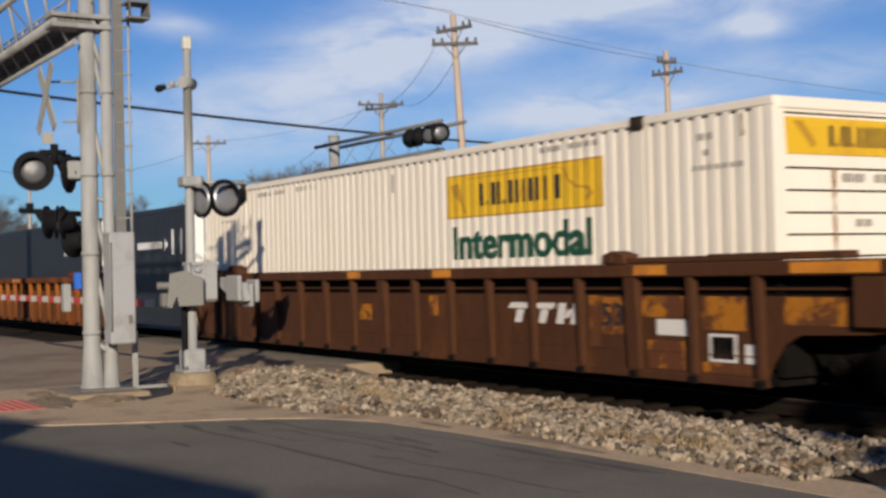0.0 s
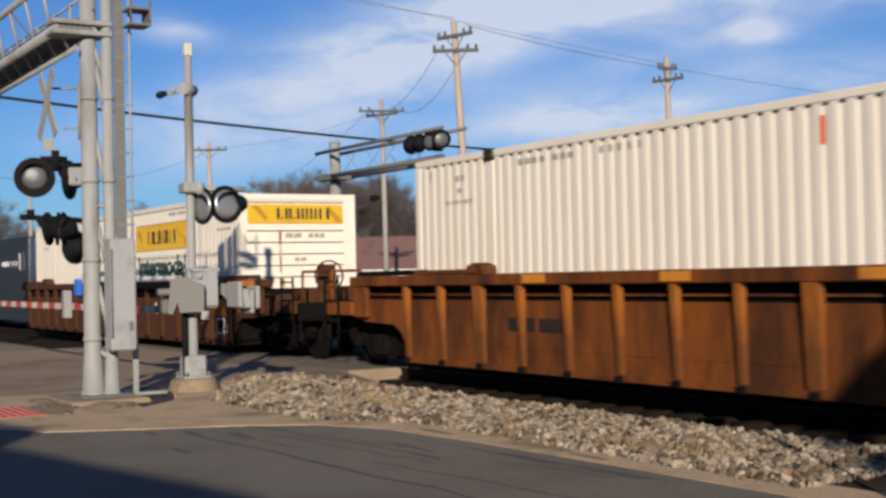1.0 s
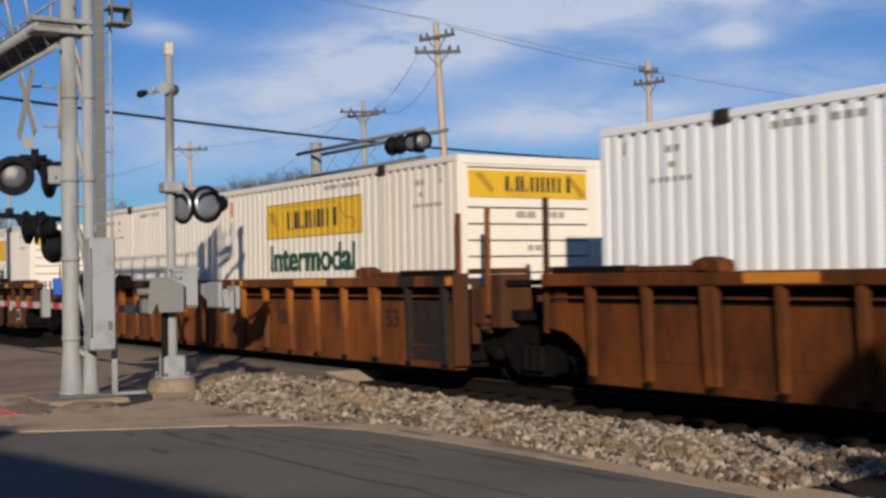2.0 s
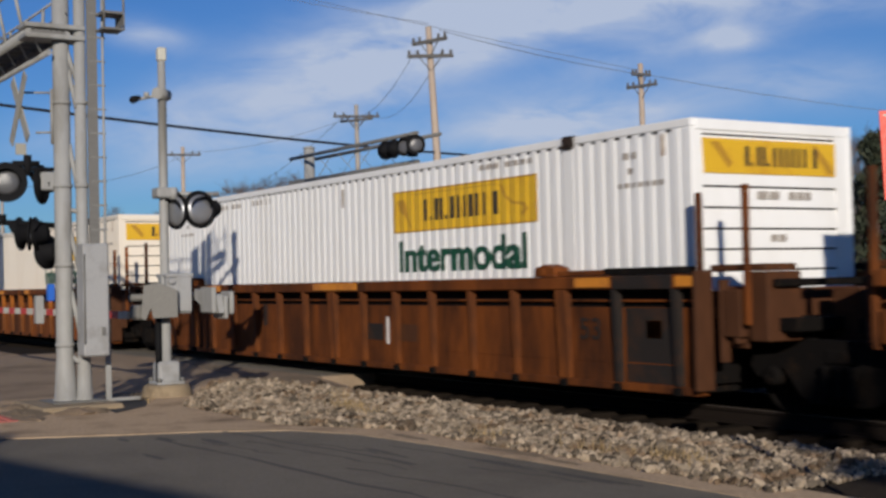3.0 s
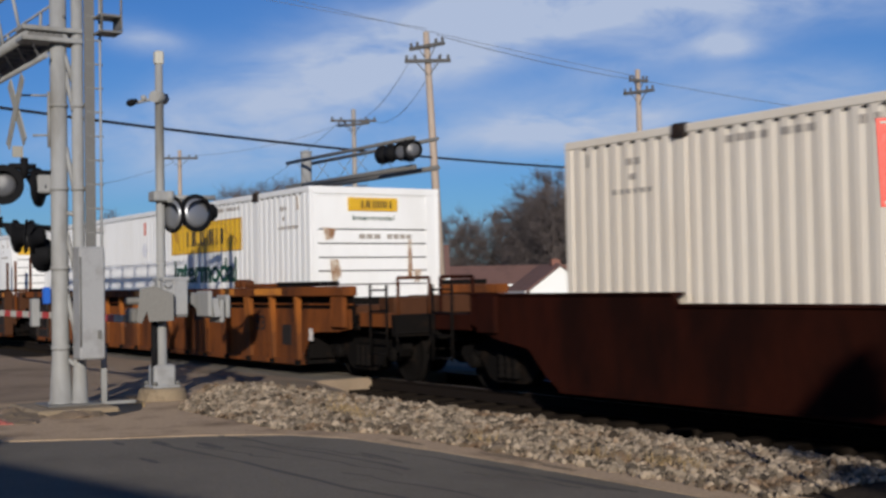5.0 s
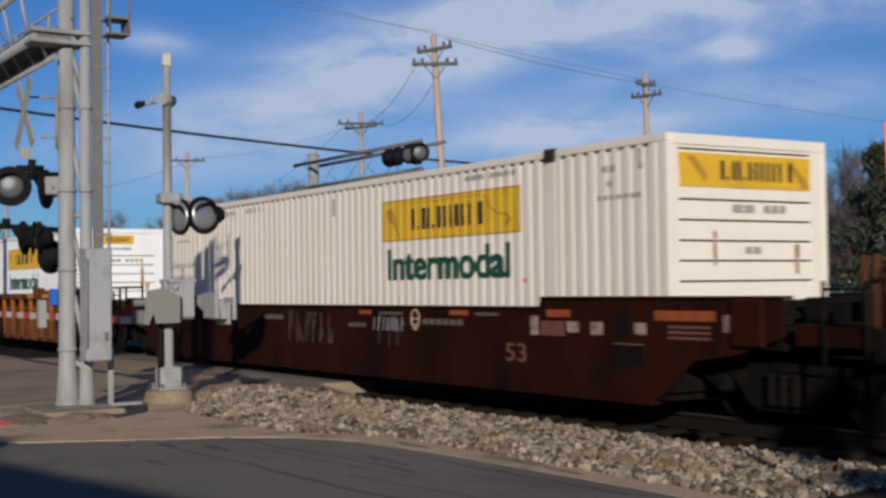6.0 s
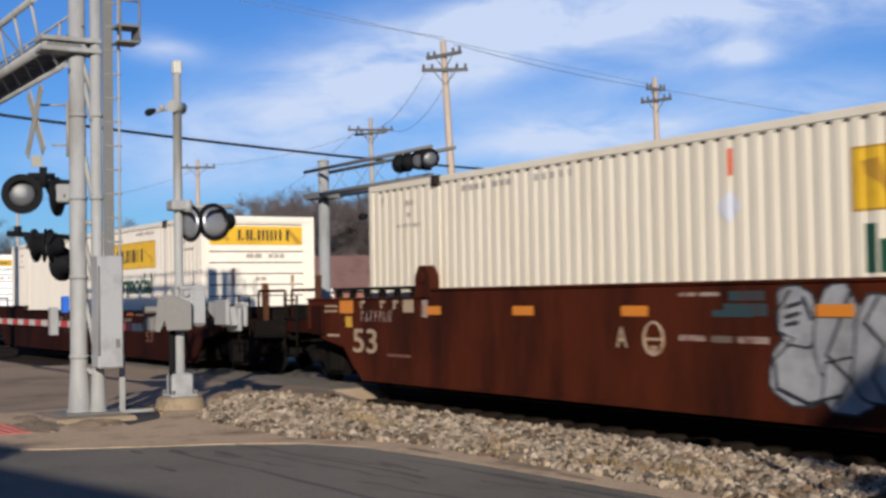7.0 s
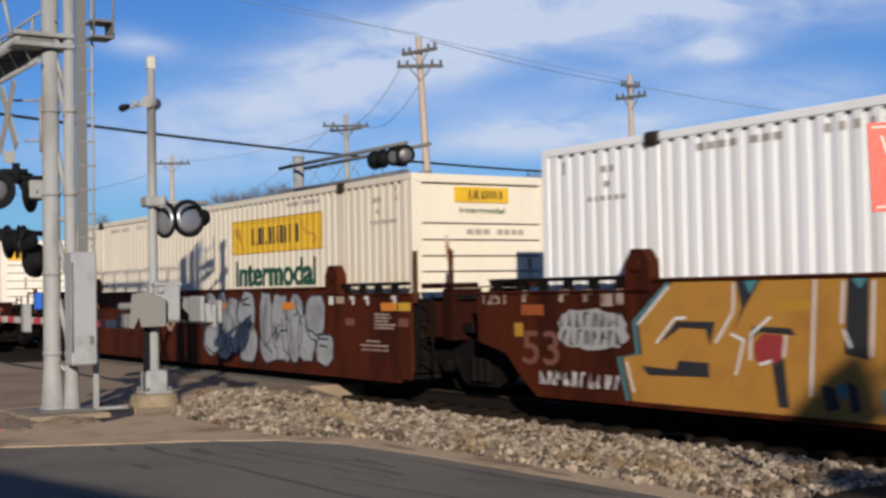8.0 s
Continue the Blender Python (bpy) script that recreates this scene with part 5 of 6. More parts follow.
        words=[("53", -0.18, 0.54, 0.42, 0.74, "rust_dim"), ("125T", -1.04, 1.28, 0.17, 0.58, "stencil_dim")]))
    sprayed(g, [blob(1.17, 0.99, 0.63, 0.235, 3, n=30, wob=0.09)], "spray_dim", 0.003, "pale sprayed patch")
    scrawl(g, 0.58, 1.76, 1.02, 1.18, 8, 0.017, "spray_black", 0.0045)
    scrawl(g, 0.6, 1.74, 0.81, 0.97, 8, 0.017, "spray_black", 0.0045)
    scrawl(g, 0.15, 1.71, 0.31, 0.47, 10, 0.014, "spray_white", 0.003)
    gold = [(1.86, 0.2), (1.72, 0.68), (2.04, 0.73), (1.99, 1.09), (2.55, 1.52), (9.5, 1.52), (9.9, 0.9), (9.4, 0.2)]
    sprayed(g, [[(x - 0.1, z) if x < 5 else (x, z) for x, z in gold]], "spray_teal", 0.003)
    sprayed(g, [[(x - 0.05, z) if x < 5 else (x, z) for x, z in gold]], "spray_black", 0.0038)
    sprayed(g, [gold], "spray_gold", 0.0046, "large gold sprayed letters")
    # black letter lines; the small shapes at x 4.55 and 4.86 paint in shadow
    sprayed(g, [[(2.3, 0.84), (2.6, 1.1), (3.18, 1.1), (3.1, 0.84), (3.04, 1.02), (2.66, 1.03)], [(2.03, 0.6), (2.57, 0.58), (2.62, 0.68), (3.08, 0.67), (3.08, 0.52), (2.14, 0.5)], [(3.49, 1.52), (3.82, 1.52), (3.6, 1.24), (3.42, 0.98), (3.56, 1.24)],
                [(3.62, 0.9), (3.7, 1.06), (4.2, 1.05), (4.26, 0.98), (3.8, 1.0)], [(4.1, 0.76), (4.16, 0.27), (4.02, 0.27), (3.95, 0.68)], [(4.9, 1.52), (5.15, 1.52), (5.11, 0.77), (4.84, 0.82)], [(4.55, 0.52), (4.72, 0.5), (4.78, 0.3), (4.62, 0.27)], [(4.86, 0.58), (4.98, 0.52), (5.02, 0.3), (4.9, 0.27)], [(5.9, 0.3), (6.2, 0.3), (6.1, 1.4), (5.95, 1.4)], [(6.9, 0.4), (7.6, 0.5), (7.5, 0.62), (6.9, 0.55)], [(7.9, 0.3), (8.1, 0.3), (8.3, 1.45), (8.05, 1.45)]], "spray_black", 0.0058)
    sprayed(g, [blob(3.92, 0.84, 0.21, 0.15, 9, wob=0.06, tilt=0.2)], "spray_red", 0.0070)
    sprayed(g, [[(3.6, 1.52), (3.78, 1.52), (3.68, 1.38)], [(4.95, 1.52), (5.12, 1.52), (5.04, 1.42)], [(4.74, 0.5), (4.84, 0.56), (4.86, 0.44), (4.8, 0.36)], [(5.25, 0.5), (5.42, 0.55), (5.4, 0.32), (5.28, 0.3)]], "spray_teal", 0.0070)
    white = [((2.28, 0.86), (2.58, 1.13)), ((2.58, 1.13), (2.75, 1.14)), ((3.46, 1.5), (3.44, 1.2)), ((3.44, 1.2), (3.18, 0.88)), ((3.4, 0.98), (3.58, 0.92)), ((3.58, 0.92), (3.46, 0.56)), ((3.66, 0.72), (3.68, 0.98)), ((3.68, 0.98), (3.95, 1.16)), ((4.14, 0.98), (4.1, 0.76)), ((3.78, 0.68), (3.94, 0.72)), ((4.52, 1.52), (4.43, 0.4)), ((4.86, 1.5), (4.82, 1.1)), ((5.2, 1.5), (5.15, 0.8)), ((1.98, 1.06), (2.5, 1.48)), ((1.78, 0.64), (1.9, 0.3)), ((4.84, 1.05), (4.92, 0.88))]
    sprayed(g, strokes(white, 0.016), "spray_white", 0.0082)
    sprayed(g, [rect(4.0, 4.45, 1.22, 1.32)], "ochre", 0.0052)
    well_car(-49.0, False, False, "orange", dict(bright=[(2, 3), (7, 8)]), "orange ribbed well car under black containers")


build_train()


# ---- signals at the crossing ----
def flasher(parent, at, face, mirror=False, r=0.25):
    """Round black light with target plate, hood and lens at a place, facing a way."""
    at, face = Vector(at), Vector(face).normalized()
    bm = bmesh.new()
    lathe(bm, at - face * 0.15, at + face * 0.02, [(0, 0.05), (0.15, 0.10), (0.85, 0.13), (0.88, r), (1.0, r)], 28)
    hd = part("light_head", bm, M["black"], parent, "black round light with a wide plate")
    bm = bmesh.new()
    q = face.to_track_quat("Z", "Y")
    a = []
    for t in (math.pi * k / 12 for k in range(13)):
        v = q @ Vector((0.165 * math.cos(t), 0.165 * math.sin(t), 0))
        a.append((at + v + face * 0.022, at + v + face * (0.05 + 0.10 * math.sin(t))))
    for (p0, p1), (q0, q1) in zip(a, a[1:]):
        bm.faces.new([bm.verts.new(p) for p in (p0, q0, q1, p1)])
    bmesh.ops.remove_doubles(bm, verts=bm.verts, dist=1e-5)
    bmesh.ops.solidify(bm, geom=bm.faces[:], thickness=0.006)
    part("hood", bm, M["black"], hd)
    bm = bmesh.new()
    rr = 0.155 if not mirror else 0.2
    lathe(bm, at + face * 0.018, at + face * 0.06, [(0, rr), (0.3, rr), (0.75, rr * 0.75), (0.95, rr * 0.35), (1.0, 0.02)], 24)
    part("lens", bm, M["mirror"] if mirror else M["lens"], hd, "glossy lens")


def crossbuck(parent, at, face_deg, size=1.2):
    for s in (-1, 1):
        bm = boxes((-size / 2, size / 2, -0.008, 0.008, -0.075, 0.075))
        bmesh.ops.transform(bm, matrix=pose(*at, 0, 0, face_deg) @ pose(0, 0.012 * s, 0, 0, 52 * s, 0), verts=bm.verts)
        part("blade", bm, M["sign_back"], parent, "weathered white sign blade, greyed for its unlit back")


def build_cantilever():
    g = thing("signal_cantilever", None, None, "grey steel signal gantry with truss arm over the road", "signal gantry")
    P1, P2 = (-16.3, 4.69), (-16.2, 4.9)
    for (x, y), r in ((P1, 0.108), (P2, 0.076)):
        bm = bmesh.new()
        lathe(bm, (x, y, 0.06), (x, y, 5.42), [(0, r * 1.5), (0.008, r * 1.5), (0.009, r * 1.3), (0.09, r * 1.08), (0.11, r), (1, r * 0.96)], 20)
        part("post", bm, M["galv"], g, "thick round grey steel post")
        for z in (0.75, 1.75, 2.75, 3.8):
            part("post_band", made(lathe, (x, y, z), (x, y, z + 0.05), [(0, r + 0.012), (1, r + 0.012)], 16), M["galv"], g)
    for z, dz in ((0.55, 0.08), (0.95, 0.5), (1.75, 0.45), (2.45, 0.02), (2.75, 0.55), (3.75, 0.5)):
        part("post_brace", tubes(((P1[0] + 0.04, P1[1] + 0.08, z + dz), (P2[0] + 0.02, P2[1] - 0.06, z), 0.03)), M["galv"], g)
    part("base_plate", boxes((-16.62, -15.95, 4.44, 5.12, 0.06, 0.085), bevel=0.008), M["grate"], g)
    # ladder
    lx, y0, y1 = -16.12, 4.965, 5.17
    part("ladder_rail", boxes((lx - 0.012, lx + 0.012, y0, y0 + 0.13, 0.9, 5.5)), M["grate"], g)
    part("ladder_rail", tubes(((lx, y1, 0.75), (lx, y1, 5.5), 0.017)), M["galv"], g)
    for k in range(15):
        part("rung", tubes(((lx, y0 + 0.03, 1.0 + k * 0.305), (lx, y1 + 0.03, 1.0 + k * 0.305), 0.013)), M["galv"], g)
    part("ladder_foot", boxes((lx - 0.03, lx + 0.01, y1 - 0.02, y1 + 0.05, 0.06, 0.78), (lx - 0.03, lx + 0.02, y1 - 0.02, y1 + 0.42, 0.045, 0.085), bevel=0.006), M["galv"], g, "pale angle iron foot of the ladder")
    # equipment box
    eb = part("equipment_box", boxes((-16.02, -15.72, 4.76, 5.08, 0.64, 2.03), bevel=0.02), M["silver"], g, "tall grey equipment box")
    part("latch", boxes((-15.72, -15.695, 4.98, 5.02, 0.9, 1.0)), M["grate"], eb)
    part("hinge", tubes(((-15.715, 4.77, 0.8), (-15.715, 4.77, 1.9), 0.012)), M["grate"], eb)
    part("blue_box", boxes((-16.4, -16.3, 4.49, 4.575, 1.33, 1.54), bevel=0.01), M["blue"], g, "small blue box on the post")
    part("meter_box", boxes((-16.5, -16.38, 4.36, 4.46, 1.05, 1.4), bevel=0.01), M["galv"], g)
    # arm with walkway out over the road
    x0, x1 = -16.15, -25.5
    for y, r in ((4.26, 0.06), (4.72, 0.055)):
        part("chord", tubes(((x0, y, 4.66), (x1, y, 4.66), r), seg=12), M["galv"], g)
    for k in range(5):
        part("walkway_slat", boxes((x1, x0, 4.33 + 0.07 * k, 4.37 + 0.07 * k, 4.70, 4.72)), M["grate"], g, "steel grating slat")
    for k in range(30):
        xa = x0 + (x1 - x0) * k / 29
        part("walkway_bearer", boxes((xa - 0.025, xa + 0.025, 4.28, 4.70, 4.65, 4.70)), M["grate"], g)
    part("lower_chord", tubes(((x0, 4.5, 4.43), (x1, 4.5, 4.43), 0.035), seg=10), M["galv"], g)
    for k in range(16):
        xa = x0 + (x1 - x0) * k / 15
        for y, r in ((4.28, 0.014), (4.7, 0.014)):
            part("truss_strut", tubes(((xa, y, 4.65), (xa - 0.3, 4.5, 4.45), r), seg=6), M["galv"], g)
    part("toe_board", boxes((x1, x0, 4.30, 4.312, 4.70, 4.80)), M["grate"], g)
    for y, z, r in ((4.14, 5.25, 0.045), (4.74, 5.2, 0.018)):
        part("handrail", tubes(((x0 - 0.1, y, z), (x1, y, z), r), seg=10), M["galv"], g)
        for k in range(11):
            xa = x0 - 0.25 + (x1 - x0) * k / 11
            part("rail_post", tubes(((xa, 4.26 if y < 4.5 else 4.72, 4.68), (xa, y, z), 0.022)), M["galv"], g)
            if y < 4.5 and k % 2:
                part("rail_brace", tubes(((xa, 4.26, 4.68), (xa - 0.85, y, z), 0.012), seg=6), M["grate"], g)
    part("mid_rail", tubes(((x0, 4.73, 4.95), (x1, 4.73, 4.95), 0.012), seg=6), M["grate"], g)
    part("clamp", boxes((-16.46, -16.1, 4.2, 4.95, 4.60, 4.66), (-16.46, -16.1, 4.2, 4.95, 4.73, 4.79), bevel=0.01), M["galv"], g)
    part("knee_brace", tubes(((-16.26, 4.72, 4.6), (-16.22, 4.86, 4.1), 0.03)), M["galv"], g)
    pl = part("landing", boxes((-16.12, -15.8, 5.08, 5.36, 4.92, 4.95), (-16.12, -15.8, 5.34, 5.36, 4.78, 4.92), (-16.12, -15.8, 5.08, 5.36, 4.72, 4.745)), M["grate"], g, "small ladder landing")
    part("landing_rail", tubes(*[((-15.82, y, 4.74), (-15.82, y, 5.4), 0.016) for y in (5.1, 5.35)], ((-15.82, 5.1, 5.25), (-15.82, 5.35, 5.25), 0.014)), M["grate"], pl)
    # sign and lights on the post
    crossbuck(g, (-16.44, 4.2, 3.74), 2, 1.02)
    part("sign_bracket", tubes(((-16.44, 4.22, 3.95), (-16.3, 4.6, 3.95), 0.014), ((-16.42, 4.4, 3.45), (-16.3, 4.6, 3.45), 0.014), ((-16.31, 4.57, 3.3), (-16.31, 4.57, 4.0), 0.02)), M["galv"], g)
    part("tracks_sign", boxes((-16.45, -16.43, 4.15, 4.28, 3.17, 3.31)), M["sign_back"], g)
    part("light_arm", tubes(((-16.45, 3.95, 2.98), (-16.3, 4.65, 2.98), 0.028), ((-16.38, 4.28, 2.9), (-16.38, 4.28, 3.16), 0.05), ((-16.42, 4.1, 3.05), (-16.36, 4.42, 3.05), 0.04)), M["black"], g)
    flasher(g, (-16.42, 4.03, 2.82), (0.96, -0.28, 0.0))
    flasher(g, (-16.45, 4.48, 2.80), (-0.6, -0.8, 0.0))
    part("junction_box", boxes((-16.5, -16.3, 4.43, 4.6, 2.72, 2.95), bevel=0.02), M["galv"], g)
    part("light_arm", tubes(((-16.47, 3.85, 2.33), (-16.35, 4.6, 2.28), 0.035), ((-16.45, 3.98, 2.3), (-16.45, 3.98, 2.42), 0.05)), M["black"], g)
    for y, f in ((4.20, (-0.55, -0.83, -0.05)), (4.40, (-0.5, -0.85, -0.05)), (4.3, (0.35, 0.9, -0.05))):
        flasher(g, (-16.43, y, 2.18), f, r=0.21)
    flasher(g, (-16.52, 4.55, 1.95), (-0.85, -0.5, 0), r=0.22)
    part("red_light", made(lathe, (-16.35, 4.22, 2.17), (-16.31, 4.21, 2.17), [(0, 0.07), (0.6, 0.06), (1, 0.02)], 14), M["red_lens"], g)
    ft = thing("gantry_footing", boxes((-17.0, -15.55, 4.2, 5.2, -0.3, 0.06), bevel=0.03), M["footing"], "stained concrete footing under the gantry", "footing")


def build_gate():
    x, y = -16.86, 6.22
    thing("mast_footing", made(lathe, (x, y, -0.3), (x, y, 0.16), [(0, 0.36), (0.66, 0.345), (0.9, 0.32), (1.0, 0.29)], 14), M["footing"], "tan concrete footing of the gate mast", "footing")
    g = thing("crossing_gate", None, None, "silver gate mast with lights and a lowered striped arm", "crossing gate")
    bm = bmesh.new()
    lathe(bm, (x, y, 0.16), (x, y, 4.55), [(0, 0.12), (0.012, 0.12), (0.0122, 0.066), (0.6, 0.061), (0.9, 0.059), (0.901, 0.076), (0.91, 0.076), (0.911, 0.055), (1, 0.053)], 18)
    part("mast", bm, M["galv"], g, "round silver-painted steel mast")
    part("mast_cap", boxes((x - 0.06, x + 0.06, y - 0.06, y + 0.06, 4.55, 4.74), bevel=0.02), M["sign_white"], g)
    part("base_casting", boxes((x - 0.14, x + 0.14, y - 0.15, y + 0.15, 0.16, 0.47), bevel=0.03), M["silver"], g, "cast base of the mast")
    part("base_flange", boxes((x - 0.19, x + 0.19, y - 0.19, y + 0.19, 0.158, 0.2), bevel=0.01), M["silver"], g)
    for dx in (-0.16, 0.16):
        for dy in (-0.16, 0.16):
            part("bolt", made(lathe, (x + dx, y + dy, 0.2), (x + dx, y + dy, 0.25), [(0, 0.03), (1, 0.03)], 6), M["grate"], g)
    part("bell_arm", tubes(((x, y, 4.1), (x - 0.08, y - 0.32, 4.02), 0.022), ((x - 0.05, y - 0.2, 4.05), (x - 0.05, y - 0.2, 4.12), 0.04), ((x - 0.09, y + 0.1, 4.1), (x + 0.09, y - 0.1, 4.1), 0.085)), M["galv"], g)
    part("bell", made(lathe, (x - 0.07, y - 0.28, 4.05), (x - 0.1, y - 0.42, 4.0), [(0, 0.03), (0.5, 0.05), (0.8, 0.05), (1, 0.02)], 14), M["black"], g)
    part("light_arm", tubes(((x, y, 2.74), (x + 0.12, y + 0.75, 2.74), 0.035), ((x + 0.1, y + 0.1, 2.66), (x + 0.1, y + 0.1, 2.82), 0.06)), M["galv"], g)
    part("light_clamp", boxes((x - 0.12, x + 0.14, y - 0.13, y + 0.16, 2.68, 2.82), bevel=0.02), M["galv"], g)
    flasher(g, (x + 0.10, y + 0.15, 2.5), (0.25, -0.96, 0.0), mirror=True, r=0.25)
    flasher(g, (x + 0.20, y + 0.43, 2.52), (0.97, 0.2, 0.05), mirror=True, r=0.26)
    part("light_head", made(lathe, (x - 0.1, y + 0.65, 2.55), (x - 0.05, y + 0.85, 2.55), [(0, 0.13), (0.7, 0.12), (1, 0.06)], 14), M["black"], g)
    # gate machine
    mc = part("gate_machine", boxes((x - 0.2, x + 0.18, y - 0.035, y + 0.32, 1.11, 1.64), bevel=0.025), M["silver"], g, "silver gate drive housing")
    part("cover", boxes((x + 0.18, x + 0.20, y + 0.1, y + 0.30, 1.14, 1.61), bevel=0.008), M["silver"], mc)
    part("lid", boxes((x - 0.22, x + 0.2, y - 0.05, y + 0.335, 1.6, 1.655), bevel=0.012), M["silver"], mc)
    part("knob", made(lathe, (x + 0.18, y + 0.02, 1.55), (x + 0.23, y + 0.02, 1.55), [(0, 0.05), (1, 0.04)], 12), M["silver"], mc)
    bm = bmesh.new()
    poly_y(bm, [(-0.29, 1.5), (-0.1, 1.535), (0.15, 1.42), (0.15, 1.07), (-0.17, 1.06), (-0.2, 1.2), (-0.27, 1.04), (-0.33, 1.06)], -0.05, 0.05)
    bmesh.ops.transform(bm, matrix=pose(x + 0.26, y - 0.08, 0, 0, 0, 62), verts=bm.verts)
    part("arm_support", bm, M["grate"], g, "dull grey cast arm support")
    part("arm_support", boxes((x - 0.25, x + 0.05, y - 0.42, y - 0.3, 1.04, 1.24), bevel=0.03), M["grate"], g)
    bm = bmesh.new()
    poly_y(bm, [(x + 0.2, 1.44), (x + 0.95, 1.36), (x + 1.05, 1.12), (x + 0.7, 1.1), (x + 0.2, 1.3)], y + 0.34, y + 0.42)
    part("counterweight_arm", bm, M["galv"], g)
    for y0, x0, x1, z0, z1 in ((0.28, 0.55, 0.98, 1.12, 1.46), (0.43, 0.62, 1.02, 1.04, 1.34), (0.52, 0.66, 1.0, 1.1, 1.4)):
        part("counterweight", boxes((x + x0, x + x1, y + y0, y + y0 + 0.06, z0, z1), bevel=0.015), M["galv"], g, "grey counterweight plate")
    part("shaft", tubes(((x, y - 0.5, 1.34), (x, y + 0.58, 1.34), 0.05)), M["grate"], g)
    k, xa = 0, x - 0.3
    while xa > -27.0:
        m = "stripe_red" if k % 2 else "sign_white"
        part("arm_stripe", boxes((xa - 0.4, xa, y - 0.43, y - 0.39, 1.05 + 0.001 * k, 1.15 + 0.001 * k)), M[m], g)
        xa -= 0.4
        k += 1
    part("conduit", tubes(((x + 0.02, y - 0.115, 0.2), (x + 0.02, y - 0.115, 1.12), 0.045)), M["black"], g)


def build_far_cantilever():
    g = thing("far_cantilever", None, None, "white-grey signal gantry beyond the track with lights", "signal gantry")
    x, y = -29.98, 15.0
    bm = bmesh.new()
    lathe(bm, (x, y, -0.2), (x, y, 4.95), [(0, 0.2), (0.03, 0.2), (0.031, 0.15), (1, 0.14)], 16)
    part("post", bm, M["galv"], g)
    part("post_cap", made(lathe, (x, y, 4.95), (x, y, 5.02), [(0, 0.16), (0.6, 0.15), (1, 0.05)], 16), M["galv"], g)
    for yy in (y - 0.3, y + 0.3):
        for z, r in ((4.72, 0.045), (4.08, 0.06)):
            part("chord", tubes(((x - 0.5, yy, z), (-24.1, yy, z), r)), M["grate"], g)
        for k in range(5):
            xa = x + 1.0 * k
            part("truss_web", tubes(((xa, yy, 4.08 if k % 2 else 4.72), (xa + 1.0, yy, 4.72 if k % 2 else 4.08), 0.008), seg=6), M["galv"], g)
    part("clamp", boxes((x - 0.45, x + 0.4, y - 0.36, y + 0.36, 4.0, 4.14)), M["grate"], g)
    for xx, f in ((-25.15, (-0.5, 0.85, 0)), (-24.8, (-0.3, 0.95, 0)), (-24.3, (0.5, -0.85, 0)), (-23.85, (0.95, -0.3, 0))):
        flasher(g, (xx, y - 0.5, 4.43), f, r=0.215)
    part("head_bracket", boxes((-25.2, -23.8, y - 0.45, y - 0.35, 4.36, 4.5), (-24.2, -24.1, y - 0.5, y - 0.3, 4.2, 4.66)), M["black"], g)


def build_sign():
    s = thing("wrong_way_sign", None, None, "red rectangular road sign with a white letter on a steel post", "road sign")
    c = Vector((-4.38, 5.46, 2.07))
    turn = 55
    def placed(bm):
        bmesh.ops.transform(bm, matrix=Matrix.Translation(c) @ pose(0, 0, 0, 0, -2, turn), verts=bm.verts)
        return bm
    part("panel", placed(boxes((0.0, 0.76, -0.004, 0.004, -0.23, 0.23), bevel=0.002)), M["sign_red"], s)
    part("border", placed(boxes((0.02, 0.74, -0.0065, -0.0045, 0.2, 0.212), (0.02, 0.74, -0.0065, -0.0045, -0.212, -0.2))), M["sign_white"], s)
    part("lettering", placed(moved(written("W", 0.13, 0.13, 0.02), 0.06, -0.007, 0.03)), M["sign_white"], s)
    part("post", placed(boxes((0.36, 0.41, 0.006, 0.04, -2.3, 0.3))), M["grate"], s)


build_cantilever()
build_gate()
build_far_cantilever()
build_sign()


# ---- poles and wires ----
def utility_pole(x, y, top, arms, lean=0.0, turn=25, paint="pole", r=0.16):
    p = thing("utility_pole", None, None, "tall weathered wooden utility pole with crossarms", "utility pole", "utility poles")
    p.matrix_basis = pose(x, y, -0.2, 0, 0, 58) @ pose(0, 0, 0, 0, lean, 0)
    bm = bmesh.new()
    lathe(bm, (0, 0, 0), (0, 0, top + 0.2), [(0, r), (0.5, r * 0.88), (1, r * 0.7)], 12)
    part("shaft", bm, M[paint], p)
    for z, half, *own in arms:
        turn = own[0] if own else turn
        c, s = math.cos(radians(turn)), math.sin(radians(turn))
        bm = boxes((-half, half, -0.06, 0.06, z - 0.06, z + 0.06))
        bmesh.ops.transform(bm, matrix=pose(0, -0.15, 0.2, 0, 0, turn), verts=bm.verts)
        a = part("crossarm", bm, M["pole_grey"], p)
        for u in (-0.92, -0.55, 0.55, 0.92):
            part("insulator", made(lathe, (half * u * c, half * u * s - 0.15, z + 0.26), (half * u * c, half * u * s - 0.15, z + 0.42), [(0, 0.03), (0.3, 0.06), (0.6, 0.04), (0.8, 0.06), (1, 0.03)], 8), M["pole_grey"], a)
        part("brace", tubes(((half * 0.5 * c, half * 0.5 * s - 0.15, z + 0.16), (0, -0.1, z - 0.35), 0.02), ((-half * 0.5 * c, -half * 0.5 * s - 0.15, z + 0.16), (0, -0.1, z - 0.35), 0.02), seg=6), M["pole_grey"], a)
    return p


utility_pole(-39.62, 25.32, 10.75, [(10.2, 0.75, -34), (9.66, 0.85, 14)], lean=-2.6)
utility_pole(-61.4, 33.7, 11.1, [(10.45, 1.25, 12), (10.25, 1.0, -30)], lean=-0.4, paint="pole_pale")
utility_pole(-42.75, 37.7, 10.75, [(9.75, 0.75, -40), (10.25, 0.5, 30)], lean=-0.6)
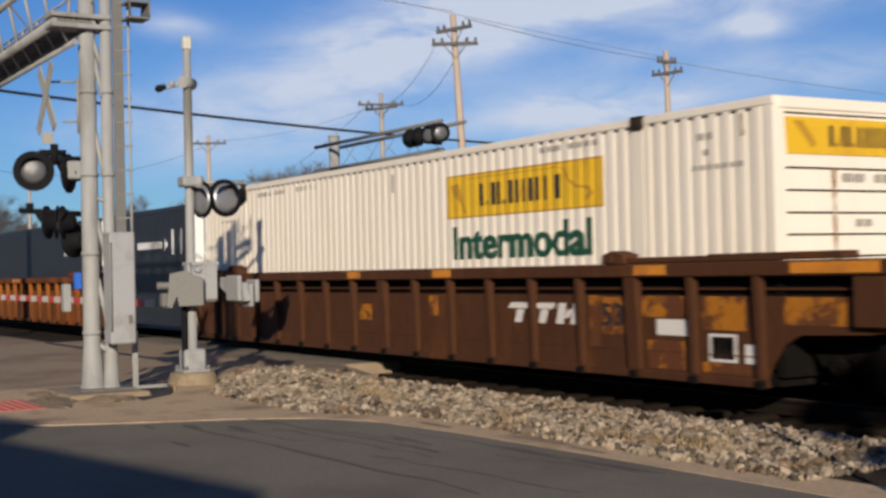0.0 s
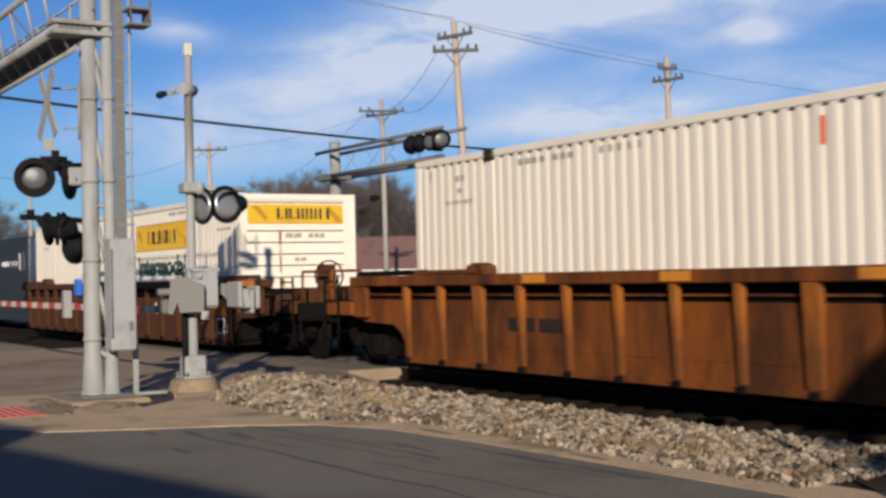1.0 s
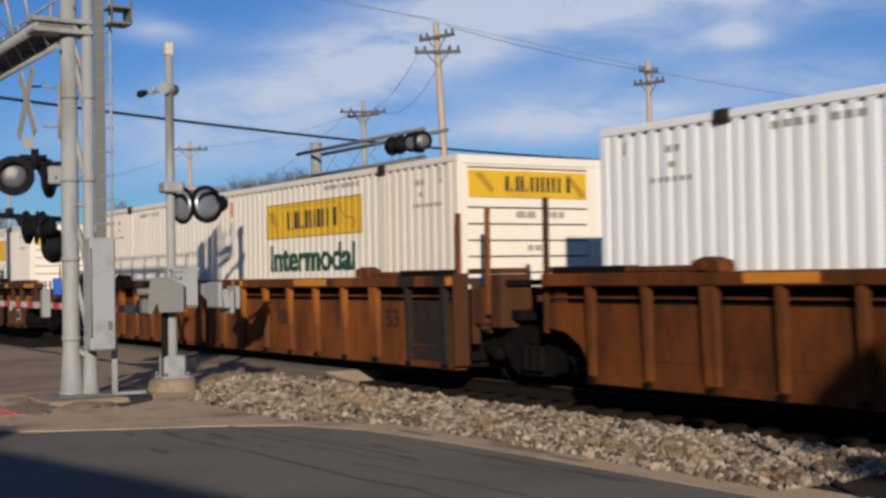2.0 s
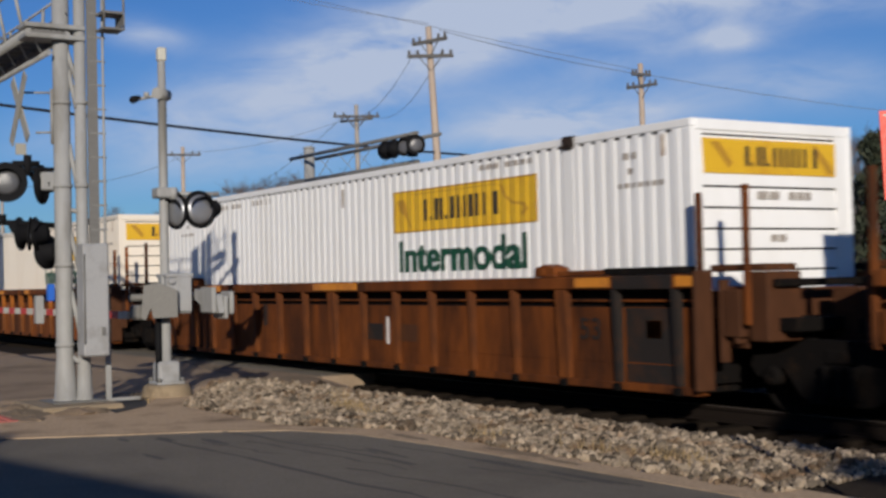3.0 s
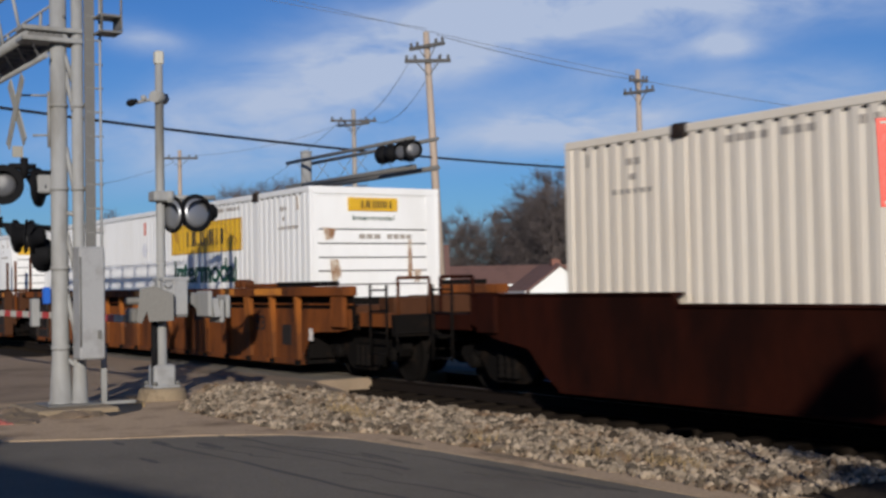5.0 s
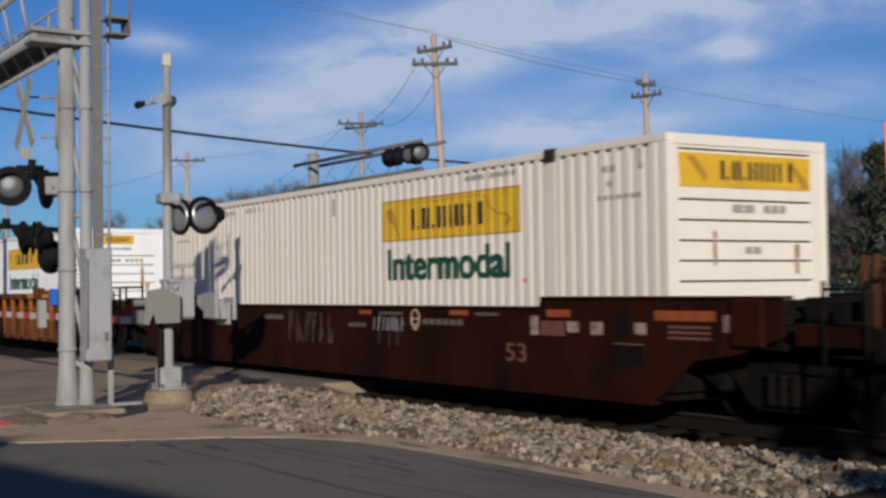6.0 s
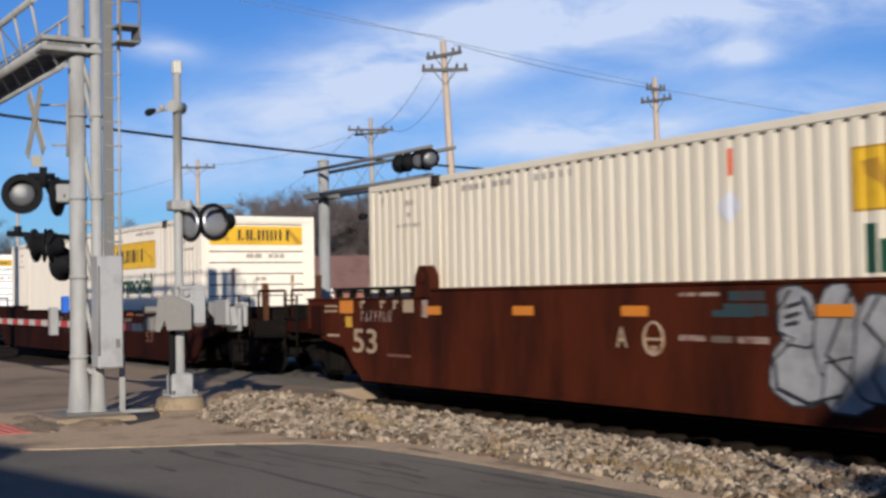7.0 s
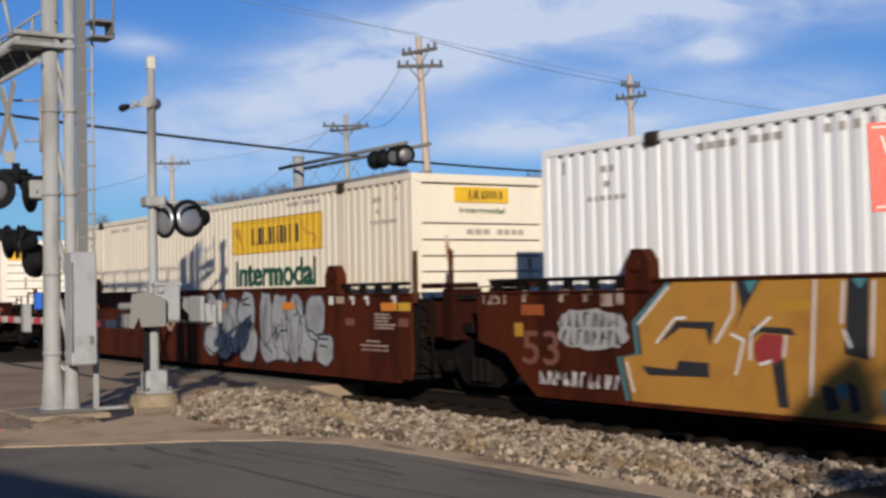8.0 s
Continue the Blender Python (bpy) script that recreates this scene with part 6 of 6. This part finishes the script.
utility_pole(-74.65, 28.8, 9.95, [(9.45, 1.1)], turn=10)
utility_pole(-74.0, 17.9, 7.6, [], paint="pole_pale", r=0.12)


def strung(name, a, b, sag, r, m, label, n=14):
    a, b = Vector(a), Vector(b)
    bm = bmesh.new()
    pts = [a.lerp(b, k / n) - Vector((0, 0, 4 * sag * (k / n) * (1 - k / n))) for k in range(n + 1)]
    q = (b - a).to_track_quat("Z", "Y")
    rings = [[bm.verts.new(p + q @ Vector((r * math.cos(t), r * math.sin(t), 0))) for t in (1.0472 * k for k in range(6))] for p in pts]
    for u, v in zip(rings, rings[1:]):
        for k in range(6):
            bm.faces.new((u[k], u[(k + 1) % 6], v[(k + 1) % 6], v[k])).smooth = True
    return thing(name, bm, M[m], label, "cable", "overhead cables")


def ray_at(az, el, dist):
    a, e = radians(az), math.tan(radians(el))
    return (-dist * math.sin(a), dist * math.cos(a), 1.48 + dist * e)


utility_pole(*ray_at(79.5, 0, 36)[:2], 7.0, [], paint="pole_pale")
utility_pole(*ray_at(83.0, 0, 44)[:2], 14.2, [(13.6, 0.9)])
strung("overhead_cable", ray_at(79.5, 8.1, 36), (-42.75, 37.7, 6.3), 0.3, 0.045, "cable", "thick black sagging cable across the road")
strung("overhead_cable", ray_at(83.0, 16.0, 44), (-40.0, 25.0, 10.9), 0.35, 0.010, "wire", "thin grey overhead wire")
strung("overhead_cable", ray_at(83.0, 16.2, 44.5), (-43.0, 37.6, 10.5), 0.2, 0.010, "wire", "thin grey overhead wire")
strung("overhead_cable", (-39.6, 25.2, 10.6), (-42.5, 38.0, 10.2), 0.15, 0.013, "wire", "thin grey overhead wire")
strung("overhead_cable", (-42.5, 38.0, 10.2), (-38.0, 80.0, 9.5), 0.9, 0.013, "wire", "thin grey overhead wire")
strung("overhead_cable", (-40.4, 24.6, 9.9), (-61.9, 33.2, 10.6), 0.9, 0.011, "wire", "thin grey overhead wire")
strung("overhead_cable", (-39.4, 25.2, 9.9), (-60.9, 34.2, 10.6), 1.1, 0.011, "wire", "thin grey overhead wire")
strung("overhead_cable", (-61.9, 33.2, 10.6), (-120.0, 48.0, 9.5), 1.2, 0.013, "wire", "thin grey overhead wire")
strung("overhead_cable", (-74.65, 28.8, 9.6), (-61.4, 33.7, 10.6), 0.5, 0.011, "wire", "thin grey overhead wire")
strung("overhead_cable", (-74.65, 28.8, 9.4), ray_at(78, 4.6, 60), 0.9, 0.011, "wire", "thin grey overhead wire")

pl = thing("pole_lamp", None, None, "small black lamp clamped to a utility pole", "lamp")
part("arm", tubes(((-61.4, 33.6, 6.0), (-61.66, 33.3, 5.95), 0.03)), M["pole_grey"], pl)
part("head", made(lathe, (-61.5, 33.42, 5.8), (-61.8, 33.0, 5.72), [(0, 0.1), (0.5, 0.2), (1, 0.16)], 12), M["black"], pl)
lamp = thing("street_lamp", None, None, "small white street lamp on a long thin arm", "street lamp")
lx, ly, lz = ray_at(45.05, 5.05, 57)
part("arm", tubes(((-42.75, 37.7, 6.0), (lx - 0.8, ly - 0.8, lz + 0.1), 0.025), ((lx - 0.8, ly - 0.8, lz + 0.1), (lx, ly, lz), 0.025)), M["wire"], lamp)
part("head", made(lathe, (lx, ly, lz - 0.14), (lx, ly, lz + 0.14), [(0, 0.06), (0.3, 0.2), (0.6, 0.22), (1, 0.08)], 12), M["siding"], lamp)


# ---- trees ----
def crown_mesh(seed, height, wide):
    """Limbs and a haze of fine twigs that fill an uneven round crown."""
    rng = random.Random(seed)
    vs, fs = [], []

    def seg(a, b, ra, rb):
        d = (b - a).normalized()
        u = d.orthogonal().normalized()
        w = d.cross(u)
        k = len(vs)
        for p, r in ((a, ra), (b, rb)):
            for t in (0, 2.094, 4.189):
                vs.append(p + (u * math.cos(t) + w * math.sin(t)) * r)
        fs.extend(((k, k + 1, k + 4, k + 3), (k + 1, k + 2, k + 5, k + 4), (k + 2, k, k + 3, k + 5)))

    lobes = [rng.uniform(0, 6.283) for _ in range(3)]

    def reach(a, e):
        """How far the crown goes out at a bearing and a rise."""
        return 1 + 0.16 * math.sin(2 * a + lobes[0]) + 0.12 * math.sin(5 * a + 3 * e + lobes[1]) + 0.10 * math.sin(7 * e + lobes[2])

    mid = Vector((0, 0, 0.52 * height))
    for k in range(46):
        a, e = rng.uniform(0, 6.283), rng.uniform(-0.5, 1.45)
        tip = mid + Vector((wide * math.cos(a) * math.cos(e), wide * math.sin(a) * math.cos(e), 0.47 * height * math.sin(e))) * reach(a, e) * 0.86
        p = Vector((0, 0, height * rng.uniform(0.16, 0.42)))
        r = 0.085
        steps = 6
        for i in range(steps):
            q = p.lerp(tip, 1 / (steps - i)) + Vector((rng.gauss(0, 0.18), rng.gauss(0, 0.18), rng.gauss(0.10, 0.12)))
            seg(p, q, r, r * 0.72)
            r *= 0.72
            for _ in range(4 + 3 * i):
                d = ((q - mid).normalized() + Vector((rng.gauss(0, 0.75), rng.gauss(0, 0.75), rng.gauss(0.25, 0.6)))).normalized()
                ln = rng.uniform(0.4, 1.3)
                b = q + d * ln
                seg(q, b, max(r * 0.5, 0.012), 0.008)
                for _ in range(3):
                    c = q.lerp(b, rng.uniform(0.3, 1.0))
                    seg(c, c + (d + Vector((rng.gauss(0, 0.6), rng.gauss(0, 0.6), rng.gauss(0.1, 0.5)))).normalized() * rng.uniform(0.25, 0.7), 0.009, 0.005)
            p = q
    me = bpy.data.meshes.new("crown")
    me.from_pydata([v[:] for v in vs], [], fs)
    me.materials.append(M["bark"])
    return me, max(v.z for v in vs)


def bare_tree(seed, height, wide):
    me, top = crown_mesh(seed, height, wide)
    t = thing("bare_tree", None, None, "leafless grey-brown tree with dense fine twigs", "tree", "bare trees along the horizon")
    k = height / top
    part("crown", me, None, t).scale = (k, k, k)
    part("trunk", made(lathe, (0, 0, -0.4), (0, 0, height * 0.42), [(0, 0.3), (0.2, 0.22), (1, 0.1)], 10), M["bark"], t)
    return t


def evergreen(x, y, h, wide, seed, label):
    ev = thing("evergreen_tree", None, None, label, "tree")
    part("trunk", made(lathe, (x, y, -0.2), (x, y, h * 0.85), [(0, 0.18), (1, 0.04)], 8), M["bark"], ev)
    rs = np.random.RandomState(seed)
    vs, fs = [], []
    for k in range(4200):
        z = rs.uniform(0.5, h)
        r = wide * (1.15 - z / h) * rs.uniform(0.15, 1.0) ** 0.6 * (0.75 + 0.4 * math.sin(z * 4.1 + 2))
        a = rs.uniform(0, 6.283)
        r *= 1 + 0.35 * math.sin(3 * a + z)
        c = np.array([x + r * math.cos(a), y + r * math.sin(a), z + 0.25 * r])
        d1, d2 = rs.normal(0, 0.10, 3), rs.normal(0, 0.10, 3)
        d1[2] += 0.08
        i = len(vs)
        vs += [tuple(c - d1), tuple(c + d2), tuple(c + d1 * 1.6)]
        fs.append((i, i + 1, i + 2))
    me = bpy.data.meshes.new("crown")
    me.from_pydata(vs, [], fs)
    me.materials.append(M["needle"])
    part("crown", me, None, ev)


def build_trees():
    kinds = [bare_tree(3, 10, 3.6), bare_tree(8, 10, 4.2), bare_tree(15, 10, 3.2), bare_tree(21, 10, 3.8)]
    spots = [(76.5, 120, 8), (77.8, 105, 9), (75.2, 125, 7), (72.0, 118, 9), (70.8, 125, 8), (69.6, 110, 9.5), (68.5, 115, 10), (67.4, 118, 10), (66.3, 120, 11), (65.3, 125, 11), (64.2, 120, 10), (63.0, 110, 11), (61.8, 112, 11.5), (60.8, 105, 10.5),
             (59.5, 120, 9), (58.0, 125, 9.5), (56.6, 125, 10), (55.2, 130, 11.5), (54.0, 125, 12.5), (52.8, 120, 13.5), (51.8, 118, 14.5), (50.8, 115, 14.2), (49.9, 118, 14.5), (48.9, 120, 14), (47.9, 120, 12.5), (47.0, 122, 12), (46.0, 124, 11), (45.0, 126, 10), (44.0, 128, 9), (43.0, 120, 8.5), (42.0, 115, 9), (41.0, 125, 9), (40.0, 118, 8.5), (38.8, 110, 10),
             (66.2, 128, 12.5), (65.5, 132, 13), (64.6, 130, 13), (63.8, 126, 12.5), (62.8, 130, 12), (61.6, 128, 11.5), (60.6, 126, 11), (65.9, 102, 10.5), (65.0, 106, 11.5), (64.4, 100, 11), (63.5, 104, 11), (62.4, 108, 10.5), (61.3, 110, 10), (53.4, 150, 14), (51.3, 150, 15), (49.4, 148, 15), (47.3, 150, 13), (45.5, 150, 11), (43.5, 150, 10), (62.4, 140, 11), (68.0, 145, 11), (66.8, 150, 12), (40.5, 140, 10), (40.6, 64, 8.6), (41.9, 66, 5.4), (39.2, 60, 7.6), (42.9, 70, 4.6), (52.3, 112, 14.6), (51.2, 126, 15.4), (50.2, 110, 15), (49.3, 126, 15), (53.2, 128, 13.4), (48.3, 112, 13.2)]
    rng = random.Random(2)
    for k, (az, d, h) in enumerate(spots):
        x, y, _ = ray_at(az, 0, d)
        h *= 0.84 if 46.5 < az < 56 else 1.0
        t = kinds[k] if k < 4 else copy_thing(kinds[k % 4], Matrix())
        t.matrix_basis = pose(x, y, -0.2, 0, 0, rng.uniform(0, 360)) @ Matrix.Diagonal((h / 10 * rng.uniform(0.9, 1.2), h / 10 * rng.uniform(0.9, 1.2), h / 10 * rng.uniform(0.95, 1.03), 1))
    # low brush behind the houses
    rs = np.random.RandomState(4)
    vs, fs = [], []
    for k in range(46000):
        az, d = rs.uniform(36, 80), rs.uniform(112, 150)
        if k % 6 == 0:
            az, d = rs.uniform(36, 44), rs.uniform(85, 112)
        x, y, _ = ray_at(az, 0, d)
        h = (2.0 + 5.6 * rs.rand() ** 1.4) * (0.72 + 0.28 * math.sin(az * 1.1 - 0.6) + 0.12 * math.sin(az * 4.3))
        lean = rs.normal(0, 0.5, 2)
        i = len(vs)
        vs += [(x - 0.05, y, -0.2), (x + 0.05, y, -0.2), (x + lean[0], y + lean[1], h), (x + 0.5 * lean[0] + rs.normal(0, 0.4), y, h * 0.8), (x + 0.3 * lean[0], y, h * 0.4), (x + 0.3 * lean[0] + 0.05, y, h * 0.42)]
        fs += [(i, i + 1, i + 2), (i + 4, i + 5, i + 3)]
    me = bpy.data.meshes.new("brush")
    me.from_pydata(vs, [], fs)
    me.materials.append(M["bark"])
    thing("brush", me, None, "dense leafless brush along the far edge", "brush", kind="stuff")
    evergreen(*ray_at(39.0, 0, 52)[:2], 6.6, 2.3, 9, "dark green ragged evergreen beside the houses")
    shade_tree()


# added out of view, only for the shadow it throws on car and stones
def shade_tree():
    ev = thing("street_tree", None, None, "unseen evergreen added to cast shade on the car and stones", "tree")
    part("trunk", made(lathe, (7.3, 1.0, -0.2), (7.1, 1.0, 6.4), [(0, 0.2), (0.6, 0.13), (1, 0.05)], 10), M["bark"], ev)
    rs = np.random.RandomState(14)
    # flat leaf triangles, laid out so that their shadows get the wanted outline
    boughs = [((5.85, 5.52), (6.56, 6.12), (6.72, 5.55), 7000), ((5.9, 5.3), (6.6, 5.3), (5.5, 4.6), 1300), ((4.3, 3.98), (4.98, 4.36), (5.6, 4.4), 1400),
              ((4.3, 3.98), (5.6, 4.4), (5.6, 4.05), 1500), ((4.56, 4.7), (4.95, 4.52), (4.56, 4.48), 500)]
    for (ax, az), (bx, bz), (cx, cz), count in boughs:
        vs, fs = [], []
        for _ in range(count):
            u, v = rs.rand(2)
            if u + v > 1:
                u, v = 1 - u, 1 - v
            p = np.array([ax + u * (bx - ax) + v * (cx - ax), 1.0 + rs.normal(0, 0.025), az + u * (bz - az) + v * (cz - az)])
            d1, d2 = rs.normal(0, 0.035, 3), rs.normal(0, 0.035, 3)
            i = len(vs)
            vs += [tuple(p - d1), tuple(p + d2), tuple(p + d1 * 1.5)]
            fs.append((i, i + 1, i + 2))
        me = bpy.data.meshes.new("bough")
        me.from_pydata(vs, [], fs)
        me.materials.append(M["needle"])
        part("bough", me, None, ev)
        part("limb", tubes(((7.2, 1.0, min(6.2, (az + bz) / 2 + 0.6)), ((ax + bx + cx) / 3, 1.0, (az + bz + cz) / 3), 0.035, 0.015), seg=6), M["bark"], ev)


build_trees()


# ---- houses beyond the track ----
def house(at, turn, w, d, wall_h, ridge_h, wall, gable, label):
    h = thing("house", None, None, label, "house")
    h.matrix_basis = pose(at[0], at[1], -0.2, 0, 0, turn)
    part("wall", boxes((-w / 2, w / 2, -d / 2, d / 2, 0, wall_h)), M[wall], h)
    bm = bmesh.new()
    for s in (-1, 1):
        x = s * w / 2
        poly = [(x, -d / 2, wall_h), (x, d / 2, wall_h), (x, 0, ridge_h)]
        a = [bm.verts.new(p) for p in poly]
        b = [bm.verts.new((p[0] - s * 0.15, p[1], p[2])) for p in poly]
        bm.faces.new(a), bm.faces.new(b[::-1])
    part("gable", bm, M[gable], h)
    bm = bmesh.new()
    o = 0.35
    k = (ridge_h - wall_h) / (d / 2)
    for s in (-1, 1):
        q = [(-w / 2 - o, s * (d / 2 + o), wall_h - o * k), (w / 2 + o, s * (d / 2 + o), wall_h - o * k), (w / 2 + o, 0, ridge_h), (-w / 2 - o, 0, ridge_h)]
        lo = [bm.verts.new(p) for p in q]
        hi = [bm.verts.new((p[0], p[1], p[2] + 0.14)) for p in q]
        bm.faces.new(lo), bm.faces.new(hi)
        for i in range(4):
            bm.faces.new((lo[i], lo[(i + 1) % 4], hi[(i + 1) % 4], hi[i]))
    bmesh.ops.recalc_face_normals(bm, faces=bm.faces)
    rf = part("roof", bm, M["roof"], h)
    part("gutter", boxes((-w / 2 - o, w / 2 + o, -d / 2 - o - 0.1, -d / 2 - o, wall_h - o * k - 0.06, wall_h - o * k + 0.1)), M["siding"], h, "white eaves gutter")
    part("chimney", boxes((w * 0.2, w * 0.2 + 0.5, -0.25, 0.25, ridge_h - 0.5, ridge_h + 0.5)), M["brick"], rf)
    for x in (-w * 0.3, w * 0.05, w * 0.32):
        win = part("window", boxes((x - 0.5, x + 0.5, -d / 2 - 0.05, -d / 2 - 0.005, 0.9, wall_h - 0.5)), M["siding"], h)
        part("pane", boxes((x - 0.42, x + 0.42, -d / 2 - 0.06, -d / 2 - 0.052, 0.98, wall_h - 0.58)), M["glass"], win)
    return h


def build_far():
    x, y, _ = ray_at(53.9, 0, 108)
    house((x, y), 54, 13, 7, 1.7, 3.1, "brick", "brick", "low brick house with a brown shingle roof")
    x, y, _ = ray_at(52.75, 0, 98)
    house((x, y), -20, 5, 4.6, 1.3, 3.0, "siding", "siding", "small white gabled house with a brown roof")
    x, y, _ = ray_at(61.0, 0, 95)
    house((x, y), 58, 12, 7, 2.3, 4.5, "brick", "brick", "low dark-roofed brick house behind the pole")
    x, y, _ = ray_at(41.2, 0, 62)
    house((x, y), 30, 5, 5, 1.9, 2.9, "siding_grey", "siding_grey", "grey-sided house with a dark roof")
    x, y, _ = ray_at(43.0, 0, 56)
    s = thing("utility_shed", None, None, "flat grey-green metal cabinet beyond the track", "cabinet")
    s.matrix_basis = pose(x, y, -0.2, 0, 0, 45)
    part("body", boxes((-1.3, 1.3, -0.5, 0.5, 0, 1.75), bevel=0.04), M["siding_grey"], s)
    part("lid", boxes((-1.36, 1.36, -0.56, 0.56, 1.754, 1.85), bevel=0.03), M["siding_grey"], s)
    x, y, z = ray_at(49.3, 0, 88)
    b = thing("price_sign", None, None, "white and blue lettered sign board on posts", "sign board")
    b.matrix_basis = pose(x, y, 0, 0, 0, 50)
    part("panel", boxes((-1.02, 1.02, -0.15, 0.15, 3.3, 5.2), bevel=0.03), M["sign_grey"], b)
    part("stripe", boxes((-1.04, -0.8, -0.17, 0.17, 3.2, 5.25)), M["blue"], b, "blue edge panel")
    part("text_bars", boxes((-0.6, 0.8, -0.165, -0.154, 4.3, 4.4), (-0.6, 0.6, -0.165, -0.154, 4.0, 4.08), (-0.3, 0.5, -0.165, -0.154, 4.6, 4.9)), M["grey_ink"], b)
    part("dark_panel", boxes((-0.6, 0.9, -0.17, -0.155, 3.35, 3.8)), M["panel_dark"], b)
    for k in (-0.7, 0.7):
        part("post", boxes((k - 0.1, k + 0.1, -0.1, 0.1, -0.2, 3.3)), M["pole_grey"], b)
    # dry weeds at the edge of the stones
    rs = np.random.RandomState(6)
    vs, fs = [], []
    for cx, cy, n in ((-13.4, 7.15, 160), (-12.9, 7.0, 120), (-14.6, 7.7, 60), (-7.7, 7.0, 140), (-8.6, 6.9, 90), (-10.0, 6.75, 60), (-16.4, 5.7, 40)):
        for _ in range(n):
            px, py = cx + rs.normal(0, 0.22), cy + rs.normal(0, 0.08)
            h, a = rs.uniform(0.05, 0.16), rs.uniform(0, 6.28)
            dx, dy = rs.normal(0, 0.06, 2)
            i = len(vs)
            vs += [(px - 0.005 * math.cos(a), py - 0.005 * math.sin(a), 0), (px + 0.005 * math.cos(a), py + 0.005 * math.sin(a), 0), (px + dx, py + dy, h)]
            fs.append((i, i + 1, i + 2))
    me = bpy.data.meshes.new("dry_weeds")
    me.from_pydata(vs, [], fs)
    me.materials.append(M["dry_grass"])
    thing("dry_weeds", me, None, "tufts of dry tan weeds at the stone edge", "weeds", kind="stuff")
    # the building behind the camera whose eave shades the street
    bb = thing("street_building", None, None, "long plain brick building along the street", "building")
    along = Vector((1, 0.2, 0)).normalized()
    back = Vector((along.y, -along.x, 0))
    # end of the shadow on the street, height and length of each wing
    for sx, sy, hgt, run in ((-8.2, 3.53, 5.0, 30.0), (-13.4, 3.36, 5.47, 24.0)):
        k = hgt / TO_SUN.z
        b = Vector((sx + TO_SUN.x * k, sy + TO_SUN.y * k, 0))
        corners = [b - along * run, b, b + back * 8, b - along * run + back * 8]
        part("wing", made(poly_z, [(p.x, p.y) for p in corners], -0.2, hgt), M["brick"], bb)


build_far()


# ---- motion ----
UNEVEN = [(0.0, -0.05), (1.0, -0.03), (1.5, -0.02), (3.0, 0.08), (3.5, -0.15), (4.0, -0.05), (4.5, 0.03), (6.0, 0.01), (7.0, 0.06), (7.5, 0.15), (7.8, 0.04), (8.0, -0.32)]


def travelled(t):
    """Metres that the train has run by t: a steady speed with slight surges."""
    for (t0, d0), (t1, d1) in zip(UNEVEN, UNEVEN[1:]):
        if t <= t1 + 1e-6:
            return 14.367 * t + 0.00588 * t * t + d0 + (d1 - d0) * (t - t0) / (t1 - t0)


def motions():
    times = [0.5 * k for k in range(16)] + [7.8, 8.0]
    for ob, s0 in MOVING:
        walk(ob, [(t, pose(s0 - travelled(t), TRACK, 0)) for t in times])
    ticks = [k / FPS for k in range(8 * FPS + 1)]
    for ob, x in WHEELS:
        walk(ob, [(t, pose(x, 0, 0.42, 0, -math.degrees(travelled(t) / 0.425), 0)) for t in ticks])


motions()
